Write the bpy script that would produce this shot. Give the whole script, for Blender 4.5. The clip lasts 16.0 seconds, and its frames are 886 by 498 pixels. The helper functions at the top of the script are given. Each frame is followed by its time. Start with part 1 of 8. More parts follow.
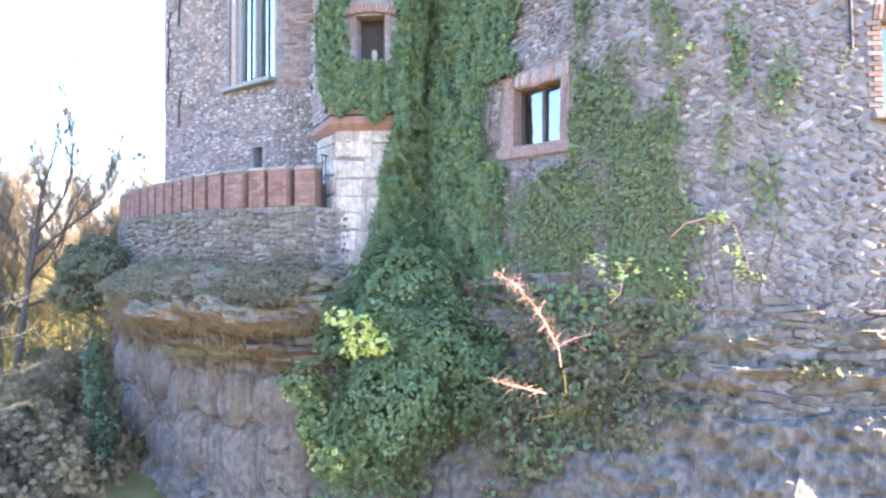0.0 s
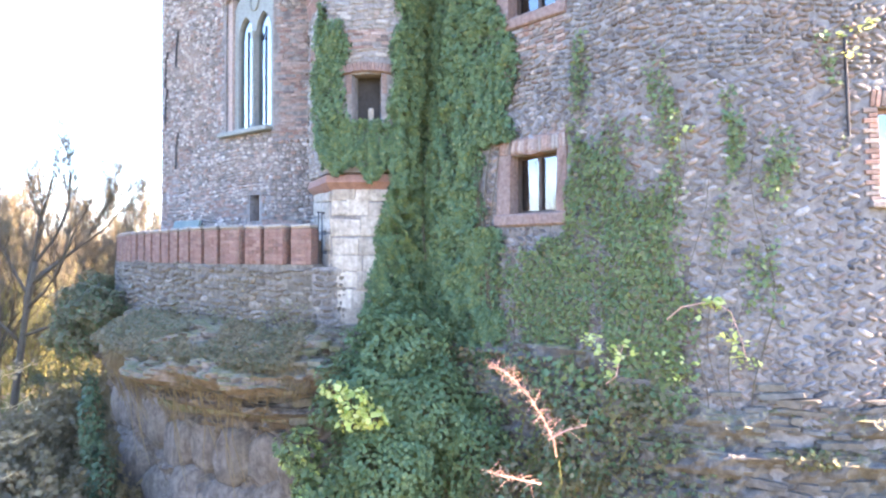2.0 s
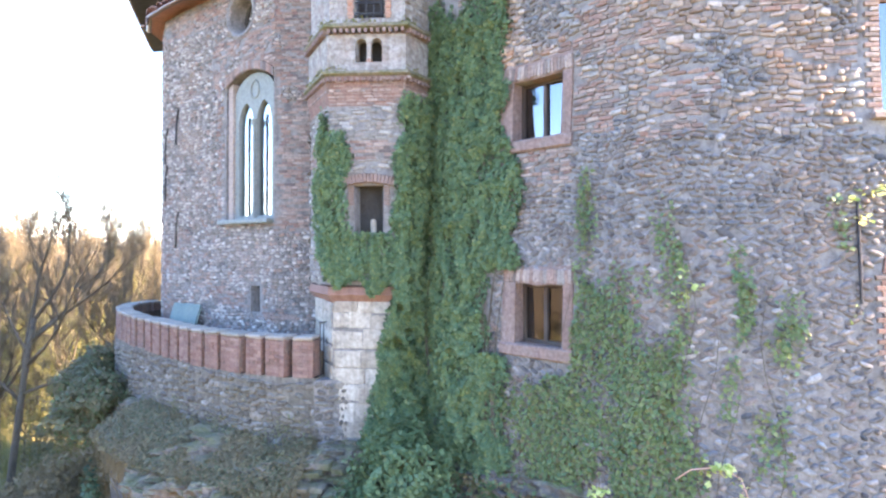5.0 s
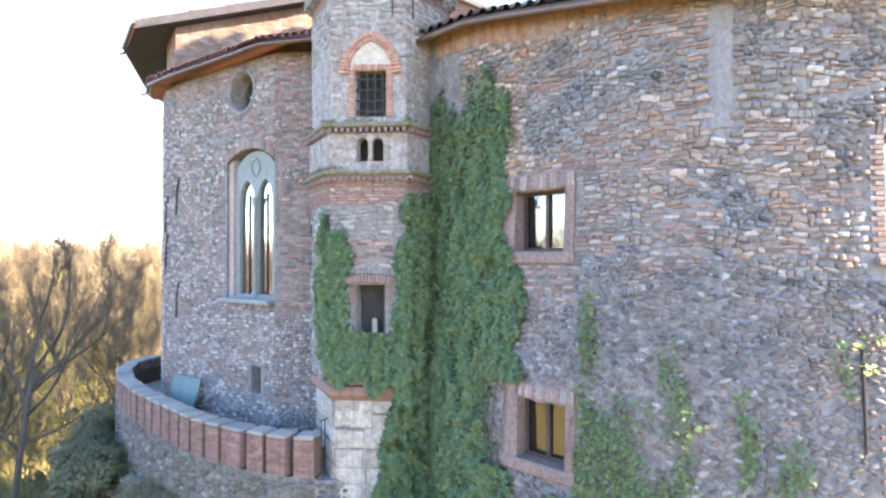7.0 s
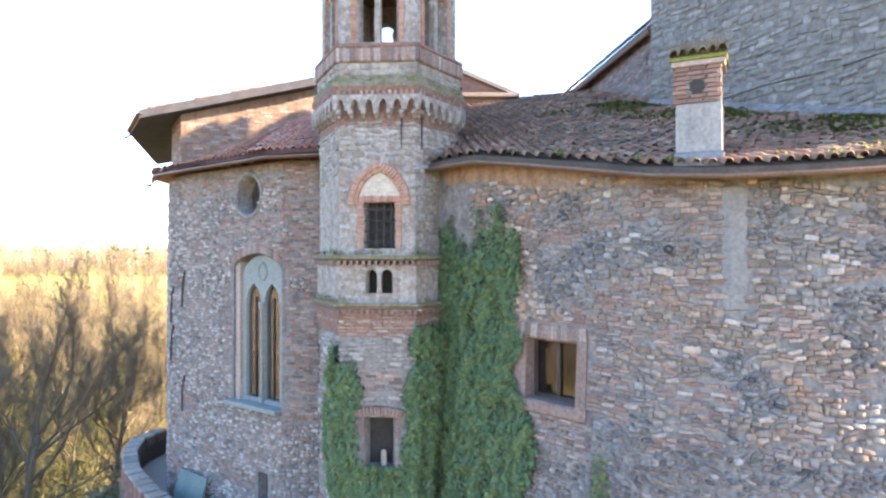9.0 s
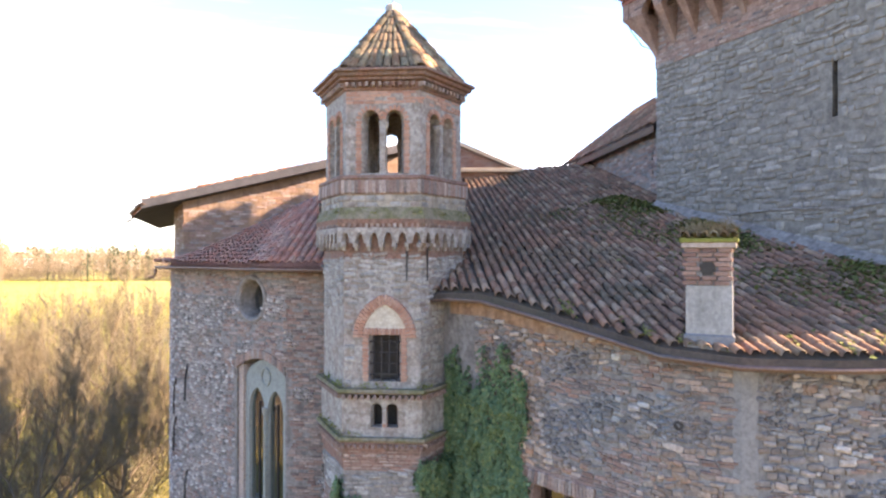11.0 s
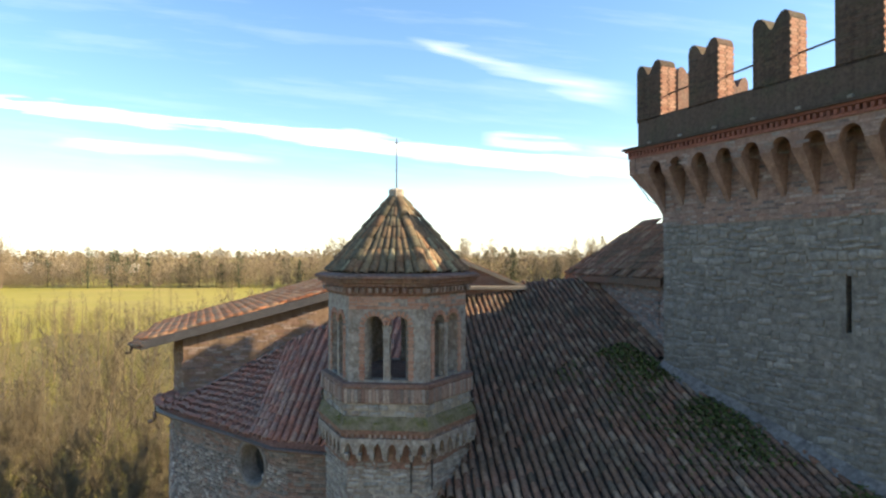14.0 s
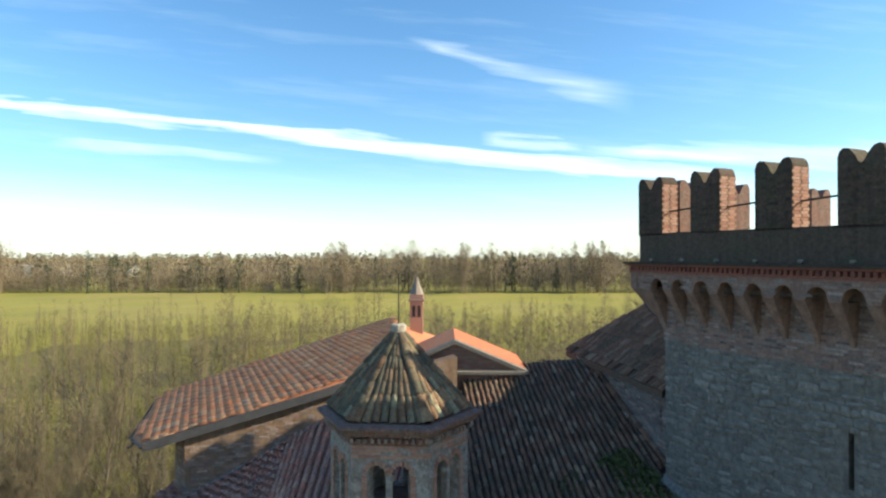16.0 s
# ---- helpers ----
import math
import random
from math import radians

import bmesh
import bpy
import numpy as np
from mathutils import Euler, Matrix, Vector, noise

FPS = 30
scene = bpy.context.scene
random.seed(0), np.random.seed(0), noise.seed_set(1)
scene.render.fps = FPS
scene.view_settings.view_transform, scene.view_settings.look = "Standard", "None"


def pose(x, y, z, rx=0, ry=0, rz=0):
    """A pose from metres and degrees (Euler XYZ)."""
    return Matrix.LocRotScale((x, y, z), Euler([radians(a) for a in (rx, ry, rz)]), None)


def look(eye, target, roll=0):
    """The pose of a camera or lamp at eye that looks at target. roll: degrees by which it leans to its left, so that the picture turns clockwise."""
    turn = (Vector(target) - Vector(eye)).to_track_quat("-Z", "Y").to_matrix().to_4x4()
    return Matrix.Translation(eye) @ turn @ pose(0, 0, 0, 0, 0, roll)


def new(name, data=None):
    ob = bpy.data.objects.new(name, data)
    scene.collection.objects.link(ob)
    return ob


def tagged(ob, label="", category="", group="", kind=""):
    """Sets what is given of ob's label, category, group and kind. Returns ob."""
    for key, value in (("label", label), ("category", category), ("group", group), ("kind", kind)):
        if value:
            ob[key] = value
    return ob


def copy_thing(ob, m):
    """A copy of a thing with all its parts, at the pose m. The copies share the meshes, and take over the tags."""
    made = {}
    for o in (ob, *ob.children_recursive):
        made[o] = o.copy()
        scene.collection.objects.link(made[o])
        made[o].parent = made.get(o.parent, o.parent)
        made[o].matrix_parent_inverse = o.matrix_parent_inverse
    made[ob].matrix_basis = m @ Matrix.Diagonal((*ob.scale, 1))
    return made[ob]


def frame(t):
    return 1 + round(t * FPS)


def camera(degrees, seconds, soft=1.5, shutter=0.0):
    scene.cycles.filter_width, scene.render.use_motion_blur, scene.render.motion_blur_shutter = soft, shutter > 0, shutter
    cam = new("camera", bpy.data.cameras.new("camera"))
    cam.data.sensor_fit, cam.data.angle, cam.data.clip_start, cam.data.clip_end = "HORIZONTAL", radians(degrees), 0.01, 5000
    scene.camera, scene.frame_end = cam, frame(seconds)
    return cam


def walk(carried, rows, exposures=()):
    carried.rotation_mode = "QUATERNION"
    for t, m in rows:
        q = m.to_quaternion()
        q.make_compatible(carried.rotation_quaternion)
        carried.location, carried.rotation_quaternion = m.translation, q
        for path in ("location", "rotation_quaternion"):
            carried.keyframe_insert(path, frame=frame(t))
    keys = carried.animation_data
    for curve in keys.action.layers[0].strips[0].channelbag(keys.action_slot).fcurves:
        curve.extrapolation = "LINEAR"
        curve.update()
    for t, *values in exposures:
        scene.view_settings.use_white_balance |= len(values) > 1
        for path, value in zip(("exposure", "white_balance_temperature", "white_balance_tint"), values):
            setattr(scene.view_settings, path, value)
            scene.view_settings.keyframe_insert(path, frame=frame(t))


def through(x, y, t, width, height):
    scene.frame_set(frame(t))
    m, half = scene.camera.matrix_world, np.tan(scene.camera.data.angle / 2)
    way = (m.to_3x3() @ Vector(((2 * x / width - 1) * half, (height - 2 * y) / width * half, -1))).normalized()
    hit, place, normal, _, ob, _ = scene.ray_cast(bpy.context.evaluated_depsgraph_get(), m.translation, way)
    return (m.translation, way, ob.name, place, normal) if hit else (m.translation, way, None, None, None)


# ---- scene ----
cam = camera(71.5, 16.0, soft=2.4)
# seconds, x, y, z, degrees of yaw to the left, pitch up and roll
PATH = [
    (0.0, -0.000, -0.000, 5.500, -0.01, 0.47, -0.00),
    (0.5, 0.008, -0.010, 5.770, -0.00, 0.47, 0.00),
    (1.0, 0.026, -0.006, 6.075, 0.00, 0.47, 0.01),
    (1.5, 0.051, 0.002, 6.391, 0.01, 0.48, 0.01),
    (2.0, 0.075, 0.033, 6.717, 0.01, 0.48, 0.01),
    (2.5, 0.092, 0.031, 7.066, 0.01, 0.48, 0.00),
    (3.0, 0.094, 0.005, 7.447, 0.01, 0.47, -0.01),
    (3.5, 0.068, 0.019, 7.828, 0.01, 0.47, -0.01),
    (6.0, -0.032, 0.237, 9.958, -0.00, 0.47, -0.00),
    (6.5, -0.050, 0.227, 10.480, -0.00, 0.47, 0.00),
    (7.0, -0.030, 0.206, 11.054, -0.00, 0.47, 0.00),
    (7.5, -0.054, 0.207, 11.681, -0.00, 0.47, 0.00),
    (8.0, -0.118, 0.257, 12.343, -0.00, 0.47, -0.00),
    (8.5, -0.183, 0.215, 13.015, -0.01, 0.47, -0.01),
    (9.0, -0.219, 0.231, 13.726, -0.01, 0.47, -0.01),
    (11.5, -0.338, 0.329, 17.074, 0.00, 0.47, 0.00),
    (12.0, -0.251, 0.381, 17.770, 0.00, 0.47, 0.00),
    (12.5, -0.209, 0.461, 18.466, 0.01, 0.47, 0.00),
    (13.0, -0.257, 0.472, 19.157, 0.01, 0.48, 0.01),
    (13.5, -0.359, 0.478, 19.833, 0.01, 0.48, 0.01),
    (14.0, -0.427, 0.518, 20.536, 0.01, 0.48, 0.01),
    (14.5, -0.433, 0.505, 21.251, 0.00, 0.48, 0.00),
    (15.0, -0.480, 0.472, 21.995, -0.00, 0.48, -0.01),
    (15.5, -0.504, 0.483, 22.761, -0.01, 0.47, -0.01),
    (16.0, -0.476, 0.500, 23.500, -0.01, 0.47, -0.02),
]
walk(cam, [(t, pose(x, y, z, 90 + pitch, 0, yaw) @ pose(0, 0, 0, 0, 0, roll)) for t, x, y, z, yaw, pitch, roll in PATH],
     exposures=[(0.0, 4.27, 6600, 25), (3.5, 4.12, 6650, 24), (9.0, 3.55, 6850, 19), (11.5, 2.92, 7400, 25), (12.5, 2.5, 7600, 25), (13.5, 1.9, 7500, 12), (14.5, 1.5, 6750, 5), (16.0, 1.2, 6150, -1)])

# ---- light ----
SUN_AZ, SUN_EL = 95.5, 27.5          # degrees clockwise from +y, and above the horizon
sun_way = Vector((math.sin(radians(SUN_AZ)) * math.cos(radians(SUN_EL)), math.cos(radians(SUN_AZ)) * math.cos(radians(SUN_EL)), math.sin(radians(SUN_EL))))
sun = new("sun", bpy.data.lights.new("sun", "SUN"))
sun.data.energy, sun.data.angle, sun.data.color = 4.7, radians(0.5), (1.0, 0.80, 0.56)
sun.matrix_world = look(sun_way * 200, (0, 0, 0))


def make_world():
    w = bpy.data.worlds.new("sky")
    scene.world = w
    w.use_nodes = True
    nt = w.node_tree
    N, L = nt.nodes, nt.links
    bg = N["Background"]
    sky = N.new("ShaderNodeTexSky")
    sky.sky_type, sky.sun_disc = "NISHITA", False
    sky.sun_elevation, sky.sun_rotation = radians(SUN_EL), radians(SUN_AZ)
    sky.altitude, sky.air_density, sky.dust_density, sky.ozone_density = 100, 1.0, 0.5, 3.5
    co = N.new("ShaderNodeTexCoord")
    sep = N.new("ShaderNodeSeparateXYZ")
    L.new(co.outputs["Generated"], sep.inputs[0])

    def op(kind, a, b=None, clamp=False):
        n = N.new("ShaderNodeMath")
        n.operation, n.use_clamp = kind, clamp
        for i, v in enumerate((a, b)):
            if v is None:
                continue
            if isinstance(v, (int, float)):
                n.inputs[i].default_value = v
            else:
                L.new(v, n.inputs[i])
        return n.outputs[0]

    x, y, z = sep.outputs
    # slant of the view on a plane one unit ahead
    ay = op("MAXIMUM", op("ABSOLUTE", y), 0.05)
    su, sv = op("DIVIDE", x, ay), op("DIVIDE", z, ay)
    mix = N.new("ShaderNodeCombineXYZ")
    L.new(op("MULTIPLY", su, 1.3), mix.inputs[0])
    L.new(op("MULTIPLY", op("ADD", sv, op("MULTIPLY", su, 0.10)), 14.0), mix.inputs[1])
    wisp = N.new("ShaderNodeTexNoise")
    wisp.inputs["Scale"].default_value, wisp.inputs["Detail"].default_value, wisp.inputs["Roughness"].default_value = 2.0, 7, 0.62
    L.new(mix.outputs[0], wisp.inputs["Vector"])
    wob = N.new("ShaderNodeTexNoise")
    wob.inputs["Scale"].default_value, wob.inputs["Detail"].default_value = 3.0, 5
    L.new(mix.outputs[0], wob.inputs["Vector"])
    wo = op("SUBTRACT", wob.outputs["Fac"], 0.5)

    def streak(u0, v0, u1, v1, width, grow, strength):
        t = op("DIVIDE", op("SUBTRACT", su, u0), u1 - u0)
        line = op("ADD", op("MULTIPLY", t, v1 - v0), v0)
        d = op("ABSOLUTE", op("ADD", op("SUBTRACT", sv, line), op("MULTIPLY", wo, 0.05)))
        wd = op("ADD", op("MULTIPLY", t, grow), width)
        body = op("SUBTRACT", 1.0, op("DIVIDE", d, wd), True)
        ends = op("MULTIPLY", op("MULTIPLY", op("ADD", t, 0.15), 5.0, True), op("MULTIPLY", op("SUBTRACT", 1.15, t), 4.0, True))
        return op("MULTIPLY", op("MULTIPLY", op("POWER", body, 0.7), ends), strength)

    fog = op("MULTIPLY", op("SUBTRACT", wisp.outputs["Fac"], 0.50), 2.4, True)
    c = op("ADD", streak(-0.80, 0.256, 0.40, 0.122, 0.009, 0.008, 0.95), streak(-0.02, 0.338, 0.27, 0.262, 0.008, 0.020, 0.24))
    c = op("ADD", c, streak(-0.60, 0.178, -0.30, 0.156, 0.008, 0.004, 0.3))
    c = op("ADD", c, streak(0.08, 0.190, 0.21, 0.174, 0.009, 0.002, 0.45))
    c = op("ADD", c, streak(0.30, 0.165, 0.95, 0.150, 0.016, 0.02, 0.5))
    c = op("MULTIPLY", c, op("ADD", op("MULTIPLY", wisp.outputs["Fac"], 2.2), -0.25, ))
    c = op("ADD", c, op("MULTIPLY", fog, 0.14))
    low = op("MULTIPLY", op("SUBTRACT", 0.14, sv), 7.0, True)
    c = op("ADD", c, op("MULTIPLY", low, 0.33), True)
    veil = N.new("ShaderNodeMixRGB")
    L.new(c, veil.inputs["Fac"])
    deep = N.new("ShaderNodeHueSaturation")
    deep.inputs["Saturation"].default_value, deep.inputs["Value"].default_value = 1.1, 0.92
    L.new(sky.outputs[0], deep.inputs["Color"])
    L.new(deep.outputs[0], veil.inputs["Color1"])
    veil.inputs["Color2"].default_value = (7.0, 6.9, 6.6, 1)
    L.new(veil.outputs[0], bg.inputs["Color"])
    bg.inputs["Strength"].default_value = 0.11


make_world()

# ---- materials ----
def material(name, stops, grain=18.0, grain_amount=0.25, patch=1.1, patch_amount=0.3, patch_colour=(0.2, 0.2, 0.16), rough=0.9,
             bump=0.3, bump_scale=40.0, by_piece=True, streaks=0.0, specular=0.2, metal=0.0, tint=0.0):
    """A surface whose colour runs over stops from piece to piece, with fine grain, large stains and relief."""
    m = bpy.data.materials.new(name)
    m.use_nodes = True
    nt = m.node_tree
    N, L = nt.nodes, nt.links
    p = N["Principled BSDF"]
    geo, obj, co = N.new("ShaderNodeNewGeometry"), N.new("ShaderNodeObjectInfo"), N.new("ShaderNodeTexCoord")

    def noise_of(scale, detail, rough_, vec):
        n = N.new("ShaderNodeTexNoise")
        n.inputs["Scale"].default_value, n.inputs["Detail"].default_value, n.inputs["Roughness"].default_value = scale, detail, rough_
        L.new(vec, n.inputs["Vector"])
        return n.outputs["Fac"]

    place = geo.outputs["Position"]
    ramp = N.new("ShaderNodeValToRGB")
    ramp.color_ramp.interpolation = "LINEAR"
    while len(ramp.color_ramp.elements) < len(stops):
        ramp.color_ramp.elements.new(0.5)
    for i, c in enumerate(stops):
        e = ramp.color_ramp.elements[i]
        e.position, e.color = i / max(1, len(stops) - 1), (*c, 1)
    if by_piece:
        add = N.new("ShaderNodeMath")
        add.operation = "ADD"
        L.new(geo.outputs["Random Per Island"], add.inputs[0])
        L.new(obj.outputs["Random"], add.inputs[1])
        fr = N.new("ShaderNodeMath")
        fr.operation = "FRACT"
        L.new(add.outputs[0], fr.inputs[0])
        L.new(fr.outputs[0], ramp.inputs["Fac"])
    else:
        mr = N.new("ShaderNodeMapRange")
        mr.inputs["From Min"].default_value, mr.inputs["From Max"].default_value = 0.28, 0.72
        L.new(noise_of(patch * 2.3, 6, 0.6, place), mr.inputs["Value"])
        L.new(mr.outputs[0], ramp.inputs["Fac"])
    colour = ramp.outputs["Color"]

    def blend(kind, fac, a, b):
        n = N.new("ShaderNodeMixRGB")
        n.blend_type = kind
        if isinstance(fac, float):
            n.inputs["Fac"].default_value = fac
        else:
            L.new(fac, n.inputs["Fac"])
        L.new(a, n.inputs["Color1"])
        if isinstance(b, tuple):
            n.inputs["Color2"].default_value = (*b, 1)
        else:
            L.new(b, n.inputs["Color2"])
        return n.outputs["Color"]

    def ranged(v, a, b, c, d):
        n = N.new("ShaderNodeMapRange")
        for k, q in zip(("From Min", "From Max", "To Min", "To Max"), (a, b, c, d)):
            n.inputs[k].default_value = q
        L.new(v, n.inputs["Value"])
        return n.outputs[0]

    if patch_amount:
        st = ranged(noise_of(patch, 5, 0.65, place), 0.48, 0.68, 0.0, patch_amount)
        colour = blend("MIX", st, colour, patch_colour)
    if streaks:
        mp = N.new("ShaderNodeMapping")
        mp.inputs["Scale"].default_value = (3.0, 3.0, 0.25)
        L.new(place, mp.inputs["Vector"])
        colour = blend("MULTIPLY", ranged(noise_of(2.0, 4, 0.6, mp.outputs[0]), 0.45, 0.7, 0.0, streaks), colour, (0.35, 0.33, 0.30))
    if tint:
        # broad areas of warmer and of greyer stone
        tone = N.new("ShaderNodeValToRGB")
        tone.color_ramp.elements[0].color, tone.color_ramp.elements[1].color = (0.86, 0.96, 1.06, 1), (1.22, 0.98, 0.82, 1)
        tone.color_ramp.elements[0].position, tone.color_ramp.elements[1].position = 0.38, 0.64
        L.new(noise_of(0.55, 4, 0.6, place), tone.inputs["Fac"])
        colour = blend("MULTIPLY", float(tint) * 2 if tint < 0.5 else 1.0, colour, tone.outputs["Color"])
    g = N.new("ShaderNodeValToRGB")
    lo, hi = 1 - grain_amount, 1 + grain_amount
    g.color_ramp.elements[0].color, g.color_ramp.elements[1].color = (lo, lo, lo, 1), (hi, hi, hi, 1)
    g.color_ramp.elements[0].position, g.color_ramp.elements[1].position = 0.3, 0.7
    fine = noise_of(grain, 8, 0.7, place)
    L.new(fine, g.inputs["Fac"])
    colour = blend("MULTIPLY", 1.0, colour, g.outputs["Color"])
    L.new(colour, p.inputs["Base Color"])
    p.inputs["Roughness"].default_value, p.inputs["Specular IOR Level"].default_value, p.inputs["Metallic"].default_value = rough, specular, metal
    if bump:
        b = N.new("ShaderNodeBump")
        b.inputs["Strength"].default_value, b.inputs["Distance"].default_value = bump, 0.02
        L.new(noise_of(bump_scale, 6, 0.65, place), b.inputs["Height"])
        L.new(b.outputs[0], p.inputs["Normal"])
    return m


def leaf_material(name, stops, through=0.35):
    m = material(name, stops, grain=30, grain_amount=0.2, patch=1.4, patch_amount=0.25, patch_colour=stops[0], rough=0.55, bump=0.0, specular=0.35)
    nt = m.node_tree
    N, L = nt.nodes, nt.links
    p, out = N["Principled BSDF"], N["Material Output"]
    tr, mx = N.new("ShaderNodeBsdfTranslucent"), N.new("ShaderNodeMixShader")
    mx.inputs["Fac"].default_value = through
    L.new(p.inputs["Base Color"].links[0].from_socket, tr.inputs["Color"])
    L.new(p.outputs[0], mx.inputs[1])
    L.new(tr.outputs[0], mx.inputs[2])
    L.new(mx.outputs[0], out.inputs["Surface"])
    return m


def glass_material(name, tint, gloss):
    m = bpy.data.materials.new(name)
    m.use_nodes = True
    N, L = m.node_tree.nodes, m.node_tree.links
    p, out = N["Principled BSDF"], N["Material Output"]
    gl, tr, mx = N.new("ShaderNodeBsdfGlossy"), N.new("ShaderNodeBsdfTransparent"), N.new("ShaderNodeMixShader")
    gl.inputs["Roughness"].default_value = 0.03
    tr.inputs["Color"].default_value = (*tint, 1)
    mx.inputs["Fac"].default_value = gloss
    n, b = N.new("ShaderNodeTexNoise"), N.new("ShaderNodeBump")
    n.inputs["Scale"].default_value = 3.0
    b.inputs["Strength"].default_value, b.inputs["Distance"].default_value = 0.12, 0.03
    L.new(n.outputs["Fac"], b.inputs["Height"])
    L.new(b.outputs[0], gl.inputs["Normal"])
    L.new(tr.outputs[0], mx.inputs[1])
    L.new(gl.outputs[0], mx.inputs[2])
    L.new(mx.outputs[0], out.inputs["Surface"])
    return m


M_COBBLE = material("river_cobble", [(0.055, 0.054, 0.056), (0.165, 0.155, 0.15), (0.085, 0.080, 0.079), (0.22, 0.205, 0.192), (0.115, 0.115, 0.122), (0.165, 0.125, 0.108), (0.29, 0.272, 0.255), (0.07, 0.066, 0.067), (0.205, 0.192, 0.18), (0.12, 0.102, 0.094), (0.145, 0.14, 0.14)],
                    patch=1.1, patch_amount=0.6, patch_colour=(0.185, 0.17, 0.162), grain=12, grain_amount=0.45, bump=0.6, bump_scale=30, tint=0.35)
M_APSE = material("weathered_cobble", [(0.10, 0.09, 0.085), (0.29, 0.265, 0.245), (0.165, 0.14, 0.126), (0.37, 0.342, 0.315), (0.15, 0.146, 0.147), (0.26, 0.175, 0.142), (0.44, 0.415, 0.385), (0.12, 0.107, 0.102), (0.21, 0.192, 0.182)],
                  patch=0.7, patch_amount=0.4, patch_colour=(0.36, 0.28, 0.23))
M_MORTAR = material("lime_mortar", [(0.10, 0.092, 0.088), (0.205, 0.19, 0.18), (0.142, 0.131, 0.124)], by_piece=False, patch=0.9, patch_amount=0.4, patch_colour=(0.14, 0.12, 0.11), streaks=0.4, bump=0.8, bump_scale=22, grain=10, grain_amount=0.4)
M_PLASTER = material("pale_plaster", [(0.15, 0.132, 0.115), (0.30, 0.28, 0.255), (0.19, 0.16, 0.138), (0.35, 0.33, 0.30)], by_piece=False, patch=1.9, patch_amount=0.5, patch_colour=(0.235, 0.16, 0.125), streaks=0.3, grain=12, grain_amount=0.35, bump=0.6)
M_OCHRE = material("ochre_plaster", [(0.15, 0.095, 0.065), (0.205, 0.138, 0.096), (0.17, 0.115, 0.085)], by_piece=False, patch=1.3, patch_amount=0.4, patch_colour=(0.30, 0.24, 0.20), streaks=0.4)
M_BRICK = material("old_brick", [(0.14, 0.09, 0.075), (0.23, 0.14, 0.112), (0.27, 0.19, 0.158), (0.17, 0.11, 0.092), (0.33, 0.265, 0.23), (0.20, 0.145, 0.122), (0.11, 0.088, 0.08), (0.25, 0.225, 0.205)],
                   patch=1.2, patch_amount=0.55, patch_colour=(0.22, 0.18, 0.16), grain=20, grain_amount=0.4)
M_CORNICE = material("dark_cornice_brick", [(0.12, 0.066, 0.052), (0.20, 0.112, 0.086), (0.16, 0.10, 0.08), (0.25, 0.165, 0.13)], by_piece=False, patch=2.2, patch_amount=0.5, patch_colour=(0.13, 0.115, 0.095), grain=16, grain_amount=0.4, streaks=0.4)
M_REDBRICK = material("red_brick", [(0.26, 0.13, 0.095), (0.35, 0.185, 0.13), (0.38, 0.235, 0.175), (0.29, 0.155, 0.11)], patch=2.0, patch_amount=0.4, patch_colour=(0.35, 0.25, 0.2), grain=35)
M_KEEPBRICK = material("brown_keep_brick", [(0.175, 0.105, 0.082), (0.27, 0.178, 0.142), (0.21, 0.132, 0.105), (0.31, 0.222, 0.18)], by_piece=False, patch=1.1, patch_amount=0.4, patch_colour=(0.24, 0.20, 0.17), streaks=0.4)
M_LIMESTONE = material("pale_limestone", [(0.27, 0.23, 0.185), (0.40, 0.355, 0.295), (0.33, 0.285, 0.235), (0.43, 0.385, 0.325)], patch=1.9, patch_amount=0.6, patch_colour=(0.21, 0.185, 0.15), streaks=0.55, grain=9, grain_amount=0.4, bump=0.7)
M_TYMPANUM = material("cream_plaster", [(0.33, 0.285, 0.225), (0.44, 0.39, 0.315)], by_piece=False, patch=4, patch_amount=0.4, patch_colour=(0.34, 0.27, 0.20), grain=20, grain_amount=0.3)
M_KEEPMORTAR = material("sunken_keep_mortar", [(0.125, 0.114, 0.10), (0.205, 0.187, 0.165)], by_piece=False, patch=1.6, patch_amount=0.4, patch_colour=(0.17, 0.152, 0.13), grain=8, grain_amount=0.4, bump=0.6)
M_PARBRICK = material("dark_red_parapet_brick", [(0.17, 0.095, 0.075), (0.23, 0.135, 0.108), (0.20, 0.118, 0.096), (0.26, 0.165, 0.132), (0.15, 0.092, 0.078)], patch=1.6, patch_amount=0.45, patch_colour=(0.17, 0.12, 0.095), grain=30, streaks=0.35)
M_EAVEBAND = material("rusty_eave_plaster", [(0.19, 0.105, 0.065), (0.27, 0.165, 0.105), (0.23, 0.15, 0.11)], by_piece=False, patch=1.1, patch_amount=0.55, patch_colour=(0.20, 0.165, 0.14), streaks=0.6, grain=14, grain_amount=0.35)
M_KEEPRED = material("dark_red_cornice_brick", [(0.16, 0.062, 0.048), (0.23, 0.092, 0.068), (0.19, 0.08, 0.062)], patch=1.4, patch_amount=0.4, patch_colour=(0.12, 0.08, 0.065), grain=16, grain_amount=0.35)
M_TERRACE = material("dirty_terrace_cobble", [(0.085, 0.074, 0.062), (0.17, 0.152, 0.13), (0.115, 0.10, 0.084), (0.23, 0.21, 0.185), (0.14, 0.118, 0.096), (0.10, 0.092, 0.08), (0.19, 0.165, 0.138)], patch=1.1, patch_amount=0.65, patch_colour=(0.11, 0.10, 0.072), grain=12, grain_amount=0.45, bump=0.6, bump_scale=30)
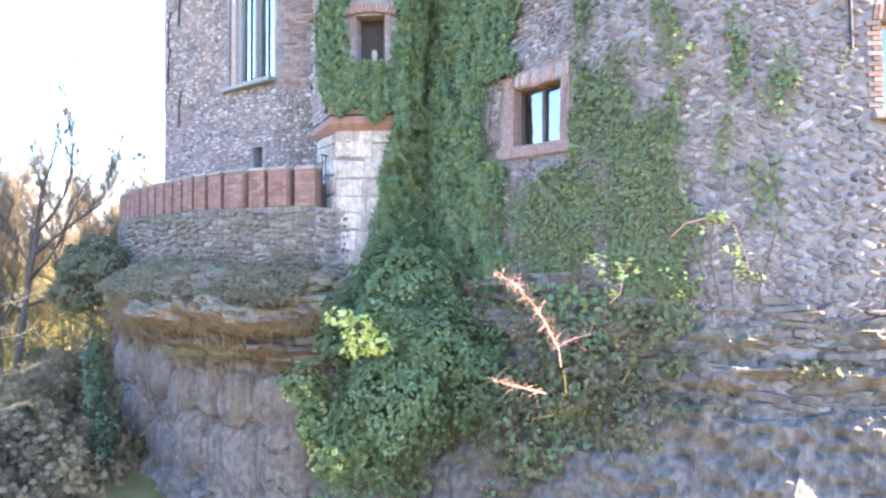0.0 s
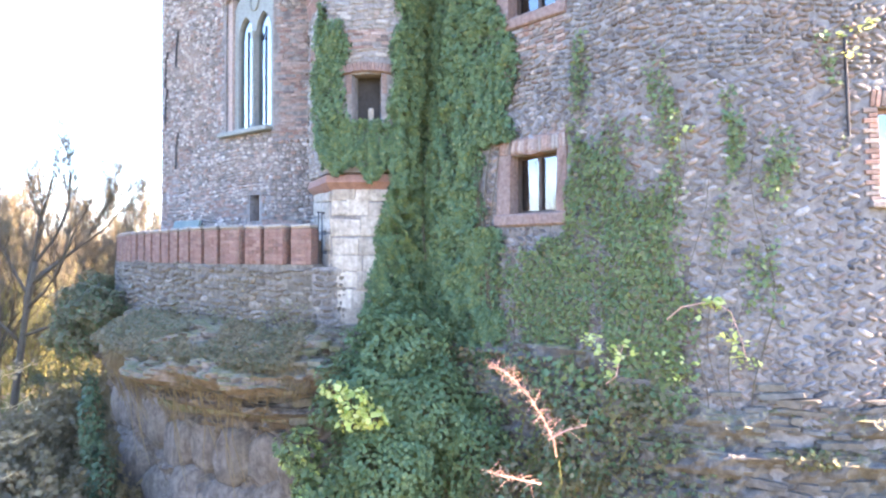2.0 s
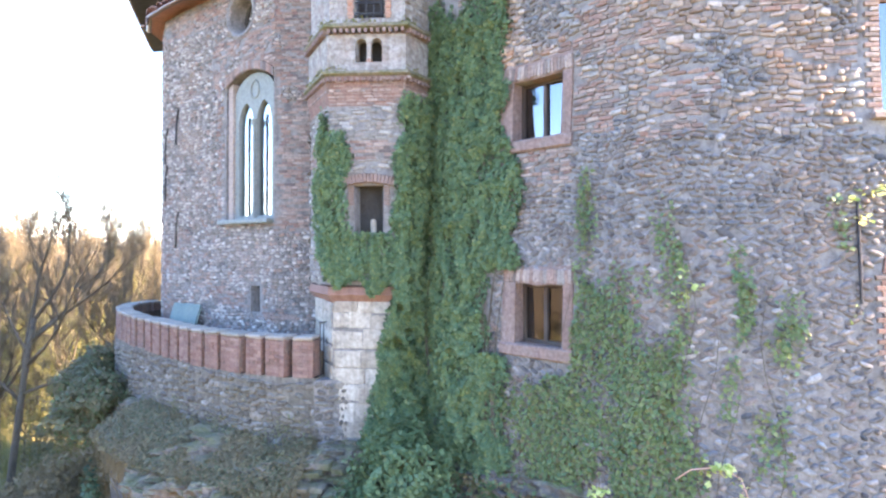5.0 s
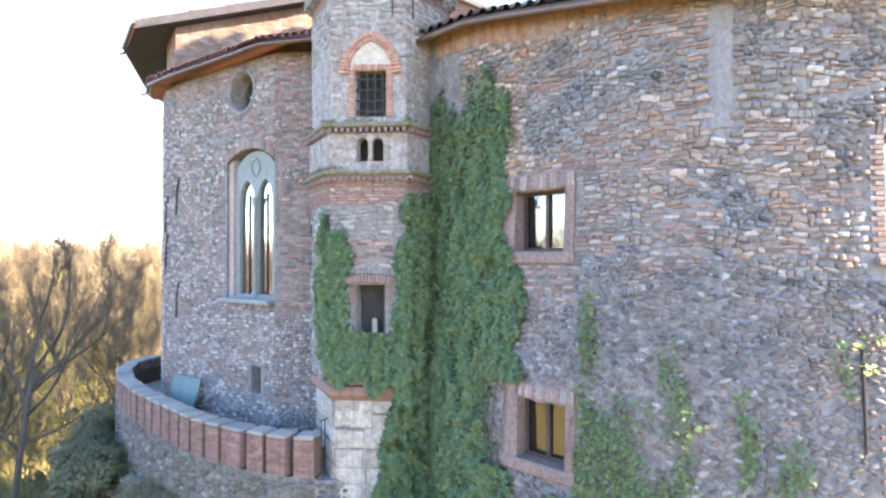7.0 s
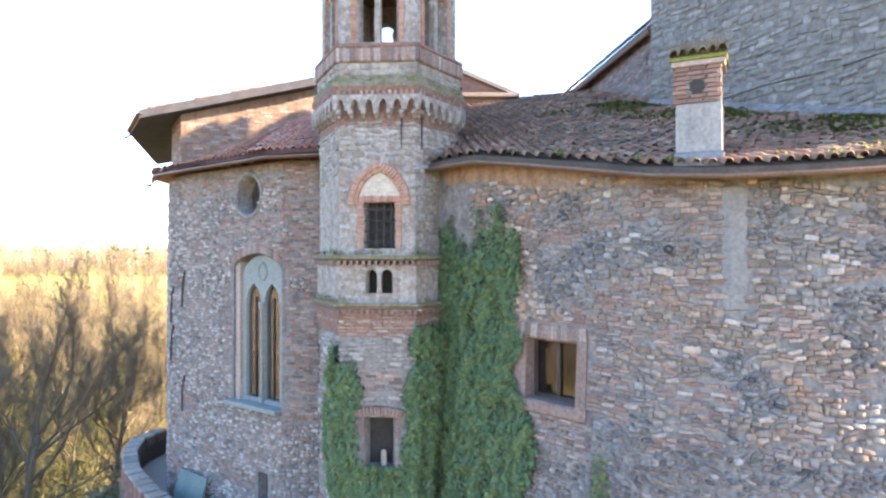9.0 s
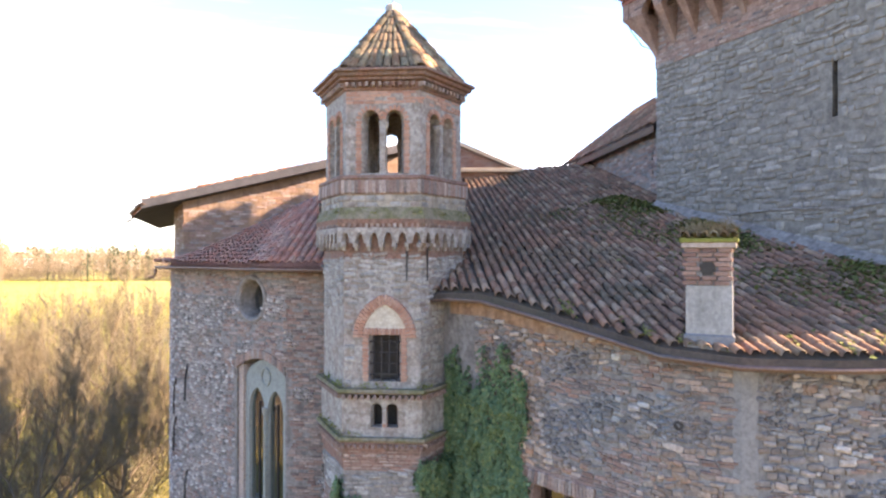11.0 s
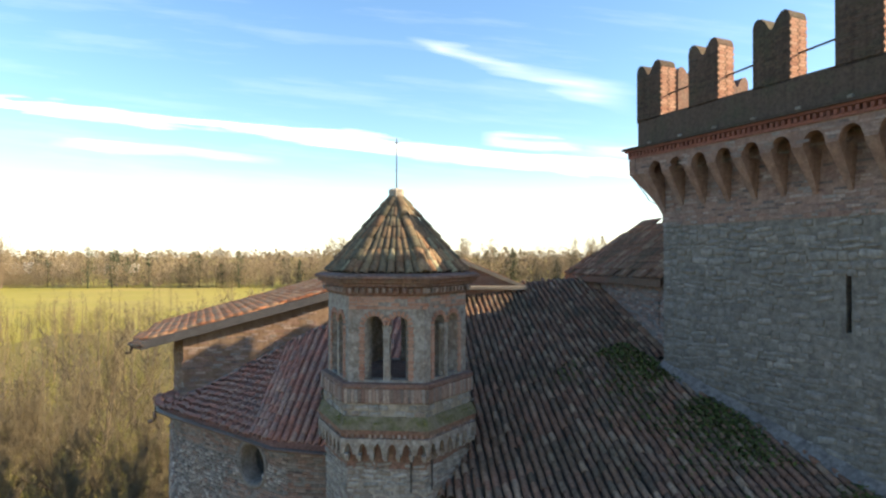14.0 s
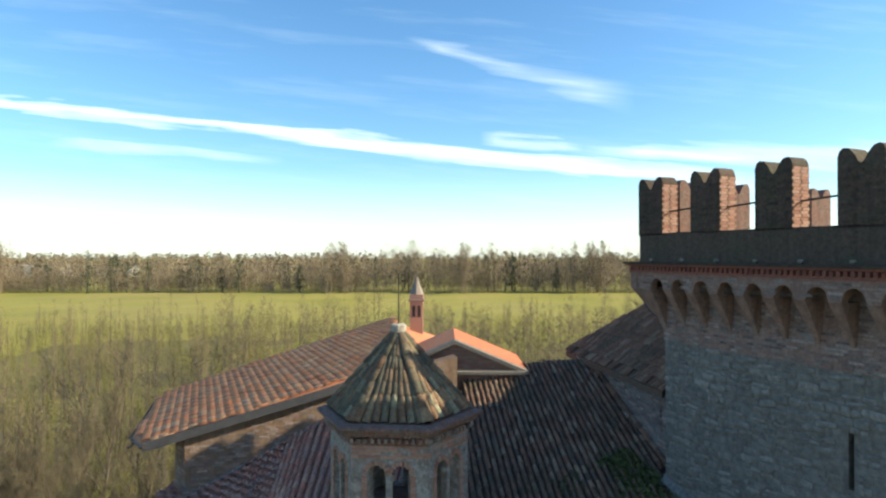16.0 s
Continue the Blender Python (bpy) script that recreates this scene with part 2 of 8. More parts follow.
M_TERRMORTAR = material("dirty_mortar", [(0.095, 0.085, 0.072), (0.165, 0.148, 0.126), (0.125, 0.11, 0.092)], by_piece=False, patch=1.0, patch_amount=0.5, patch_colour=(0.10, 0.092, 0.06), streaks=0.5, bump=0.8, bump_scale=22, grain=10, grain_amount=0.4)
M_ROOFMOSS = material("dull_roof_moss", [(0.055, 0.065, 0.022), (0.095, 0.115, 0.034), (0.13, 0.13, 0.045)], by_piece=False, patch=3, patch_amount=0.4, patch_colour=(0.09, 0.07, 0.04), bump=0.8, bump_scale=60)
M_STUCCO = material("rosy_stucco_over_brick", [(0.15, 0.098, 0.082), (0.225, 0.152, 0.128), (0.18, 0.125, 0.108), (0.255, 0.185, 0.158)], by_piece=False, patch=2.0, patch_amount=0.5, patch_colour=(0.20, 0.165, 0.145), grain=16, grain_amount=0.35, streaks=0.3, bump=0.5)
M_CEMENT = material("grey_cement_patch", [(0.145, 0.138, 0.135), (0.185, 0.176, 0.17), (0.165, 0.156, 0.15)], by_piece=False, patch=1.6, patch_amount=0.3, patch_colour=(0.20, 0.18, 0.165), grain=14, grain_amount=0.3)
M_RUBBLE = material("squared_rubble", [(0.11, 0.093, 0.083), (0.205, 0.178, 0.155), (0.15, 0.125, 0.108), (0.26, 0.228, 0.195), (0.17, 0.16, 0.15), (0.24, 0.16, 0.122), (0.42, 0.375, 0.325), (0.12, 0.10, 0.09), (0.29, 0.262, 0.228)], patch=0.9, patch_amount=0.6, patch_colour=(0.25, 0.195, 0.16), grain=14, grain_amount=0.4, bump=0.6, bump_scale=30, tint=0.5)
M_KEEP = material("grey_keep_stone", [(0.15, 0.137, 0.122), (0.215, 0.197, 0.175), (0.18, 0.164, 0.145), (0.265, 0.245, 0.218), (0.16, 0.145, 0.128), (0.205, 0.186, 0.162)], patch=0.5, patch_amount=0.5, patch_colour=(0.145, 0.132, 0.116), grain=7, grain_amount=0.4, bump=0.8, bump_scale=20)
# Mossy, weathered brick; the shade on the keep's top is painted in too.
M_DARKBRICK = material("mossy_shade_brick", [(0.060, 0.045, 0.036), (0.105, 0.070, 0.054), (0.075, 0.058, 0.045)], patch=1.5, patch_amount=0.65, patch_colour=(0.066, 0.068, 0.042), grain=14, grain_amount=0.4, streaks=0.3)
M_TRACERY = material("grey_green_stone", [(0.15, 0.165, 0.155), (0.205, 0.22, 0.205), (0.175, 0.19, 0.18)], by_piece=False, patch=2.2, patch_amount=0.3, patch_colour=(0.2, 0.22, 0.21), bump=0.15)
M_COPPO = material("old_roof_tile", [(0.13, 0.077, 0.056), (0.205, 0.108, 0.076), (0.15, 0.092, 0.069), (0.235, 0.135, 0.094), (0.10, 0.075, 0.058), (0.18, 0.106, 0.079), (0.27, 0.19, 0.138), (0.11, 0.078, 0.060)],
                   patch=0.55, patch_amount=0.7, patch_colour=(0.084, 0.076, 0.054), grain=14, grain_amount=0.4)
M_COPPO_RED = material("red_roof_tile", [(0.52, 0.17, 0.07), (0.72, 0.28, 0.12), (0.62, 0.22, 0.095), (0.74, 0.40, 0.20), (0.42, 0.14, 0.07), (0.66, 0.32, 0.15), (0.60, 0.36, 0.22)], patch=1.6, patch_amount=0.3, patch_colour=(0.44, 0.26, 0.16), grain=12, grain_amount=0.35)
M_COPPO_APSE = material("reddish_roof_tile", [(0.29, 0.145, 0.11), (0.43, 0.19, 0.135), (0.35, 0.175, 0.135), (0.45, 0.28, 0.21), (0.27, 0.17, 0.14), (0.40, 0.235, 0.18)], patch=1.3, patch_amount=0.55, patch_colour=(0.20, 0.16, 0.145), grain=12, grain_amount=0.4)
M_COPPO_MOSS = material("lichened_roof_tile", [(0.065, 0.058, 0.045), (0.18, 0.105, 0.066), (0.095, 0.082, 0.062), (0.24, 0.16, 0.10), (0.072, 0.068, 0.053), (0.13, 0.11, 0.08), (0.28, 0.26, 0.175)], patch=2.8, patch_amount=0.5, patch_colour=(0.22, 0.20, 0.13), grain=14, grain_amount=0.45)
M_SHEET = material("dull_lead_sheet", [(0.12, 0.125, 0.14), (0.17, 0.175, 0.19)], by_piece=False, patch_amount=0.2, rough=0.5, bump=0.05, metal=0.4)
M_GUTTER = material("copper_brown_gutter", [(0.13, 0.085, 0.07), (0.18, 0.12, 0.10)], by_piece=False, patch_amount=0.3, patch_colour=(0.10, 0.11, 0.10), rough=0.45, bump=0.05, metal=0.5)
# Eaves timber with the shade and its bluish haze put into the colour.
M_SOFFIT = material("shade_dark_timber", [(0.05, 0.05, 0.055), (0.08, 0.08, 0.088)], by_piece=False, patch_amount=0.3, patch_colour=(0.05, 0.05, 0.05))
M_FRAME = material("dark_window_wood", [(0.045, 0.032, 0.026), (0.07, 0.05, 0.04)], by_piece=False, patch_amount=0.1, rough=0.6, bump=0.1)
M_IRON = material("black_iron", [(0.03, 0.03, 0.035), (0.05, 0.045, 0.045)], by_piece=False, patch_amount=0.2, rough=0.6, bump=0.1, metal=0.6)
# Near-black fill: the darkness inside rooms, holes and recesses is painted.
M_DARK = material("painted_dark_depth", [(0.03, 0.027, 0.025), (0.05, 0.045, 0.04)], by_piece=False, patch_amount=0.0, bump=0.0)
M_ROCK = material("conglomerate_rock", [(0.088, 0.07, 0.058), (0.18, 0.15, 0.125), (0.122, 0.10, 0.083), (0.225, 0.19, 0.162)], by_piece=False, patch=0.9, patch_amount=0.55, patch_colour=(0.15, 0.125, 0.09), bump=0.9, bump_scale=7, grain=6, grain_amount=0.4, streaks=0.6)
M_ROCKGREY = material("grey_bedded_rock", [(0.052, 0.047, 0.043), (0.118, 0.108, 0.098), (0.08, 0.073, 0.066), (0.15, 0.138, 0.125)], by_piece=False, patch=1.1, patch_amount=0.5, patch_colour=(0.12, 0.115, 0.09), bump=1.0, bump_scale=12, grain=8, grain_amount=0.45)
M_MOSSROCK = material("mossy_ledge", [(0.115, 0.096, 0.066), (0.18, 0.152, 0.11), (0.11, 0.104, 0.052), (0.205, 0.178, 0.134)], by_piece=False, patch=1.3, patch_amount=0.55, patch_colour=(0.105, 0.105, 0.045), bump=1.0, bump_scale=14, grain=12, grain_amount=0.35)
M_MOSS = material("moss", [(0.085, 0.105, 0.025), (0.16, 0.17, 0.04), (0.22, 0.205, 0.06)], by_piece=False, patch=3, patch_amount=0.3, patch_colour=(0.16, 0.12, 0.06), bump=0.8, bump_scale=60)
M_IVY = leaf_material("ivy_leaf", [(0.072, 0.13, 0.062), (0.124, 0.20, 0.095), (0.094, 0.162, 0.077), (0.17, 0.24, 0.12)])
# Darker copy of the ivy leaf, with the shade of its hollows painted in.
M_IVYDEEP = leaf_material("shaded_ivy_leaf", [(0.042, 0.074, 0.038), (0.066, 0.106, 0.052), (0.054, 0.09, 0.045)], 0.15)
M_IVY_WARM = leaf_material("thin_creeper_leaf", [(0.095, 0.14, 0.052), (0.165, 0.215, 0.08), (0.125, 0.165, 0.068), (0.22, 0.255, 0.11)])
M_BUSH = leaf_material("pale_laurel_leaf", [(0.26, 0.34, 0.08), (0.44, 0.48, 0.14), (0.56, 0.58, 0.24)])
M_SHRUB = leaf_material("dull_shrub_leaf", [(0.095, 0.10, 0.05), (0.145, 0.14, 0.072), (0.175, 0.15, 0.085), (0.12, 0.125, 0.065)])
M_DRY = leaf_material("dry_leaf", [(0.15, 0.115, 0.06), (0.23, 0.18, 0.095), (0.19, 0.135, 0.072)])
M_BARK = material("grey_bark", [(0.055, 0.045, 0.034), (0.095, 0.078, 0.058), (0.075, 0.060, 0.045)], by_piece=False, patch_amount=0.3, patch_colour=(0.10, 0.10, 0.06))
M_TWIG = material("tan_twig", [(0.095, 0.092, 0.026), (0.15, 0.143, 0.04), (0.12, 0.115, 0.032), (0.185, 0.17, 0.054)], patch_amount=0.2, bump=0)
M_PALETWIG = material("pale_twig", [(0.36, 0.29, 0.16), (0.48, 0.40, 0.24)], patch_amount=0.1, bump=0)
M_REDTWIG = material("red_twig", [(0.46, 0.24, 0.19), (0.58, 0.36, 0.29)], patch_amount=0.0, bump=0)
M_HEDGE = material("far_hedge_wood", [(0.145, 0.112, 0.076), (0.195, 0.155, 0.105), (0.165, 0.132, 0.088), (0.215, 0.162, 0.112), (0.135, 0.12, 0.078)], patch=0.02, patch_amount=0.45, patch_colour=(0.13, 0.125, 0.07), bump=0)
M_TURRETSTONE = material("turret_rubble", [(0.15, 0.137, 0.124), (0.28, 0.265, 0.24), (0.19, 0.162, 0.14), (0.34, 0.322, 0.295), (0.18, 0.172, 0.16), (0.22, 0.172, 0.146)], patch=1.4, patch_amount=0.45, patch_colour=(0.26, 0.238, 0.21), grain=12, grain_amount=0.4, streaks=0.3)
# Dark underlay: the shade in the grooves between tiles is put into its colour.
M_UNDERTILE = material("groove_shade_underlay", [(0.055, 0.042, 0.034), (0.095, 0.07, 0.055)], by_piece=False, patch=1.2, patch_amount=0.4, patch_colour=(0.07, 0.07, 0.04), bump=0.4)
M_FARWOOD = material("far_bare_wood", [(0.11, 0.09, 0.052), (0.165, 0.135, 0.08), (0.135, 0.115, 0.065), (0.19, 0.135, 0.08), (0.10, 0.10, 0.055)], patch=0.012, patch_amount=0.4, patch_colour=(0.09, 0.09, 0.05), bump=0)
M_EVERGREEN = material("far_evergreen", [(0.03, 0.045, 0.025), (0.05, 0.06, 0.03)], patch_amount=0.2, bump=0)
M_FIELD = material("winter_meadow", [(0.20, 0.19, 0.04), (0.26, 0.235, 0.05), (0.30, 0.25, 0.075)], by_piece=False, patch=0.010, patch_amount=0.5, patch_colour=(0.25, 0.20, 0.09), grain=0.7, grain_amount=0.2, bump=0)
M_LITTER = material("straw_and_leaf_litter", [(0.10, 0.08, 0.035), (0.17, 0.145, 0.055), (0.14, 0.125, 0.045), (0.21, 0.18, 0.07)], by_piece=False, patch=0.06, patch_amount=0.5, patch_colour=(0.11, 0.09, 0.045), grain=1.5, grain_amount=0.3, bump=0.6, bump_scale=3)
M_BOARD = material("green_board", [(0.085, 0.125, 0.115), (0.115, 0.155, 0.14)], by_piece=False, patch_amount=0.2, rough=0.6)
M_STONETOP = material("grey_coping_stone", [(0.19, 0.16, 0.13), (0.29, 0.25, 0.205), (0.235, 0.20, 0.165)], patch=2, patch_amount=0.4, patch_colour=(0.22, 0.22, 0.17))
M_WHITE = material("white_paint", [(0.6, 0.58, 0.55), (0.7, 0.68, 0.65)], by_piece=False, patch_amount=0.1, bump=0.05)
M_RENDER = material("grey_render", [(0.200, 0.192, 0.181), (0.266, 0.255, 0.240), (0.229, 0.221, 0.207)], by_piece=False, patch=1.8, patch_amount=0.3, patch_colour=(0.30, 0.29, 0.27), streaks=0.3)
M_DARKTWIG = material("dark_twig", [(0.065, 0.052, 0.033), (0.105, 0.085, 0.052), (0.13, 0.105, 0.065)], patch_amount=0.2, bump=0)
G_CLEAR = glass_material("window_glass", (0.25, 0.28, 0.27), 0.17)
G_LEADED = glass_material("greenish_glass", (0.30, 0.42, 0.38), 0.42)

# ---- building tools ----
RNG = random.Random(7)


class Geo:
    """Gathers the corners and faces of one mesh."""

    def __init__(self):
        self.v, self.f = [], []

    def add(self, verts, faces):
        n = len(self.v)
        self.v.extend([tuple(q) for q in verts])
        self.f.extend([tuple(n + i for i in q) for q in faces])
        return self

    def box(self, m, sx, sy, sz, cut=0.0):
        """A box centred on the pose m; cut narrows its top and bottom rims, for a worn edge."""
        x, y, z = sx / 2, sy / 2, sz / 2
        if cut:
            c = min(cut, x * 0.8, y * 0.8, z * 0.8)
            rings = [(x - c, y - c, -z), (x, y, -z + c), (x, y, z - c), (x - c, y - c, z)]
        else:
            rings = [(x, y, -z), (x, y, z)]
        vs = [m @ Vector((sgx * a, sgy * b, h)) for a, b, h in rings for sgx, sgy in ((-1, -1), (1, -1), (1, 1), (-1, 1))]
        fs = [(3, 2, 1, 0), tuple(range(len(vs) - 4, len(vs)))]
        for r in range(len(rings) - 1):
            fs += [(4 * r + k, 4 * r + (k + 1) % 4, 4 * r + 4 + (k + 1) % 4, 4 * r + 4 + k) for k in range(4)]
        return self.add(vs, fs)

    def loft(self, rings, closed=True, caps=True):
        n = len(rings[0])
        vs = [q for r in rings for q in r]
        fs = []
        for r in range(len(rings) - 1):
            for k in range(n if closed else n - 1):
                a, b = r * n + k, r * n + (k + 1) % n
                fs.append((a, b, b + n, a + n))
        if caps and closed:
            fs += [tuple(range(n - 1, -1, -1)), tuple(range((len(rings) - 1) * n, len(rings) * n))]
        return self.add(vs, fs)

    def tube(self, points, radii, n=5):
        pts = [Vector(q) for q in points]
        rings = []
        for i, q in enumerate(pts):
            way = (pts[min(i + 1, len(pts) - 1)] - pts[max(i - 1, 0)]).normalized()
            a = way.orthogonal().normalized()
            b = way.cross(a)
            r = radii[i] if hasattr(radii, "__len__") else radii
            rings.append([q + (a * math.cos(6.2832 * k / n) + b * math.sin(6.2832 * k / n)) * r for k in range(n)])
        return self.loft(rings)

    def make(self, name, mat, parent=None, label="", smooth=False):
        me = bpy.data.meshes.new(name)
        me.from_pydata(self.v, [], self.f)
        me.materials.append(mat)
        if smooth:
            me.shade_smooth()
        me.update()
        ob = new(name, me)
        if parent:
            ob.parent = parent
        if label:
            tagged(ob, label)
        return ob


def part(name, bm, mat, parent, label=""):
    me = bpy.data.meshes.new(name)
    bm.to_mesh(me)
    bm.free()
    me.materials.append(mat)
    ob = new(name, me)
    ob.parent = parent
    if label:
        tagged(ob, label)
    return ob


def thing(name, label, category, group="", kind="", at=(0, 0, 0)):
    ob = new(name)
    ob.location = at
    ob.empty_display_size = 0.2
    return tagged(ob, label, category, group, kind)


def wob(x, y, z, scale=1.0):
    return noise.noise(Vector((x, y, z)) * scale)


class Path:
    """A wall's line in plan, from its left end to its right end as seen from outside; lean(z) sets it out."""

    def __init__(self, pts, lean=None, closed=False):
        self.p = [Vector(q) for q in pts]
        if closed:
            self.p.append(self.p[0].copy())
        self.lean, self.closed = lean or (lambda z: 0.0), closed
        self.d = [(b - a).normalized() for a, b in zip(self.p, self.p[1:])]
        self.n = [Vector((d.y, -d.x)) for d in self.d]
        self.u = [0.0]
        for a, b in zip(self.p, self.p[1:]):
            self.u.append(self.u[-1] + (b - a).length)
        self.vn = []
        for i in range(len(self.p)):
            a = self.n[i - 1] if i else (self.n[-1] if closed else self.n[0])
            b = self.n[i] if i < len(self.n) else (self.n[0] if closed else self.n[-1])
            q = (a + b).normalized()
            self.vn.append(q / max(0.4, q.dot(a)))

    def seg(self, u):
        u = u % self.u[-1] if self.closed and not 0 <= u <= self.u[-1] else u
        i = 0
        while i < len(self.d) - 1 and u > self.u[i + 1]:
            i += 1
        return i

    def at(self, u, z, off=0.0):
        u = u % self.u[-1] if self.closed and not 0 <= u <= self.u[-1] else u
        i = self.seg(u)
        t = (u - self.u[i]) / (self.u[i + 1] - self.u[i])
        q = self.p[i].lerp(self.p[i + 1], t) + self.vn[i].lerp(self.vn[i + 1], t) * (off + self.lean(z))
        return Vector((q.x, q.y, z))

    def face(self, u, z, off=0.0):
        """A pose on the face: x along it, y out of it, z up (left-handed order is mended by mirroring x)."""
        i = self.seg(u)
        n, d = self.n[i], self.d[i]
        q = self.at(u, z, off)
        m = Matrix(((d.x, -n.x, 0, q.x), (d.y, -n.y, 0, q.y), (0, 0, 1, q.z), (0, 0, 0, 1)))
        return m


class Hole:
    """An opening in a wall: centre, half width, sill, springing, rise and the arch's shape."""

    def __init__(self, u, half, z0, z1, rise=0.0, shape="flat"):
        self.u, self.h, self.z0, self.z1, self.rise, self.shape = u, half, z0, z1, rise, shape

    def top(self, u):
        t = max(-1.0, min(1.0, (u - self.u) / self.h))
        if self.shape == "round" or self.shape == "circle":
            return self.z1 + self.rise * math.sqrt(max(0.0, 1 - t * t))
        if self.shape == "pointed":
            a = abs(t)
            return self.z1 + self.rise * math.sqrt(max(0.0, 1 - ((a + 0.9) / 1.9) ** 2)) / math.sqrt(1 - (0.9 / 1.9) ** 2)
        if self.shape == "segment":
            return self.z1 + self.rise * (1 - t * t)
        return self.z1

    def bottom(self, u):
        if self.shape == "circle":
            t = max(-1.0, min(1.0, (u - self.u) / self.h))
            return self.z0 - self.rise * math.sqrt(max(0.0, 1 - t * t))
        return self.z0


def wall_panel(path, u0, u1, z0, z1, holes=(), thick=0.5, geo=None, front=0.0, steps=10, zcuts=()):
    """A wall along a path, with real openings through it and reveals round them."""
    g = geo or Geo()
    top = z1 if callable(z1) else (lambda u: z1)
    us = {u0, u1, *[u for u in path.u if u0 < u < u1]}
    for h in holes:
        n = 2 if h.shape == "flat" else steps
        us |= {h.u - h.h + 2 * h.h * k / n for k in range(n + 1)}
    us = sorted(u for u in us if u0 - 1e-6 <= u <= u1 + 1e-6)
    us = [u for i, u in enumerate(us) if i == 0 or u - us[i - 1] > 1e-5]

    def quad(pts):
        g.add(pts, [tuple(range(len(pts)))])

    for a, b in zip(us, us[1:]):
        mid = (a + b) / 2
        act = sorted((h for h in holes if abs(mid - h.u) < h.h), key=lambda h: h.z0)
        bands, lo = [], (z0, z0)
        for h in act:
            bands.append((lo, (h.bottom(a), h.bottom(b))))
            lo = (h.top(a), h.top(b))
        bands.append((lo, (top(a), top(b))))
        for (la, lb), (ha, hb) in bands:
            if ha - la < 1e-5 and hb - lb < 1e-5:
                continue
            cuts = [0.0] + sorted((c - la) / (ha - la) for c in zcuts if la < c < ha and lb < c < hb) + [1.0]
            for c0, c1 in zip(cuts, cuts[1:]):
                pa0, pa1, pb0, pb1 = la + (ha - la) * c0, la + (ha - la) * c1, lb + (hb - lb) * c0, lb + (hb - lb) * c1
                quad([path.at(a, pa0, front), path.at(b, pb0, front), path.at(b, pb1, front), path.at(a, pa1, front)])
                quad([path.at(b, pb0, front - thick), path.at(a, pa0, front - thick), path.at(a, pa1, front - thick), path.at(b, pb1, front - thick)])
        for h in act:
            quad([path.at(a, h.top(a), front), path.at(b, h.top(b), front), path.at(b, h.top(b), front - thick), path.at(a, h.top(a), front - thick)])
            if h.z0 <= z0:
                continue
            quad([path.at(b, h.bottom(b), front), path.at(a, h.bottom(a), front), path.at(a, h.bottom(a), front - thick), path.at(b, h.bottom(b), front - thick)])
    for h in holes:
        if h.shape != "circle":
            for u in (h.u - h.h, h.u + h.h):
                if u0 < u < u1:
                    quad([path.at(u, h.z0, front), path.at(u, h.z1, front), path.at(u, h.z1, front - thick), path.at(u, h.z0, front - thick)])
    for u in (u0, u1):
        quad([path.at(u, z0, front), path.at(u, top(u), front), path.at(u, top(u), front - thick), path.at(u, z0, front - thick)])
    for a, b in zip(us, us[1:]):
        if not any(h.z0 <= z0 and abs((a + b) / 2 - h.u) < h.h for h in holes):
            quad([path.at(a, z0, front), path.at(b, z0, front), path.at(b, z0, front - thick), path.at(a, z0, front - thick)])
        quad([path.at(a, top(a), front), path.at(b, top(b), front), path.at(b, top(b), front - thick), path.at(a, top(a), front - thick)])
    return g


def slab(path, u0, u1, z0, z1, back, front, geo=None, n=4, worn=0.012, rough=0.0):
    """A slab on a wall that follows its line, with worn front edges."""
    g = geo or Geo()
    rows = []
    for i in range(n + 1):
        u = u0 + (u1 - u0) * i / n
        r0, r1 = rough * wob(u, z0, 1.7, 5.0), rough * wob(u, z1, 8.7, 5.0)
        end = i in (0, n)
        o = front - (worn if end else 0.0)
        rows.append([path.at(u, z0 + r0, back), path.at(u, z0 + r0, o - worn), path.at(u, z0 + r0 + worn, o), path.at(u, z1 + r1 - worn, o), path.at(u, z1 + r1, o - worn), path.at(u, z1 + r1, back)])
    return g.loft(rows)


def pebble(rng, n=7, blunt=0.74, wild=0.16):
    """A stone one unit wide and high, standing one unit out of the wall (x along, -y out, z up)."""
    a0 = rng.random() * 6.28
    ring, vs = [], []
    for k in range(n):
        a = a0 + 6.2832 * (k + rng.uniform(-0.2, 0.2)) / n
        c, s = math.cos(a), math.sin(a)
        q = 1 / max(abs(c), abs(s)) ** 0.45 * rng.uniform(1 - wild, 1 + wild * 0.4) * 0.5
        ring.append((c * q, s * q))
    vs += [(x, 0.35, z) for x, z in ring]
    vs += [(x * 0.93, -0.55, z * 0.93) for x, z in ring]
    vs += [(x * blunt * 0.8, -1.0 + rng.uniform(-0.15, 0.15), z * blunt * 0.8) for x, z in ring]
    fs = [(k, (k + 1) % n, n + (k + 1) % n, n + k) for k in range(n)] + [(n + k, n + (k + 1) % n, 2 * n + (k + 1) % n, 2 * n + k) for k in range(n)]
    fs.append(tuple(range(2 * n, 3 * n)))
    return vs, fs


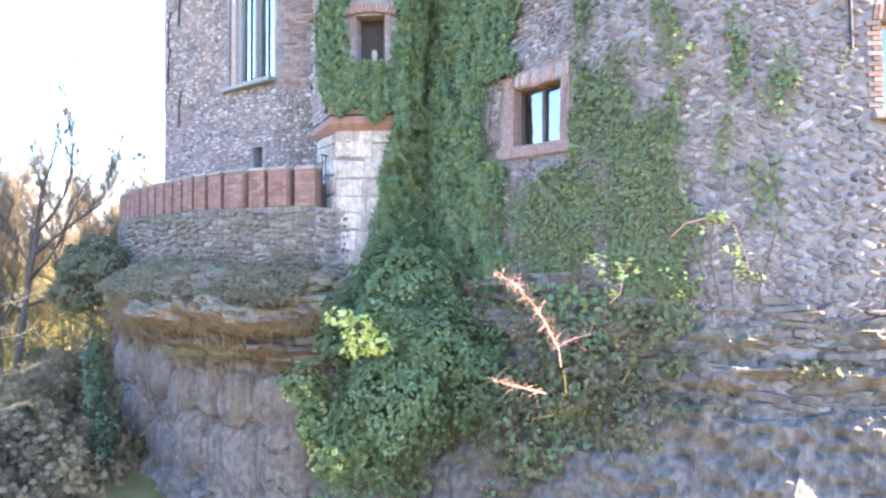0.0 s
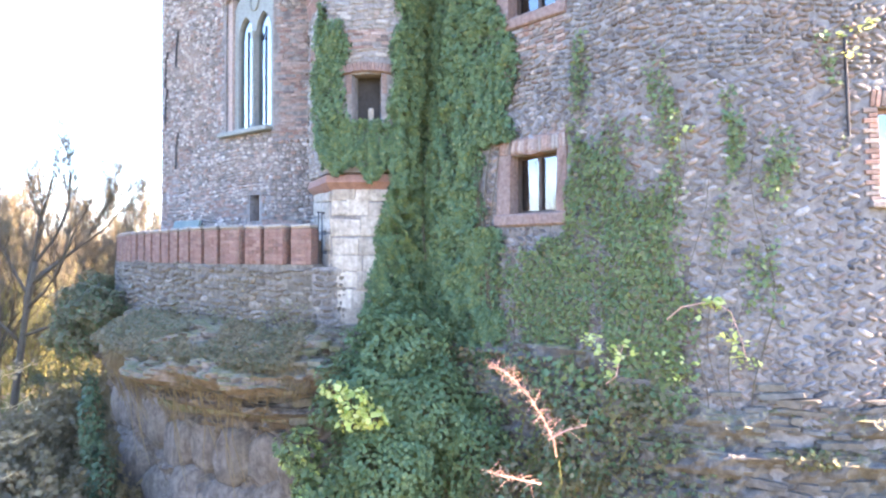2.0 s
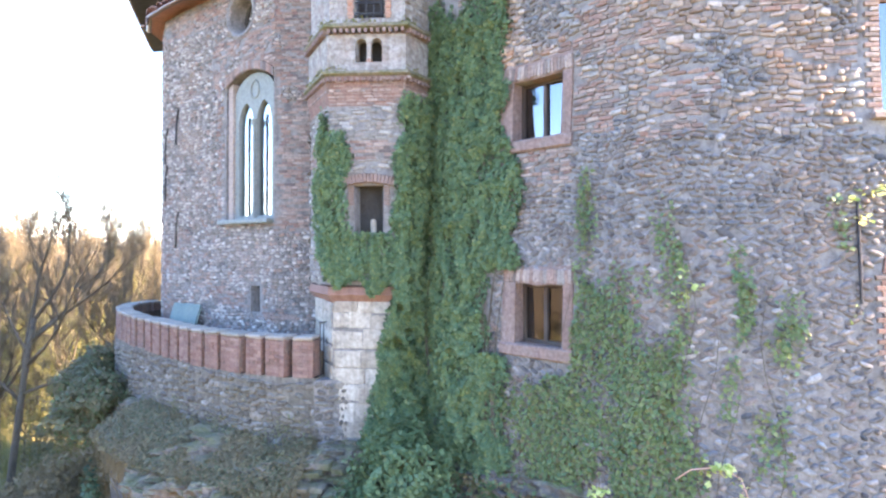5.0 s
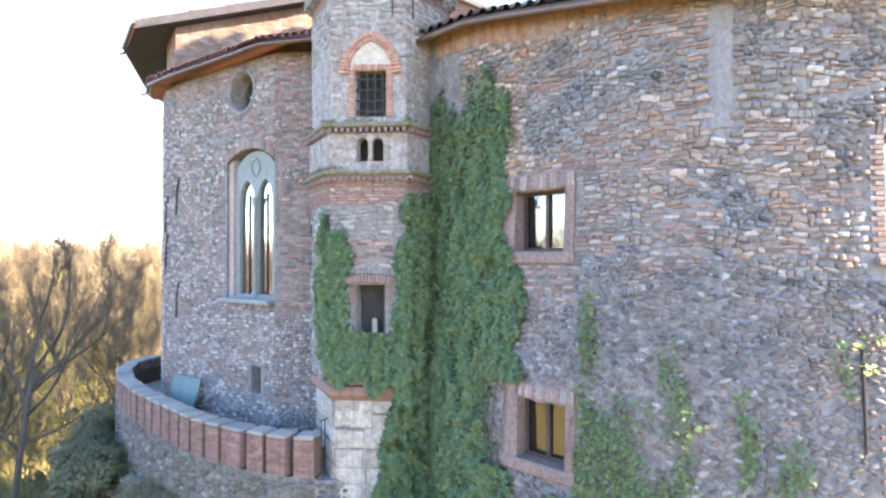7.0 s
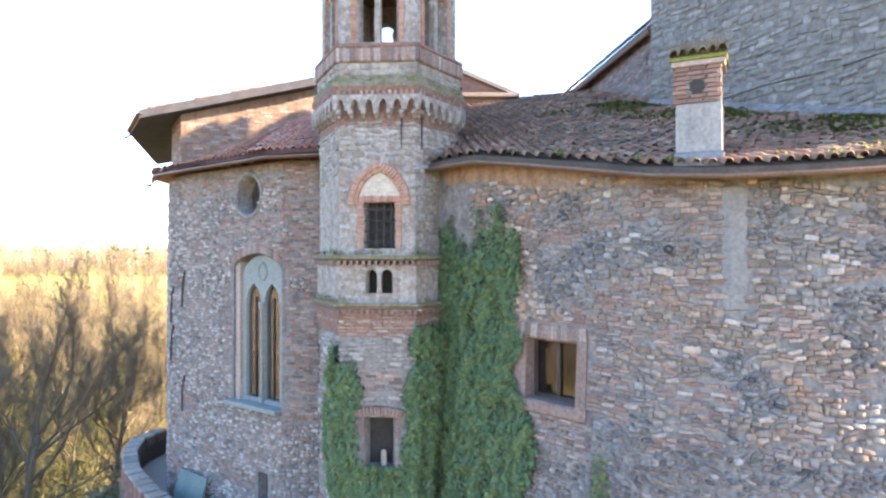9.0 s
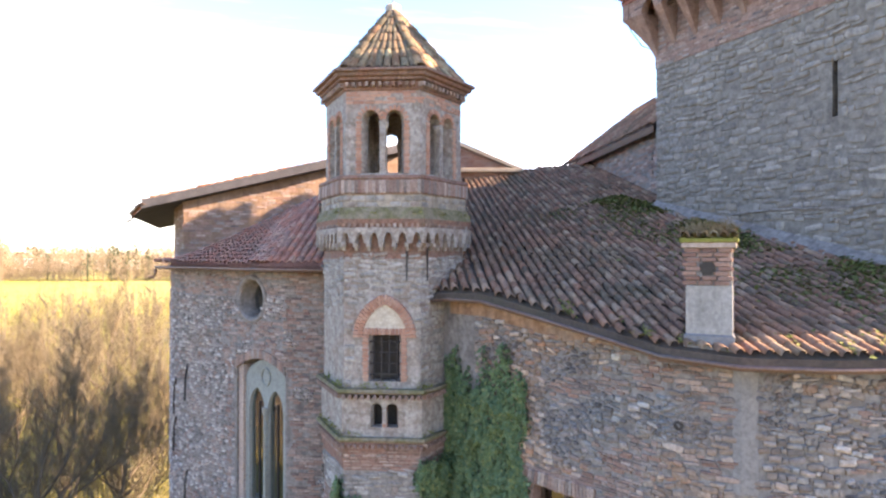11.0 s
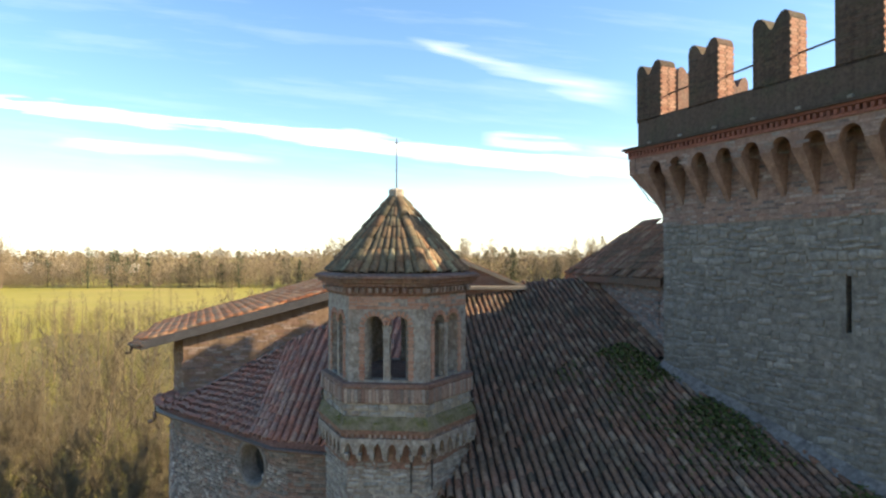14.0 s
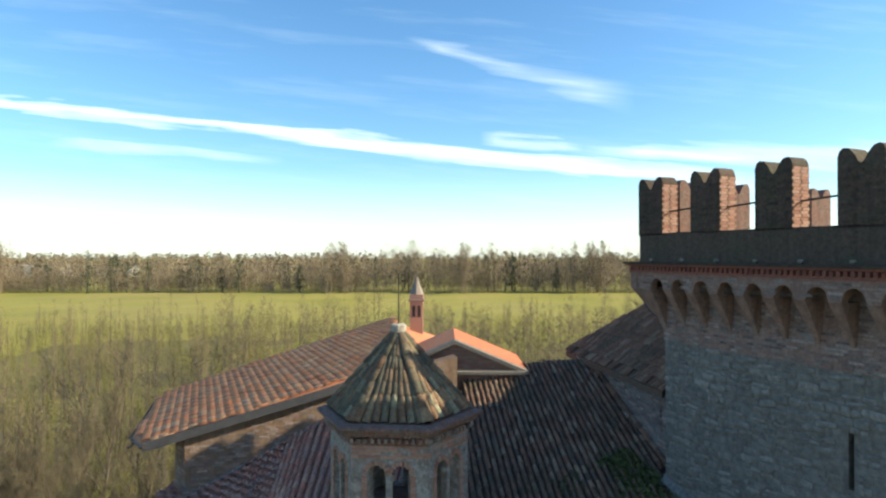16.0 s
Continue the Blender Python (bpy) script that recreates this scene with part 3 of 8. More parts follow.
def rubble(rng):
    """A roughly squared stone, one unit wide and high, standing one unit out of the wall."""
    ring = []
    for cx, cz in ((-0.5, -0.5), (0.5, -0.5), (0.5, 0.5), (-0.5, 0.5)):
        k = rng.uniform(0.02, 0.16)
        dx, dz = rng.uniform(-0.05, 0.09), rng.uniform(-0.06, 0.12)
        x, z = cx - math.copysign(dx, cx), cz - math.copysign(dz, cz)
        a, b = (x - math.copysign(k, cx), z), (x, z - math.copysign(k * 1.3, cz))
        ring += [a, b] if cx * cz < 0 else [b, a]
    n = 8
    tx, tz = rng.uniform(-0.25, 0.25), rng.uniform(-0.25, 0.25)
    vs = [(x, 0.4, z) for x, z in ring]
    vs += [(x, -0.55, z) for x, z in ring]
    vs += [(x * 0.86, -1.0 + tx * x + tz * z + rng.uniform(-0.08, 0.08), z * 0.80) for x, z in ring]
    fs = [(k, (k + 1) % n, n + (k + 1) % n, n + k) for k in range(n)] + [(n + k, n + (k + 1) % n, 2 * n + (k + 1) % n, 2 * n + k) for k in range(n)]
    fs.append(tuple(range(2 * n, 3 * n)))
    return vs, fs


def block(rng, worn=0.06):
    """A dressed block or brick, one unit wide, high and proud, with worn edges."""
    j = lambda: rng.uniform(-worn, worn)
    o = [(-0.5, -0.5), (0.5, -0.5), (0.5, 0.5), (-0.5, 0.5)]
    vs = [(x, 0.4, z) for x, z in o]
    vs += [(x + j() * 0.4, -0.6, z + j()) for x, z in o]
    vs += [(x * 0.93 + j() * 0.5, -1.0, z * 0.82 + j()) for x, z in o]
    fs = [(k, (k + 1) % 4, 4 + (k + 1) % 4, 4 + k) for k in range(4)] + [(4 + k, 4 + (k + 1) % 4, 8 + (k + 1) % 4, 8 + k) for k in range(4)] + [(8, 9, 10, 11)]
    return vs, fs


PROTOS = {"rubble": [rubble(random.Random(100 + i)) for i in range(16)], "stone": [pebble(RNG, n=RNG.choice((6, 7, 8))) for _ in range(14)], "brick": [block(RNG) for _ in range(8)], "block": [block(RNG, 0.09) for _ in range(8)]}


def piece_mesh(kind, i, mat, smooth):
    key = "%s %d %s" % (kind, i, mat.name)
    me = bpy.data.meshes.get(key)
    if me is None:
        me = bpy.data.meshes.new(key)
        me.from_pydata(PROTOS[kind][i][0], [], PROTOS[kind][i][1])
        me.materials.append(mat)
        if smooth:
            me.shade_smooth()
    return me


class Pieces:
    """The stones or bricks of one wall: the chosen ones become parts, the rest one joined mesh."""

    def __init__(self, kind, mat, parent, name, rest_name, near, limit=300, smooth=True):
        self.kind, self.mat, self.parent, self.name, self.rest_name, self.near, self.limit, self.smooth = kind, mat, parent, name, rest_name, near, limit, smooth
        self.all = []

    def put(self, m, w, h, proud):
        self.all.append((m @ Matrix.Diagonal((w, proud, h, 1)), RNG.randrange(len(PROTOS[self.kind]))))

    def finish(self):
        order = sorted(range(len(self.all)), key=lambda i: self.near(self.all[i][0].translation))
        chosen = set(order[:self.limit])
        vs, fs = [], []
        for i, (m, k) in enumerate(self.all):
            if i in chosen:
                ob = new(self.name, piece_mesh(self.kind, k, self.mat, self.smooth))
                ob.parent = self.parent
                ob.matrix_basis = m
            else:
                pv, pf = PROTOS[self.kind][k]
                n = len(vs)
                a = np.array(m)
                q = np.array(pv) @ a[:3, :3].T + a[:3, 3]
                vs.extend(map(tuple, q))
                fs.extend([tuple(n + j for j in f) for f in pf])
        if vs:
            me = bpy.data.meshes.new(self.rest_name)
            me.from_pydata(vs, [], fs)
            me.materials.append(self.mat)
            if self.smooth:
                me.shade_smooth()
            ob = new(self.rest_name, me)
            ob.parent = self.parent
            tagged(ob, kind="stuff")


def lay(path, u0, u1, z0, z1, put, w, h, vary=0.3, gap=0.012, tilt=0.0, clear=(), proud=0.03, rows_tilt=False, margin=0.03, drop=0.0, keep=None, off=0.0, wave=0.0):
    """Lays pieces in courses over a stretch of wall, round its openings. put(m, w, h, proud) sets one."""
    z, row = z0, 0
    while z < z1 - h * 0.4:
        hh = h * RNG.uniform(1 - vary * 0.5, 1 + vary * 0.5)
        hh = min(hh, z1 - z)
        u = u0 + RNG.uniform(-0.5, 0.0) * w * 0.9
        while u < u1:
            ww = w * RNG.uniform(1 - vary, 1 + vary)
            big = vary > 0.38 and RNG.random() < 0.04
            ww *= 1.35 if big else 1.0
            a, b = max(u, u0), min(u + ww, u1)
            uc, zc = (a + b) / 2, z + hh / 2
            ok = b - a > w * 0.3 and RNG.random() >= drop
            for hole in clear:
                if ok and abs(uc - hole.u) < hole.h + (b - a) / 2 + margin - 0.02 and hole.bottom(uc) - hh / 2 - margin < zc < hole.top(uc) + hh / 2 + margin:
                    ok = False
            if ok and (keep is None or keep(uc, zc)):
                t = tilt * (1 if row % 2 else -1) if rows_tilt else RNG.uniform(-tilt, tilt)
                if wave:
                    zc += wave * wob(uc * 0.7, zc * 0.5, 4.4, 1.0)
                    t += wave * 0.45 * wob(uc * 1.7, zc * 1.3, 8.4, 1.0)
                m = path.face(uc, zc + RNG.uniform(-0.28, 0.28) * hh * vary, off) @ Matrix.Rotation(t, 4, "Y")
                put(m, max(0.02, b - a - gap), max(0.02, (hh - gap) * RNG.uniform(1 - vary * 0.4, 1.05) * (1.25 if big else 1.0)), proud * RNG.uniform(0.6, 1.3))
            u += ww
        z += hh
        row += 1


def tile_shape(n=6, r0=0.092, r1=0.074, length=0.42, thick=0.014):
    """One half-round tile, wide end at the eave (y = 0), running up y."""
    vs = []
    for r, y, h in ((r0, 0.0, 0.024), (r1, length, 0.0)):
        for rr in (r, r - thick):
            vs += [(-rr * math.cos(math.pi * k / n), y, h + rr * math.sin(math.pi * k / n) * 0.92) for k in range(n + 1)]
    k1 = n + 1
    fs = [(k, k + 1, 2 * k1 + k + 1, 2 * k1 + k) for k in range(n)]
    fs += [(k1 + k + 1, k1 + k, k, k + 1)[::-1] for k in range(n)]
    return vs, fs


PROTOS["tile"] = [tile_shape(), tile_shape(r0=0.088, r1=0.072), tile_shape(r0=0.096, r1=0.076)]


def leaves(name, mat, pts, nrms, size, parent=None, vary=0.4, droop=0.5, seed=1):
    """Many small folded leaves at the given places, in one mesh."""
    rs = np.random.RandomState(seed)
    p, nr = np.array(pts, float), np.array(nrms, float)
    k = len(p)
    nr = nr + rs.normal(0, 0.45, (k, 3)) + np.array([0, 0, 0.25])
    nr /= np.linalg.norm(nr, axis=1)[:, None]
    t = np.cross(nr, rs.normal(0, 1, (k, 3)) + np.array([0, 0, -droop]))
    t /= np.linalg.norm(t, axis=1)[:, None] + 1e-9
    b = np.cross(nr, t)
    s = (size * rs.uniform(1 - vary, 1 + vary, k))[:, None]
    tip, base = p + b * s * 0.62, p - b * s * 0.42
    lt, rt = p + t * s * 0.40 + nr * s * 0.14, p - t * s * 0.40 + nr * s * 0.14
    v = np.stack([base, lt, tip, rt], 1).reshape(-1, 3)
    me = bpy.data.meshes.new(name)
    idx = np.arange(k)[:, None] * 4
    f = np.concatenate([idx + np.array([[0, 1, 2]]), idx + np.array([[0, 2, 3]])], 1).reshape(-1, 3)
    me.vertices.add(len(v))
    me.vertices.foreach_set("co", v.ravel())
    me.loops.add(f.size)
    me.loops.foreach_set("vertex_index", f.ravel().astype(np.int32))
    me.polygons.add(len(f))
    me.polygons.foreach_set("loop_start", np.arange(0, f.size, 3, dtype=np.int32))
    me.polygons.foreach_set("loop_total", np.full(len(f), 3, dtype=np.int32))
    me.update(calc_edges=True)
    me.materials.append(mat)
    ob = new(name, me)
    if parent:
        ob.parent = parent
    return ob



# ---- ground ----
def height(x, y):
    d = math.hypot(x + 2, y - 16)
    bank = 1.5 * math.exp(-((x + 11) ** 2 / 14 + (y - 21) ** 2 / 50)) - 1.6 * max(0.0, min(1.0, (-x - 13) / 8)) * math.exp(-((y - 24) / 14) ** 2)
    return 0.5 * wob(x, y, 0, 0.06) * min(1, d / 20) - 0.2 + bank


def make_ground():
    xs = sorted({*[-2600, -1800, -1200, -800, -500, -320, 320, 500, 800, 1200, 1800, 2600], *range(-220, -40, 10), *range(-40, 41, 4), *range(50, 221, 10)})
    ys = sorted({*[-900, -400, -150, 420, 560, 800, 1200, 1800, 2600, 3600], *range(-60, 0, 10), *range(0, 61, 4), *range(70, 341, 10)})
    g = Geo()
    g.add([(x, y, height(x, y)) for y in ys for x in xs], [(j * len(xs) + i, j * len(xs) + i + 1, (j + 1) * len(xs) + i + 1, (j + 1) * len(xs) + i) for j in range(len(ys) - 1) for i in range(len(xs) - 1)])
    ob = g.make("ground", M_FIELD, smooth=True)
    ob.data.materials.append(M_LITTER)
    for f in ob.data.polygons:
        c = f.center
        if c.y < 150 + 70 * wob(c.x, c.y, 0, 0.02) and abs(c.x) < 260:
            f.material_index = 1
    tagged(ob, "winter meadow, green and straw-coloured, out to the woods", "ground", kind="structure")


make_ground()

# ---- the wing's long rubble wall ----
def roof_z(x, y):
    sag = max(0.0, min(1.0, (0.5 - x) / 1.1)) * max(0.0, min(1.0, 14.2 - y))
    return 15.42 + 0.104 * (x - 2.66) + 0.33 * (y - 10.71) - 0.28 * sag



WING = Path([(-0.3, 13.3), (0.6, 12.35), (1.5, 11.45), (2.4, 10.5), (3.1, 9.75), (4.0, 9.25), (5.0, 8.97), (6.0, 8.8), (7.5, 8.7), (9.0, 8.75), (10.5, 9.6)],
            lean=lambda z: 0.30 * max(0.0, min(1.0, (12.0 - z) / 4.0)))
H_UP, H_LOW = Hole(2.91, 0.55, 11.10, 12.19), Hole(3.12, 0.52, 7.44, 8.50)
H_R1, H_R2 = Hole(8.62, 0.5, 7.45, 8.75), Hole(8.62, 0.5, 11.0, 12.7, 0.12, "segment")
WING_HOLES = [H_UP, H_LOW, H_R1, H_R2]
wing = wall_panel(WING, 0, WING.u[-1], 3.0, lambda u: roof_z(*WING.at(u, 13, 0.0).xy) - 0.1, WING_HOLES, 0.55, zcuts=(8.0, 9, 10, 11, 12.0)).make("wall_wing", M_MORTAR)
tagged(wing, "long rubble wall of grey river cobbles and brick patches", "wall", kind="structure")
# Near-black sheet behind the wing windows stands for the unlit rooms.
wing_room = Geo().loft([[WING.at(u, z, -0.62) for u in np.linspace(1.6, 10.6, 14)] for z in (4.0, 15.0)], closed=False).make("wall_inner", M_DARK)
tagged(wing_room, "near-black sheet standing for the dark of the wing rooms", "wall", kind="structure")


def casement(name, path, hole, recess, glass, label, mullions=1, frame_mat=None):
    """A wooden window in an opening: frame, mullion, panes and a sill."""
    fm = frame_mat or M_FRAME
    w = thing(name, label, "window", kind="structure", at=path.at(hole.u, hole.z0, -recess))
    w.location = (0, 0, 0)
    a, b, z0, z1 = hole.u - hole.h, hole.u + hole.h, hole.z0, hole.z1
    g = Geo()
    t = 0.065
    for ua, ub, za, zb in ((a, a + t, z0, z1), (b - t, b, z0, z1), (a + t, b - t, z0, z0 + t), (a + t, b - t, z1 - t, z1)):
        m = path.face((ua + ub) / 2, (za + zb) / 2, -recess)
        g.box(m, ub - ua, 0.08, zb - za, 0.008)
    wf = g.make("window_frame", fm, w)
    n = mullions + 1
    wd = (b - a - 2 * t) / n
    for k in range(1, n):
        Geo().box(path.face(a + t + wd * k, (z0 + z1) / 2, -recess + 0.004), 0.075, 0.085, z1 - z0 - 2 * t, 0.008).make("mullion", fm, wf)
    for k in range(n):
        pane = Geo().box(path.face(a + t + wd * (k + 0.5), (z0 + z1) / 2, -recess - 0.01), wd - 0.004, 0.008, z1 - z0 - 2 * t).make("pane", glass, wf)
        pane.visible_shadow = False
    return w


def surround(path, hole, width, mat, parent, sill=True, proud=0.03, arch=True):
    """Brick jambs, a soldier-course head and a projecting sill round an opening, brick by brick."""
    jam = Pieces("brick", mat, parent, "brick", "brick_rest", lambda q: 0, 300, False)
    for side in (-1, 1):
        z = hole.z0
        k = 0
        while z < hole.z1 - 0.03:
            wd = width * (1.0 if k % 2 else 0.62)
            jam.put(path.face(hole.u + side * (hole.h + wd / 2 + 0.005), z + 0.035, 0.0), wd, 0.062, proud)
            z += 0.072
            k += 1
    u = hole.u - hole.h - width * 0.5
    while u < hole.u + hole.h + width * 0.5:
        jam.put(path.face(u + 0.035, hole.top(u + 0.035) + 0.13, 0.0) @ Matrix.Rotation((u - hole.u) * -0.25, 4, "Y"), 0.06, 0.24, proud * 1.2)
        u += 0.072
    jam.finish()
    if sill:
        Geo().box(path.face(hole.u, hole.z0 - 0.05, 0.02), hole.h * 2 + width * 1.7, 0.22, 0.10, 0.015).make("window_sill", mat, parent)


w1 = casement("window_1", WING, H_UP, 0.26, G_CLEAR, "two-light dark wooden casement window in a brick surround")
w2 = casement("window_2", WING, H_LOW, 0.26, G_CLEAR, "two-light dark wooden casement window reflecting pale sky")
w3 = casement("window_3", WING, H_R1, 0.2, G_CLEAR, "casement window with a light frame in worn brick", frame_mat=M_BRICK)
w4 = casement("window_4", WING, H_R2, 0.2, G_CLEAR, "tall casement window under a lit brick head", frame_mat=M_BRICK)
def stucco_surround(path, hole, parent):
    """Stuccoed brick jambs, a thick rounded sill and a leaning soldier-course head round an opening."""
    a, b = hole.u - hole.h, hole.u + hole.h
    for u0, u1 in ((a - 0.30, a + 0.004), (b - 0.004, b + 0.19)):
        slab(path, u0, u1, hole.z0 - 0.02, hole.z1 + 0.02, -0.24, 0.045, n=4, rough=0.02).make("jamb", M_STUCCO, parent)
    slab(path, a - 0.34, b + 0.22, hole.z0 - 0.22, hole.z0 + 0.004, -0.24, 0.085, n=6, worn=0.03).make("window_sill", M_STUCCO, parent)
    head = Pieces("brick", M_BRICK, parent, "brick", "brick_rest", lambda q: 0, 300, False)
    slab(path, a - 0.30, b + 0.19, hole.z1 - 0.004, hole.z1 + 0.33, -0.24, 0.03, n=6, rough=0.04).make("head", M_STUCCO, parent)
    u = a - 0.26
    while u < b + 0.17:
        head.put(path.face(u + 0.035, hole.z1 + 0.15, 0.03) @ Matrix.Rotation((u - hole.u) * -0.18 + 0.05, 4, "Y"), 0.066, 0.25 * RNG.uniform(0.9, 1.08), 0.03)
        u += 0.074
    head.finish()


for w, h in ((w1, H_UP), (w2, H_LOW)):
    stucco_surround(WING, h, w)
for w, h in ((w3, H_R1), (w4, H_R2)):
    surround(WING, h, 0.2, M_BRICK, w)

# ---- the apse ----
APSE = Path([(-9.1, 23.97), (-8.85, 19.6), (-8.33, 18.6), (-7.5, 17.85), (-6.6, 17.15), (-5.7, 16.45), (-4.9, 15.85), (-4.15, 15.3), (-2.6, 15.15), (-1.2, 15.1)])
A_U = APSE.u
H_GOTH = Hole(9.83, 0.985, 9.9, 13.42, 0.32, "segment")
H_OCU = Hole(9.48, 0.50, 15.25, 15.25, 0.50, "circle")
H_NICHE = Hole(10.1, 0.19, 7.56, 8.23)
APSE_HOLES = [H_GOTH, H_OCU, H_NICHE]
apse = wall_panel(APSE, 0, A_U[-1], 4.0, 16.0, APSE_HOLES, 0.55, steps=16).make("wall_apse", M_MORTAR)
tagged(apse, "rounded rubble and brick wall of the chapel apse", "wall", kind="structure")
# Sheet coloured near-black in place of the chapel's unlit inside.
tagged(Geo().loft([[APSE.at(u, z, -0.8) for u in np.linspace(3.0, A_U[-1], 14)] for z in (6.0, 15.9)], closed=False).make("wall_chapel_inner", M_DARK), "near-black sheet standing for the dark inside the chapel", "wall", kind="structure")

# ---- the terrace and its rock ----
TERR = Path([(-10.6, 23.5), (-11.0, 21.6), (-10.6, 20.2), (-9.7, 18.6), (-8.4, 16.95), (-7.0, 15.5), (-5.7, 14.2), (-4.45, 13.35), (-3.4, 12.88), (-2.6, 12.72)])
floor_g = Geo()
ring = [TERR.at(u, 6.5, -0.02) for u in np.linspace(0, TERR.u[-1], 24)]
floor_g.add(ring + [Vector((-2.4, 15.6, 6.5)), Vector((-9.0, 23.0, 6.5))], [tuple(range(26))])
tagged(floor_g.make("pavement", M_STONETOP), "grey paved terrace floor behind the brick parapet", "pavement", kind="structure")
retain = wall_panel(TERR, 0, TERR.u[-1], 4.2, 6.5, (), 0.5).make("wall_terrace", M_TERRMORTAR)
tagged(retain, "low rubble retaining wall under the terrace parapet", "wall", kind="structure")
TEND = Path([(-2.62, 12.71), (-2.25, 12.78), (-1.95, 12.86)])
tend = tagged(wall_panel(TEND, 0, TEND.u[-1], 4.2, 6.45, (), 0.4).make("wall_terrace_end", M_MORTAR), "short rubble wall joining terrace and turret base", "wall", kind="structure")

ROCKP = Path([(-10.9, 27.0), (-11.1, 21.6), (-10.6, 20.2), (-9.7, 18.6), (-8.4, 16.95), (-7.0, 15.5), (-5.7, 14.2), (-4.45, 13.35), (-3.4, 12.88), (-2.6, 12.72), (-1.4, 12.6), (0.2, 12.5), (1.1, 11.6)])
PROFILE = [(-0.5, 5.15), (0.0, 5.12), (0.35, 4.98), (0.75, 4.85), (1.1, 4.68), (1.32, 4.45), (1.36, 4.22), (1.15, 4.04), (0.65, 3.92), (0.55, 3.72), (0.62, 3.55), (0.35, 3.4), (0.12, 3.2), (0.05, 2.6), (0.02, 2.0), (0.10, 1.3), (0.25, 0.6), (0.5, 0.0), (0.7, -0.8)]


def rock_sheet(path, profile, n, rough, ledge):
    """A rock face swept along a line: profile gives how far out it stands at each height, ledge scales the overhang along it."""
    g, rows = Geo(), []
    for i in range(n + 1):
        u = path.u[-1] * i / n
        row = []
        for o, z in profile:
            k = ledge(u / path.u[-1]) * (0.86 + 0.55 * math.copysign(abs(wob(u * 0.8, 3.3, 0.0, 1.0)) ** 0.6, wob(u * 0.8, 3.3, 0.0, 1.0)))
            oo = o * (k if z > 3.7 else 0.5 + 0.5 * k)
            q = path.at(u, z, oo)
            sb = math.sin(q.z * 9.0 + 2.5 * wob(q.x, q.y, 0.0, 0.5) + 1.5 * wob(q.x, q.y, q.z, 1.3))
            d = rough * (0.42 * math.copysign(abs(sb) ** 0.5, sb) * (1.0 if z > 3.3 else 0.25) + wob(q.x, q.y, q.z, 0.9) + 0.7 * (0.5 - abs(wob(q.x, q.y, q.z * 1.8, 1.9)) * 2.0) + 0.45 * (0.4 - abs(wob(q.x, q.y, q.z * 2.2, 4.2)) * 2.0) + 0.22 * wob(q.x, q.y, q.z * 2.0, 9.0))
            nn = path.n[path.seg(u)]
            row.append(q + Vector((nn.x * d, nn.y * d, d * 0.35)))
        rows.append(row)
    return g.loft(rows[::-1], closed=False)


def moss_tops(ob):
    """Level faces of a rock carry moss and soil."""
    ob.data.materials.append(M_MOSSROCK)
    for f in ob.data.polygons:
        if f.normal.z < -0.45 and f.center.z > 3.9 + 0.3 * wob(f.center.x, f.center.y, 0, 1.5):
            f.material_index = 1
    return ob


def dense(profile, k):
    out = []
    for (a, b), (c, d) in zip(profile, profile[1:]):
        out += [(a + (c - a) * i / k, b + (d - b) * i / k) for i in range(k)]
    return out + [profile[-1]]


rock = rock_sheet(ROCKP, dense(PROFILE, 7), 380, 0.30, lambda t: 0.22 + 0.78 * max(0.0, min(1.0, (t - 0.51) / 0.11)) if t < 0.78 else max(0.2, 1 - (t - 0.78) * 6)).make("rock_cliff", M_ROCK)
tagged(moss_tops(rock), "overhanging brown conglomerate rock that carries the terrace", "rock", kind="structure")
FOOT = Path([(0.0, 12.3), (1.3, 11.1), (2.2, 10.1), (3.0, 9.45), (4.0, 8.95), (5.0, 8.68), (6.0, 8.5), (7.5, 8.4), (9.5, 8.5)])
PROF2 = [(-0.5, 5.2), (-0.15, 5.1), (-0.05, 4.8), (0.02, 4.4), (0.08, 4.2), (0.10, 3.95), (0.05, 3.75), (0.1, 3.4), (0.22, 3.1), (0.3, 2.5), (0.5, 1.8), (0.7, 1.0), (1.0, 0.0), (1.3, -0.8)]
rock2 = rock_sheet(FOOT, dense(PROF2, 6), 260, 0.17, lambda t: 1.0).make("rock_foot", M_ROCKGREY)
tagged(moss_tops(rock2), "layered grey rock under the wing wall, partly mossy", "rock", kind="structure")

# ---- roofs: planes under the tiles ----
EAVE = [(-0.57, 13.0), (-0.2, 12.75), (0.42, 12.1), (1.3, 11.15), (2.2, 10.2), (2.9, 9.42), (3.85, 8.9), (4.95, 8.6), (6.0, 8.42), (7.6, 8.3), (9.2, 8.4)]
roof_outline = EAVE + [(10.5, 9.0), (10.5, 12.0), (7.5, 14.5), (6.0, 18.0), (5.2, 23.0), (0.3, 23.2), (-0.2, 18.0), (-0.1, 14.5), (-0.1, 13.7)]
rg = Geo()
rg.add([(x, y, roof_z(x, y)) for x, y in roof_outline] + [(x, y, roof_z(x, y) - 0.12) for x, y in roof_outline],
       [tuple(range(len(roof_outline))), tuple(range(2 * len(roof_outline) - 1, len(roof_outline) - 1, -1))] +
       [(i, i + len(roof_outline), (i + 1) % len(roof_outline) + len(roof_outline), (i + 1) % len(roof_outline)) for i in range(len(roof_outline))])
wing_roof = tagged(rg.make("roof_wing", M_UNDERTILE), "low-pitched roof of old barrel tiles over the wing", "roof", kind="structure")

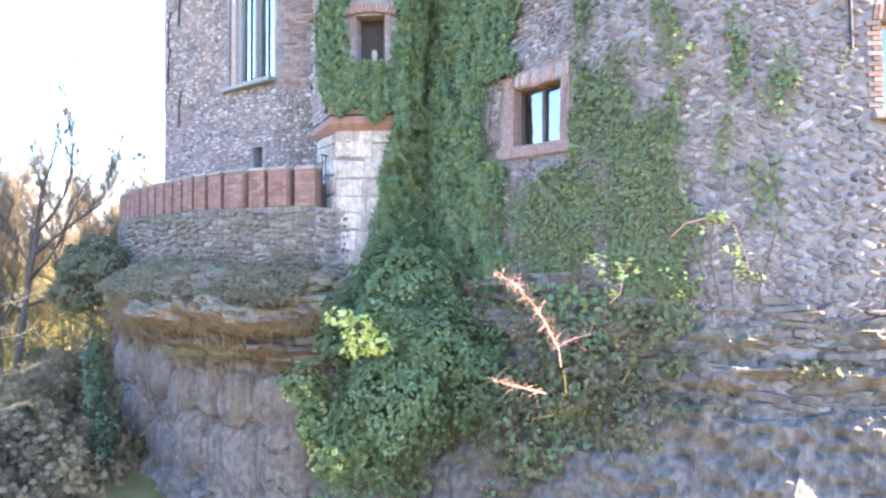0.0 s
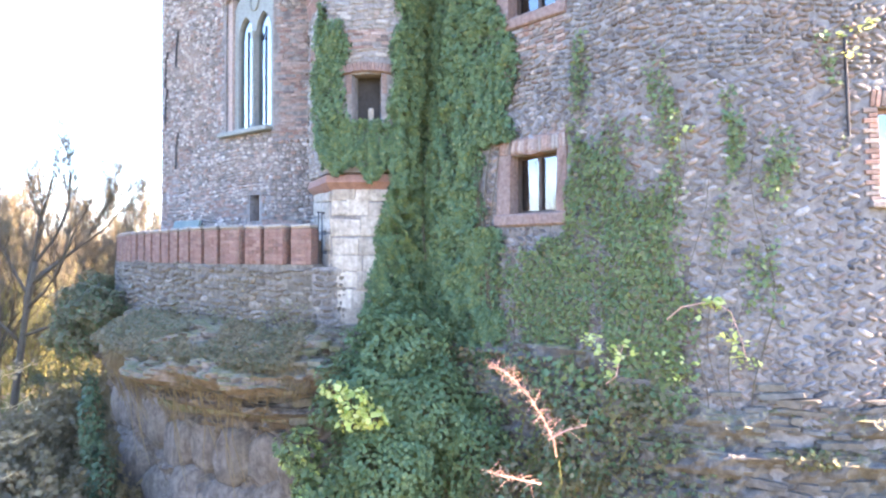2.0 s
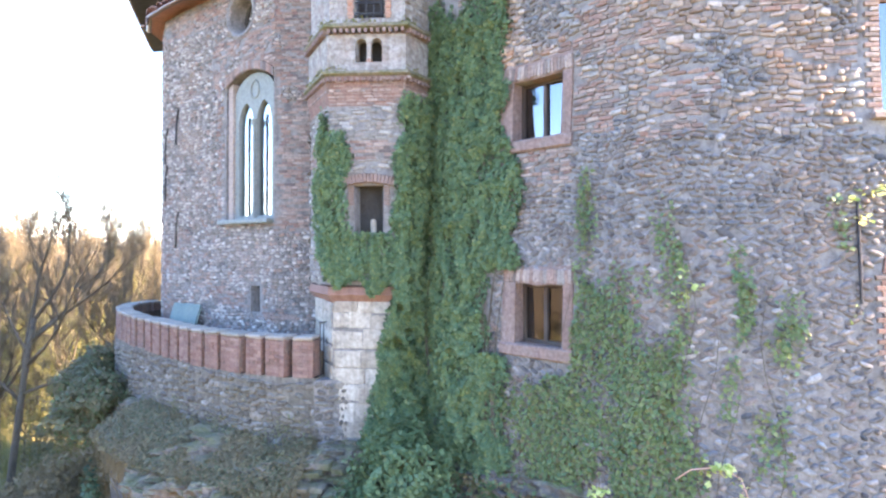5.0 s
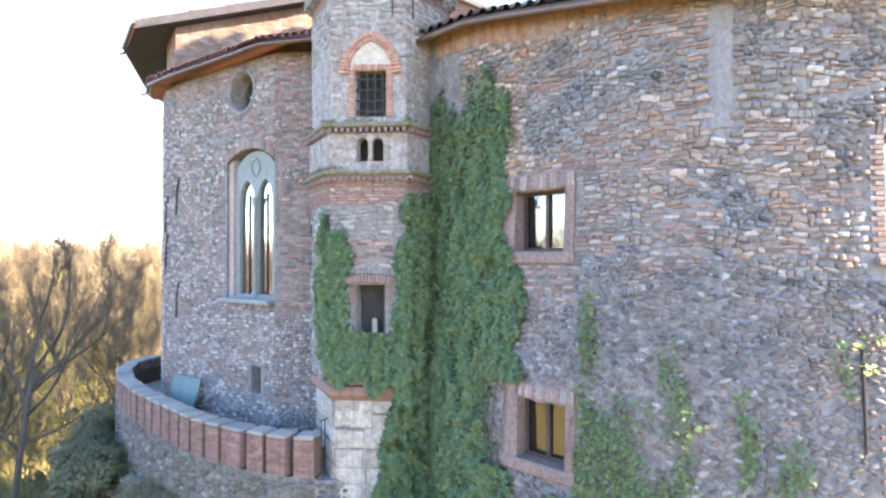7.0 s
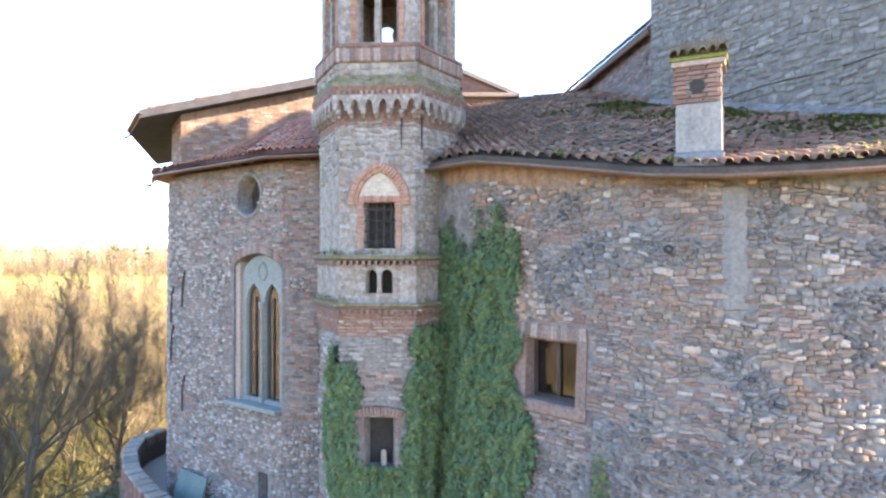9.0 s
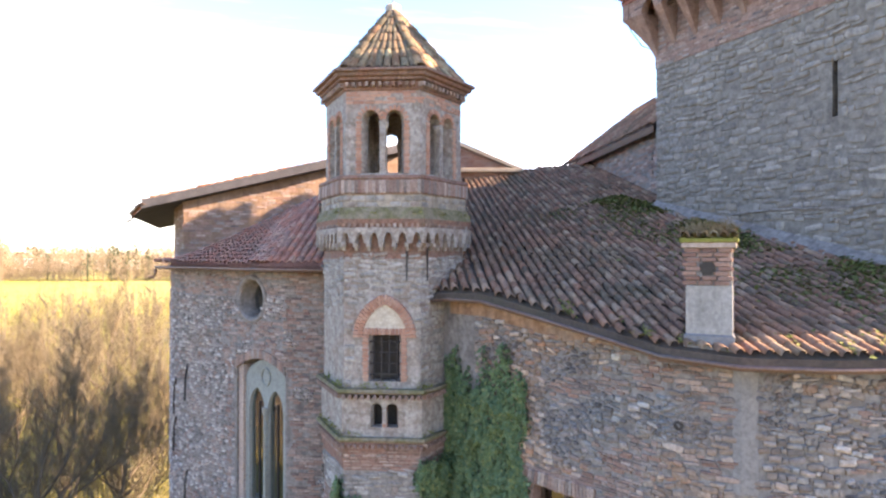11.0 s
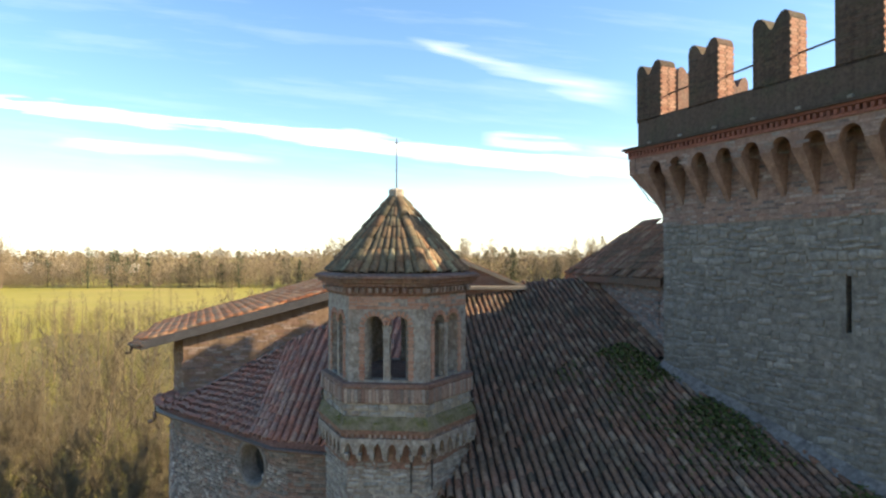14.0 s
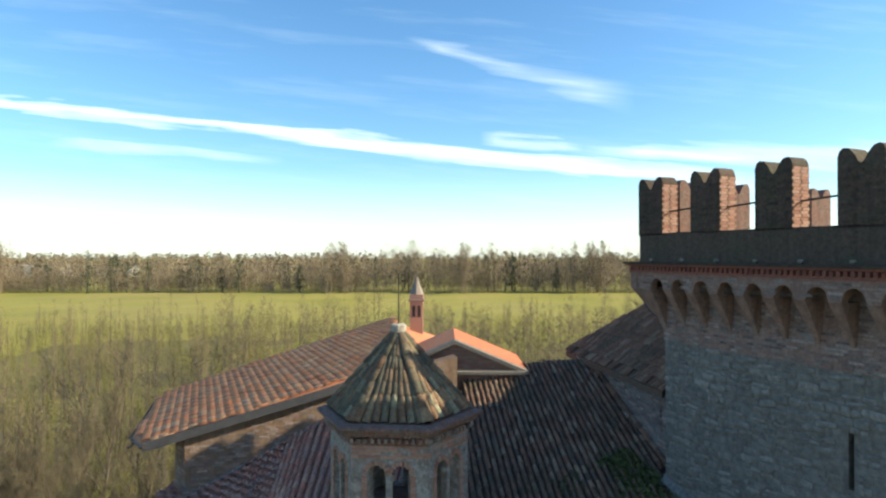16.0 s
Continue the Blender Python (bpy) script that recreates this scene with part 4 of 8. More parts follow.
APSE_EAVE = [(-9.4, 24.0), (-9.2, 19.5), (-8.62, 18.33), (-7.75, 17.55), (-6.85, 16.82), (-5.92, 16.1), (-5.12, 15.47), (-4.4, 14.85), (-3.0, 14.45), (-1.6, 14.35)]
APSE_TOP = [(-9.0, 24.0), (-8.75, 19.9), (-8.24, 18.9), (-7.6, 19.08), (-6.9, 19.27), (-6.1, 19.48), (-5.3, 19.68), (-4.4, 19.88), (-2.6, 20.2), (-0.9, 20.2)]
APSE_TOPZ = [16.2, 16.18, 16.16, 16.46, 16.82, 17.24, 17.66, 18.12, 18.5, 18.6]
ag = Geo()
ag.loft([[Vector((x, y, 16.12)) for x, y in APSE_EAVE], [Vector((x, y, z)) for (x, y), z in zip(APSE_TOP, APSE_TOPZ)]][::-1], closed=False)
ag.loft([[Vector((x, y, 16.02)) for x, y in APSE_EAVE], [Vector((x, y, z - 0.1)) for (x, y), z in zip(APSE_TOP, APSE_TOPZ)]], closed=False)
apse_roof = tagged(ag.make("roof_apse", M_COPPO_APSE), "reddish barrel-tile lean-to roof round the apse", "roof", kind="structure")

tagged(Geo().tube([(x, y - 0.04, z + 0.05) for (x, y), z in zip(APSE_TOP[2:], APSE_TOPZ[2:])], 0.07, 6).make("trim_flashing", M_MORTAR), "pale mortar fillet where the apse roof meets the nave", "trim", kind="structure")

# nave behind: brick wall, big red roof, gable
NAVE = Path([(-9.2, 24.0), (-8.98, 20.1), (-8.2, 18.95), (-4.4, 19.9), (0.0, 21.2)])
nave_g = Geo()
nv = [(NAVE.u[0], 15.5, 17.95), (NAVE.u[1], 15.5, 17.85), (NAVE.u[2], 15.5, 17.98), (NAVE.u[3], 15.5, 19.02), (NAVE.u[4], 15.5, 20.05)]
for (ua, la, ha), (ub, lb, hb) in zip(nv, nv[1:]):
    nave_g.add([NAVE.at(ua, la), NAVE.at(ub, lb), NAVE.at(ub, hb), NAVE.at(ua, ha), NAVE.at(ua, la, -0.5), NAVE.at(ub, lb, -0.5), NAVE.at(ub, hb, -0.5), NAVE.at(ua, ha, -0.5)],
               [(0, 1, 2, 3), (7, 6, 5, 4), (3, 2, 6, 7)])
nave = tagged(nave_g.make("wall_nave", M_OCHRE), "ochre brick clerestory wall of the chapel nave", "wall", kind="structure")
# Hidden wall, added to stop sunlight passing under the nave roof.
NSIDE = Path([(4.5, 29.5), (-3.2, 30.6), (-9.5, 25.4), (-8.6, 24.1)])
tagged(wall_panel(NSIDE, 0, NSIDE.u[-1], 0.0, 17.9, (), -0.5).make("wall_nave_side", M_OCHRE), "hidden wall added to close the nave and block the sun", "wall", kind="structure")
NR = [(-9.2, 18.45, 17.95), (-10.25, 19.95, 17.77), (-12.1, 25.8, 17.65), (-3.2, 31.5, 20.2), (-1.4, 20.55, 20.03), (-4.3, 19.6, 19.24)]
ng = Geo()
n_ = len(NR)
ng.add([(x, y, z + 0.02) for x, y, z in NR] + [(x, y, z - 0.16) for x, y, z in NR], [tuple(range(n_))[::-1], tuple(range(n_, 2 * n_))] + [(i, (i + 1) % n_, (i + 1) % n_ + n_, i + n_) for i in range(n_)])
nave_roof = tagged(ng.make("roof_nave", M_COPPO_RED), "wide sunlit red-tiled roof over the nave", "roof", kind="structure")
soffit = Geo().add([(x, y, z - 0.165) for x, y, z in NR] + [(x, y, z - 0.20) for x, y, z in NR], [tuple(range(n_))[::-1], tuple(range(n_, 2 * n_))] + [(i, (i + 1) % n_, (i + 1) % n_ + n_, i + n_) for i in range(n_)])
tagged(soffit.make("trim_soffit", M_SOFFIT), "boarded soffit under the nave eaves, coloured dark for its shade", "trim", kind="structure")
NR2 = [(-1.4, 22.65, 19.95), (-3.2, 31.5, 20.15), (6.0, 33.0, 17.0), (3.2, 22.65, 18.5)]
n2 = Geo().add([(x, y, z) for x, y, z in NR2] + [(x, y, z - 0.16) for x, y, z in NR2], [(3, 2, 1, 0), (4, 5, 6, 7), (0, 1, 5, 4), (1, 2, 6, 5), (2, 3, 7, 6), (3, 0, 4, 7)])
nave_roof2 = tagged(n2.make("roof_nave_far", M_COPPO_RED), "far slope of the nave's red-tiled roof", "roof", kind="structure")
gable_g = Geo()
GA = [(-2.3, 22.2, 18.6), (2.15, 22.2, 18.6), (2.15, 22.2, 19.42), (-0.05, 22.2, 20.34), (-2.3, 22.2, 19.40)]
gable_g.add(GA + [(x, y + 0.4, z) for x, y, z in GA], [(0, 1, 2, 3, 4), (9, 8, 7, 6, 5)] + [(i, (i + 1) % 5, (i + 1) % 5 + 5, i + 5) for i in range(5)])
gable = tagged(gable_g.make("wall_gable", M_REDBRICK), "sunlit red brick gable wall above the wing roof", "wall", kind="structure")
gable_path = Path([(-2.3, 22.2), (2.15, 22.2)])
gbk = Pieces("brick", M_REDBRICK, gable, "brick", "brick_rest", lambda q: q.x, 200, False)
lay(gable_path, 0.05, 4.4, 19.2, 20.3, gbk.put, 0.24, 0.07, vary=0.2, gap=0.012, proud=0.012, drop=0.08, keep=lambda u, z: z < 20.28 - 0.42 * abs(u - 2.25))
gbk.finish()
coping, verge = Geo(), Geo()
for (x0, y0, z0), (x1, y1, z1) in (((2.5, 21.95, 19.28), (-0.05, 21.95, 20.36)), ((-0.05, 21.95, 20.36), (-2.5, 21.95, 19.30))):
    a, b = Vector((x0, y0, z0)), Vector((x1, y1, z1))
    for g, back, d0, d1 in ((coping, 0.0, 0.42, 0.14), (verge, 0.42, 3.1, 0.15)):
        q = [v + Vector((0, yy, zz)) for zz in (0.0, d1) for v, yy in ((a, back), (b, back), (b, back + d0), (a, back + d0))]
        g.add(q, [(0, 1, 2, 3), (7, 6, 5, 4), (0, 4, 5, 1), (1, 5, 6, 2), (2, 6, 7, 3), (3, 7, 4, 0)])
coping.box(Matrix.Translation((0.0, 22.1, 19.36)), 4.9, 0.34, 0.14, 0.02)
tagged(coping.make("trim_gable", M_STONETOP), "pale stone coping and string course of the gable", "trim", kind="structure")
tagged(verge.make("roof_gable", M_COPPO_RED), "short red-tiled roof over the brick gable", "roof", kind="structure")

# ---- turret ----
TC, T0 = Vector((-1.45, 14.03)), radians(-124.4)


def hexa(r):
    r *= 0.972
    return [(TC.x + r * math.cos(T0 + k * math.pi / 3), TC.y + r * math.sin(T0 + k * math.pi / 3)) for k in range(6)]


turret = thing("turret", "hexagonal brick and stone stair turret with arched lantern and tiled roof", "turret")


def tier(name, levels, mat, label="", cap=True):
    """A six-sided band of the turret: levels are (radius, height)."""
    return Geo().loft([[Vector((x, y, z)) for x, y in hexa(r)] for r, z in levels], caps=cap).make(name, mat, turret, label)


def ledge(name, z, r, h, mat):
    return tier(name, [(r - 0.09, z), (r - 0.01, z + h * 0.35), (r, z + h * 0.55), (r - 0.02, z + h)], mat)


tier("base_wall", [(1.5, 1.5), (1.47, 8.15)], M_MORTAR, "pale limestone block base")
tier("skirt", [(1.46, 8.02), (1.64, 8.20), (1.60, 8.36)], M_PARBRICK, "sloping red brick skirt")
SW = Hole(0.5 * 1.60 + 0.03, 0.305, 9.42, 10.43)
GW = Hole(0.5 * 1.60 + 0.03, 0.33, 13.84, 14.78)
shaft_path = Path(hexa(1.60), closed=True)
Q = shaft_path.u[-1]
wall_panel(shaft_path, 0, Q, 8.4, 12.1, [SW], 0.3).make("shaft_wall", M_MORTAR, turret)
wall_panel(shaft_path, 0, Q, 13.66, 16.4, [GW], 0.3).make("upper_wall", M_PLASTER, turret, "patchy pale plaster over rubble")
# Near-black core, added so the turret's openings look deep and dark.
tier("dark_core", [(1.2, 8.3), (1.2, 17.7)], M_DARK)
tier("corbel_band", [(1.60, 12.05), (1.63, 12.2), (1.66, 12.35), (1.70, 12.52), (1.72, 12.66)], M_CORNICE)
ledge("ledge", 12.63, 1.79, 0.11, M_MOSSROCK)
NB1, NB2 = Hole(0.70, 0.12, 12.93, 13.3, 0.11, "round"), Hole(1.02, 0.12, 12.93, 13.3, 0.11, "round")
niche_path = Path(hexa(1.66), closed=True)
wall_panel(niche_path, 0, niche_path.u[-1], 12.7, 13.52, [NB1, NB2], 0.25).make("niche_band", M_PLASTER, turret)
ledge("ledge", 13.59, 1.79, 0.11, M_MOSSROCK)
tier("corbel_arcade_wall", [(1.605, 16.3), (1.605, 16.95)], M_CORNICE)
tier("dentil_ledge", [(1.70, 16.9), (1.78, 17.02), (1.80, 17.10), (1.74, 17.14)], M_CORNICE)
tier("mossy_skirt", [(1.80, 17.10), (1.70, 17.34)], M_MOSSROCK, "mossy sloping stone skirt")
tier("stone_band", [(1.67, 17.3), (1.67, 17.64)], M_LIMESTONE)
tier("brick_ring", [(1.70, 17.60), (1.71, 17.90)], M_CORNICE, "ring of upright bricks")
tier("sill_slab", [(1.70, 17.88), (1.74, 17.92), (1.72, 17.98), (1.2, 18.02)], M_CORNICE)
lant = Path(hexa(1.56), closed=True)
LW = lant.u[1]
lan_holes = []
for k in range(6):
    for c in (-0.25, 0.25):
        lan_holes.append(Hole(LW * (k + 0.5) + c, 0.19, 18.04, 19.12, 0.19, "round"))
wall_panel(lant, 0, lant.u[-1], 17.98, 19.86, lan_holes, 0.28).make("lantern_wall", M_PLASTER, turret, "weathered lantern wall with paired arches")
tier("lantern_ceiling", [(1.4, 19.72), (1.4, 19.8)], M_DARK)
tier("cornice", [(1.56, 19.70), (1.60, 19.73), (1.60, 19.88), (1.72, 19.90), (1.72, 19.95), (1.80, 19.97), (1.82, 20.03)], M_CORNICE, "dentilled red brick cornice")
tier("eave_slab", [(1.80, 20.03), (1.89, 20.05), (1.89, 20.10), (1.72, 20.15)], M_CORNICE)
# Deck coloured dark so the gaps between tiles look shaded.
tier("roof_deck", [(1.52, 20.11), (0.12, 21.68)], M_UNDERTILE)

# ---- keep ----
KD = Vector((0.412, -0.911))
K0 = Vector((5.27, 16.42))
KN = Vector((-0.911, -0.412))
KLEN, KDEEP = 8.4, 6.5
KC = [K0, K0 + KD * KLEN, K0 + KD * KLEN - KN * KDEEP, K0 - KN * KDEEP]
KEEP = Path(KC, closed=True)
keep = thing("keep_tower", "square grey stone keep with corbelled brick parapet and swallow-tail merlons", "tower")
KS = Hole(4.72, 0.055, 19.05, 20.12)
wall_panel(KEEP, 0, KEEP.u[-1], 0.0, 21.3, [KS], 0.6).make("keep_wall", M_KEEPMORTAR, keep, "grey squared rubble")
wall_panel(KEEP, 0, KEEP.u[-1], 21.26, 23.1, (), 0.6, front=0.02).make("keep_brick_wall", M_KEEPBRICK, keep)
wall_panel(KEEP, 0, KEEP.u[-1], 23.2, 24.03, (), 0.5, front=0.44).make("parapet", M_DARKBRICK, keep, "weathered brick parapet, coloured dark for its shaded face")

# ---- chapel window tracery and oculus ----
bifora = thing("window_5", "pointed two-light stone window with greenish glass and a brick frame", "window", kind="structure")
L1, L2 = Hole(9.50, 0.32, 10.02, 12.42, 0.55, "pointed"), Hole(10.26, 0.32, 10.02, 12.42, 0.55, "pointed")
slab(APSE, 8.83, 9.03, 9.9, 13.62, -0.45, -0.06, n=3, rough=0.0).make("jamb", M_BRICK, bifora)
wall_panel(APSE, 9.0, 10.80, 9.9, lambda u: 12.75 + 0.95 * math.sqrt(max(0.0, 1 - (abs(u - 9.89) / 1.0) ** 2)), [L1, L2], 0.16, front=-0.15, steps=12).make("tracery", M_TRACERY, bifora, "grey-green stone tracery with two pointed lights")
ring = [APSE.at(9.88 + 0.17 * math.cos(a), 13.28 + 0.22 * math.sin(a), -0.14) for a in np.linspace(0, 6.283, 15)]
Geo().tube(ring, 0.035, 6).make("roundel", M_TRACERY, bifora)
for u in (9.88,):
    Geo().tube([APSE.at(u, z, -0.12) for z in (9.95, 10.08, 10.12, 12.3, 12.36, 12.5)], [0.08, 0.08, 0.045, 0.042, 0.07, 0.085], 10).make("colonnette", M_TRACERY, bifora)
for h in (L1, L2):
    g = Geo()
    us = np.linspace(h.u - h.h, h.u + h.h, 9)
    g.add([APSE.at(u, h.z0, -0.25) for u in us] + [APSE.at(u, h.top(u), -0.25) for u in us], [(k, k + 1, k + 10, k + 9) for k in range(8)])
    pane = g.make("pane", G_LEADED, bifora)
    pane.visible_shadow = False
    Geo().box(APSE.face(h.u, 11.3, -0.235), 0.03, 0.03, 2.6).make("glazing_bar", M_IRON, bifora)
Geo().box(APSE.face(9.78, 9.86, 0.0), 2.1, 0.42, 0.12, 0.02).make("window_sill", M_TRACERY, bifora)

oculus = thing("window_6", "round plastered oculus high in the apse wall", "window", kind="structure")
rings = []
for r, o in ((0.62, -0.02), (0.62, 0.035), (0.52, 0.04), (0.47, -0.12), (0.44, -0.5)):
    rings.append([APSE.at(9.48 + r * math.cos(a), 15.25 + r * math.sin(a), o) for a in np.linspace(0, 6.2832, 29)[:-1]])
Geo().loft(rings, caps=False).make("surround", M_MORTAR, oculus, "weathered plaster ring", True)
pane = Geo().add([APSE.at(9.48 + 0.45 * math.cos(a), 15.25 + 0.45 * math.sin(a), -0.42) for a in np.linspace(0, 6.2832, 25)[:-1]], [tuple(range(24))]).make("pane", G_LEADED, oculus)
pane.visible_shadow = False

# ---- eaves, gutters ----
def gutter(name, pts, label, r=0.075):
    """A half-round gutter under an eave."""
    g, rows = Geo(), []
    ps = [Vector(q) for q in pts]
    for i, q in enumerate(ps):
        way = (ps[min(i + 1, len(ps) - 1)] - ps[max(i - 1, 0)]).normalized()
        side = Vector((way.y, -way.x, 0)).normalized()
        rows.append([q + side * (r * math.cos(a)) + Vector((0, 0, r * math.sin(a))) for a in np.linspace(math.pi, 2 * math.pi, 8)] +
                    [q + side * (r * 0.88 * math.cos(a)) + Vector((0, 0, r * 0.88 * math.sin(a))) for a in np.linspace(2 * math.pi, math.pi, 8)])
    g.loft(rows)
    return tagged(g.make(name, M_GUTTER, smooth=True), label, "gutter", kind="structure")


gutter("gutter_wing", [(x - 0.03, y - 0.06, roof_z(x, y) - 0.10) for x, y in EAVE], "brown half-round gutter along the wing eave")
gutter("gutter_apse", [(x - 0.04, y - 0.05, 16.05) for x, y in APSE_EAVE[1:]], "brown half-round gutter round the apse eave")
gutter("gutter_nave", [(x - 0.05, y, z - 0.06) for x, y, z in NR[:3]][::-1] + [(-9.1, 18.38, 17.93)], "dark gutter at the nave eave")
for name, q, label in (("downpipe_nave", (-10.2, 19.85, 17.70), "short hooked outlet under the nave gutter"), ("downpipe_apse", (-8.72, 18.25, 15.98), "short hooked outlet under the apse gutter")):
    q = Vector(q)
    tagged(Geo().tube([q, q + Vector((0, 0, -0.16)), q + Vector((-0.05, -0.02, -0.24)), q + Vector((-0.16, -0.05, -0.26))], 0.045, 7).make(name, M_GUTTER, smooth=True), label, "downpipe", kind="structure")
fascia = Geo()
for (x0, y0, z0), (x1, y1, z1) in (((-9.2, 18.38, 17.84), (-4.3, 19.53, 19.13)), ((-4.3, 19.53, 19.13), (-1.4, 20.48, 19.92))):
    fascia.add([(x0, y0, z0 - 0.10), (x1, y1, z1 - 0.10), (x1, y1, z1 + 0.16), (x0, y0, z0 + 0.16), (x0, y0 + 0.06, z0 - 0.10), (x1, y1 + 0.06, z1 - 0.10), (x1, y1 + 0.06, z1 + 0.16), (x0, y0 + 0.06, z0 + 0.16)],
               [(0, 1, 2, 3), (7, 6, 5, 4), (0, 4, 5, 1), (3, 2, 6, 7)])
tagged(fascia.make("trim_verge", M_SOFFIT), "boarded verge along the nave roof, coloured dark for its shade", "trim", kind="structure")
tagged(Geo().loft([[WING.at(u, max(14.85, roof_z(*WING.at(u, 13, 0.0).xy) - 0.60) if low else roof_z(*WING.at(u, 13, 0.0).xy) - 0.11, o) for u in np.linspace(0.2, 10.2, 41)] for low, o in ((True, -0.01), (True, 0.02), (False, 0.02), (False, -0.01))], closed=False).make("trim_eave", M_EAVEBAND), "rusty ochre plaster band under the wing eave", "trim", kind="structure")

# ---- turret details ----
gr = thing("window_grate", "black iron grate in a small brick-framed turret window", "grate")
gm = lambda u, z, o: shaft_path.face(u, z, o)
for k in range(4):
    Geo().box(gm(GW.u - 0.33 + 0.66 * (k + 0.5) / 4, 14.31, -0.08), 0.028, 0.028, 0.94).make("bar", M_IRON, gr)
for k in range(4):
    Geo().box(gm(GW.u, 13.97 + 0.22 * k, -0.075), 0.66, 0.03, 0.028).make("crossbar", M_IRON, gr)
tb = Pieces("brick", M_REDBRICK, turret, "brick", "brick_rest", lambda q: abs(q.z - 15), 300, False)
# pointed brick arch over the grated window, in two rings
for ringr, n in ((0.50, 26), (0.58, 30)):
    for side in (-1, 1):
        for k in range(n // 2):
            t = (k + 0.5) / (n // 2)
            a = t * math.acos(0.22 / (ringr + 0.22))
            cx = -side * 0.22
            x, z = cx + side * (ringr + 0.22) * math.cos(a), 14.72 + (ringr + 0.22) * 1.06 * math.sin(a)
            if side * x < -0.01:
                continue
            tb.put(shaft_path.face(GW.u + x, z, 0.0) @ Matrix.Rotation(side * (math.pi / 2 - a) * 1.0, 4, "Y"), 0.058, 0.115, 0.055 if ringr < 0.55 else 0.08)
tym = [(x, 14.86) for x in (-0.42, 0.42)] + [(0.66 * math.cos(a) - 0.22, 14.78 + 0.66 * 1.06 * math.sin(a)) for a in np.linspace(0.14, math.acos(1 / 3), 7)]
tym += [(-x, z) for x, z in tym[:1:-1]]
Geo().add([shaft_path.at(GW.u + x, z, 0.006) for x, z in tym], [tuple(range(len(tym)))]).make("tympanum", M_TYMPANUM, turret, "cream plaster tympanum")
for side in (-1, 1):
    for k in range(15):
        tb.put(shaft_path.face(GW.u + side * 0.39, 13.87 + 0.067 * k, 0.0), 0.13 if k % 2 else 0.1, 0.055, 0.035)
for k in range(12):
    tb.put(shaft_path.face(GW.u - 0.38 + 0.07 * k, 14.84, 0.0), 0.055, 0.13, 0.04)
sb_ = Pieces("brick", M_STUCCO, turret, "brick", "brick_rest", lambda q: 0, 100, False)
for k in range(15):
    sb_.put(shaft_path.face(SW.u - 0.52 + 0.074 * k, 10.50 + 0.07 * math.sin(math.pi * k / 14), 0.0) @ Matrix.Rotation((k - 7) * 0.045, 4, "Y"), 0.064, 0.19, 0.09)
for side in (-1, 1):
    for k in range(6):
        sb_.put(shaft_path.face(SW.u + side * 0.37, 10.05 + 0.067 * k, 0.0), 0.11, 0.055, 0.02)
sb_.finish()
Geo().tube([shaft_path.at(SW.u + 0.08, z, -0.12) for z in (9.43, 9.45, 9.70, 9.74)], [0.05, 0.06, 0.06, 0.045], 9).make("sill_pot", M_STONETOP, turret, "pale cylinder standing on the window sill")


def dentils(r, z, w, h, step, out, mat):
    path = Path(hexa(r), closed=True)
    ps = Pieces("brick", mat, turret, "dentil", "dentil_rest", lambda q: q.y, 120, False)
    n = int(path.u[-1] / step)
    for k in range(n):
        ps.put(path.face((k + 0.5) * path.u[-1] / n, z, 0.0), w, h, out)
    ps.finish()


dentils(1.68, 13.55, 0.065, 0.10, 0.125, 0.09, M_STUCCO)
dentils(1.70, 12.56, 0.06, 0.08, 0.12, 0.07, M_STUCCO)
dentils(1.68, 16.98, 0.06, 0.10, 0.115, 0.08, M_BRICK)
dentils(1.60, 19.82, 0.065, 0.10, 0.135, 0.10, M_BRICK)
dentils(1.70, 17.75, 0.062, 0.27, 0.07, 0.03, M_BRICK)
dentils(1.61, 12.36, 0.11, 0.06, 0.13, 0.05, M_BRICK)
# little arches on corbels
arc = Path(hexa(1.79), closed=True)
wall_panel(arc, 0, arc.u[-1], 16.62, 16.93, [Hole(arc.u[1] * (k + (j + 0.5) / 6), 0.088, 16.62, 16.66, 0.18, "pointed") for k in range(6) for j in range(6)], 0.14, steps=6).make("corbel_arcade", M_PLASTER, turret, "row of little pointed arches on corbels")
cb = Pieces("block", M_PLASTER, turret, "corbel", "corbel_rest", lambda q: q.y, 60, False)
for k in range(6):
    for j in range(7):
        u = arc.u[1] * (k + min(0.99, max(0.01, j / 6)))
        for z, w, o in ((16.58, 0.09, 0.165), (16.51, 0.06, 0.09)):
            cb.put(shaft_path.face(u * shaft_path.u[1] / arc.u[1], z, 0.0), w, 0.09, o)
cb.finish()
for u in (1.27, 1.76):
    Geo().tube([shaft_path.at(u, z, 0.03) for z in (15.85, 16.1, 16.5)], [0.012, 0.018, 0.018], 5).make("iron_strap", M_IRON, turret, "rusty iron strap")
# lantern: colonnettes and arch bricks
for k in range(6):
    u = LW * (k + 0.5)
    Geo().tube([lant.at(u, z, -0.12) for z in (18.0, 18.1, 18.13, 18.92, 18.96, 19.1)], [0.095, 0.095, 0.065, 0.06, 0.09, 0.11], 9).make("colonnette", M_STONETOP, turret, "", True)
for k in (0, 1, 5):
    for c in (-0.25, 0.25):
        for j in range(9):
            a = math.pi * (j + 0.5) / 9
            tb.put(lant.face(LW * (k + 0.5) + c - 0.235 * math.cos(a), 19.12 + 0.235 * math.sin(a), 0.0) @ Matrix.Rotation(-(math.pi / 2 - a), 4, "Y"), 0.055, 0.10, 0.025)
    for side in (-1, 1):
        for j in range(16):
            tb.put(lant.face(LW * (k + 0.5) + side * 0.49, 18.06 + 0.067 * j, 0.0), 0.12 if j % 2 else 0.09, 0.056, 0.025)
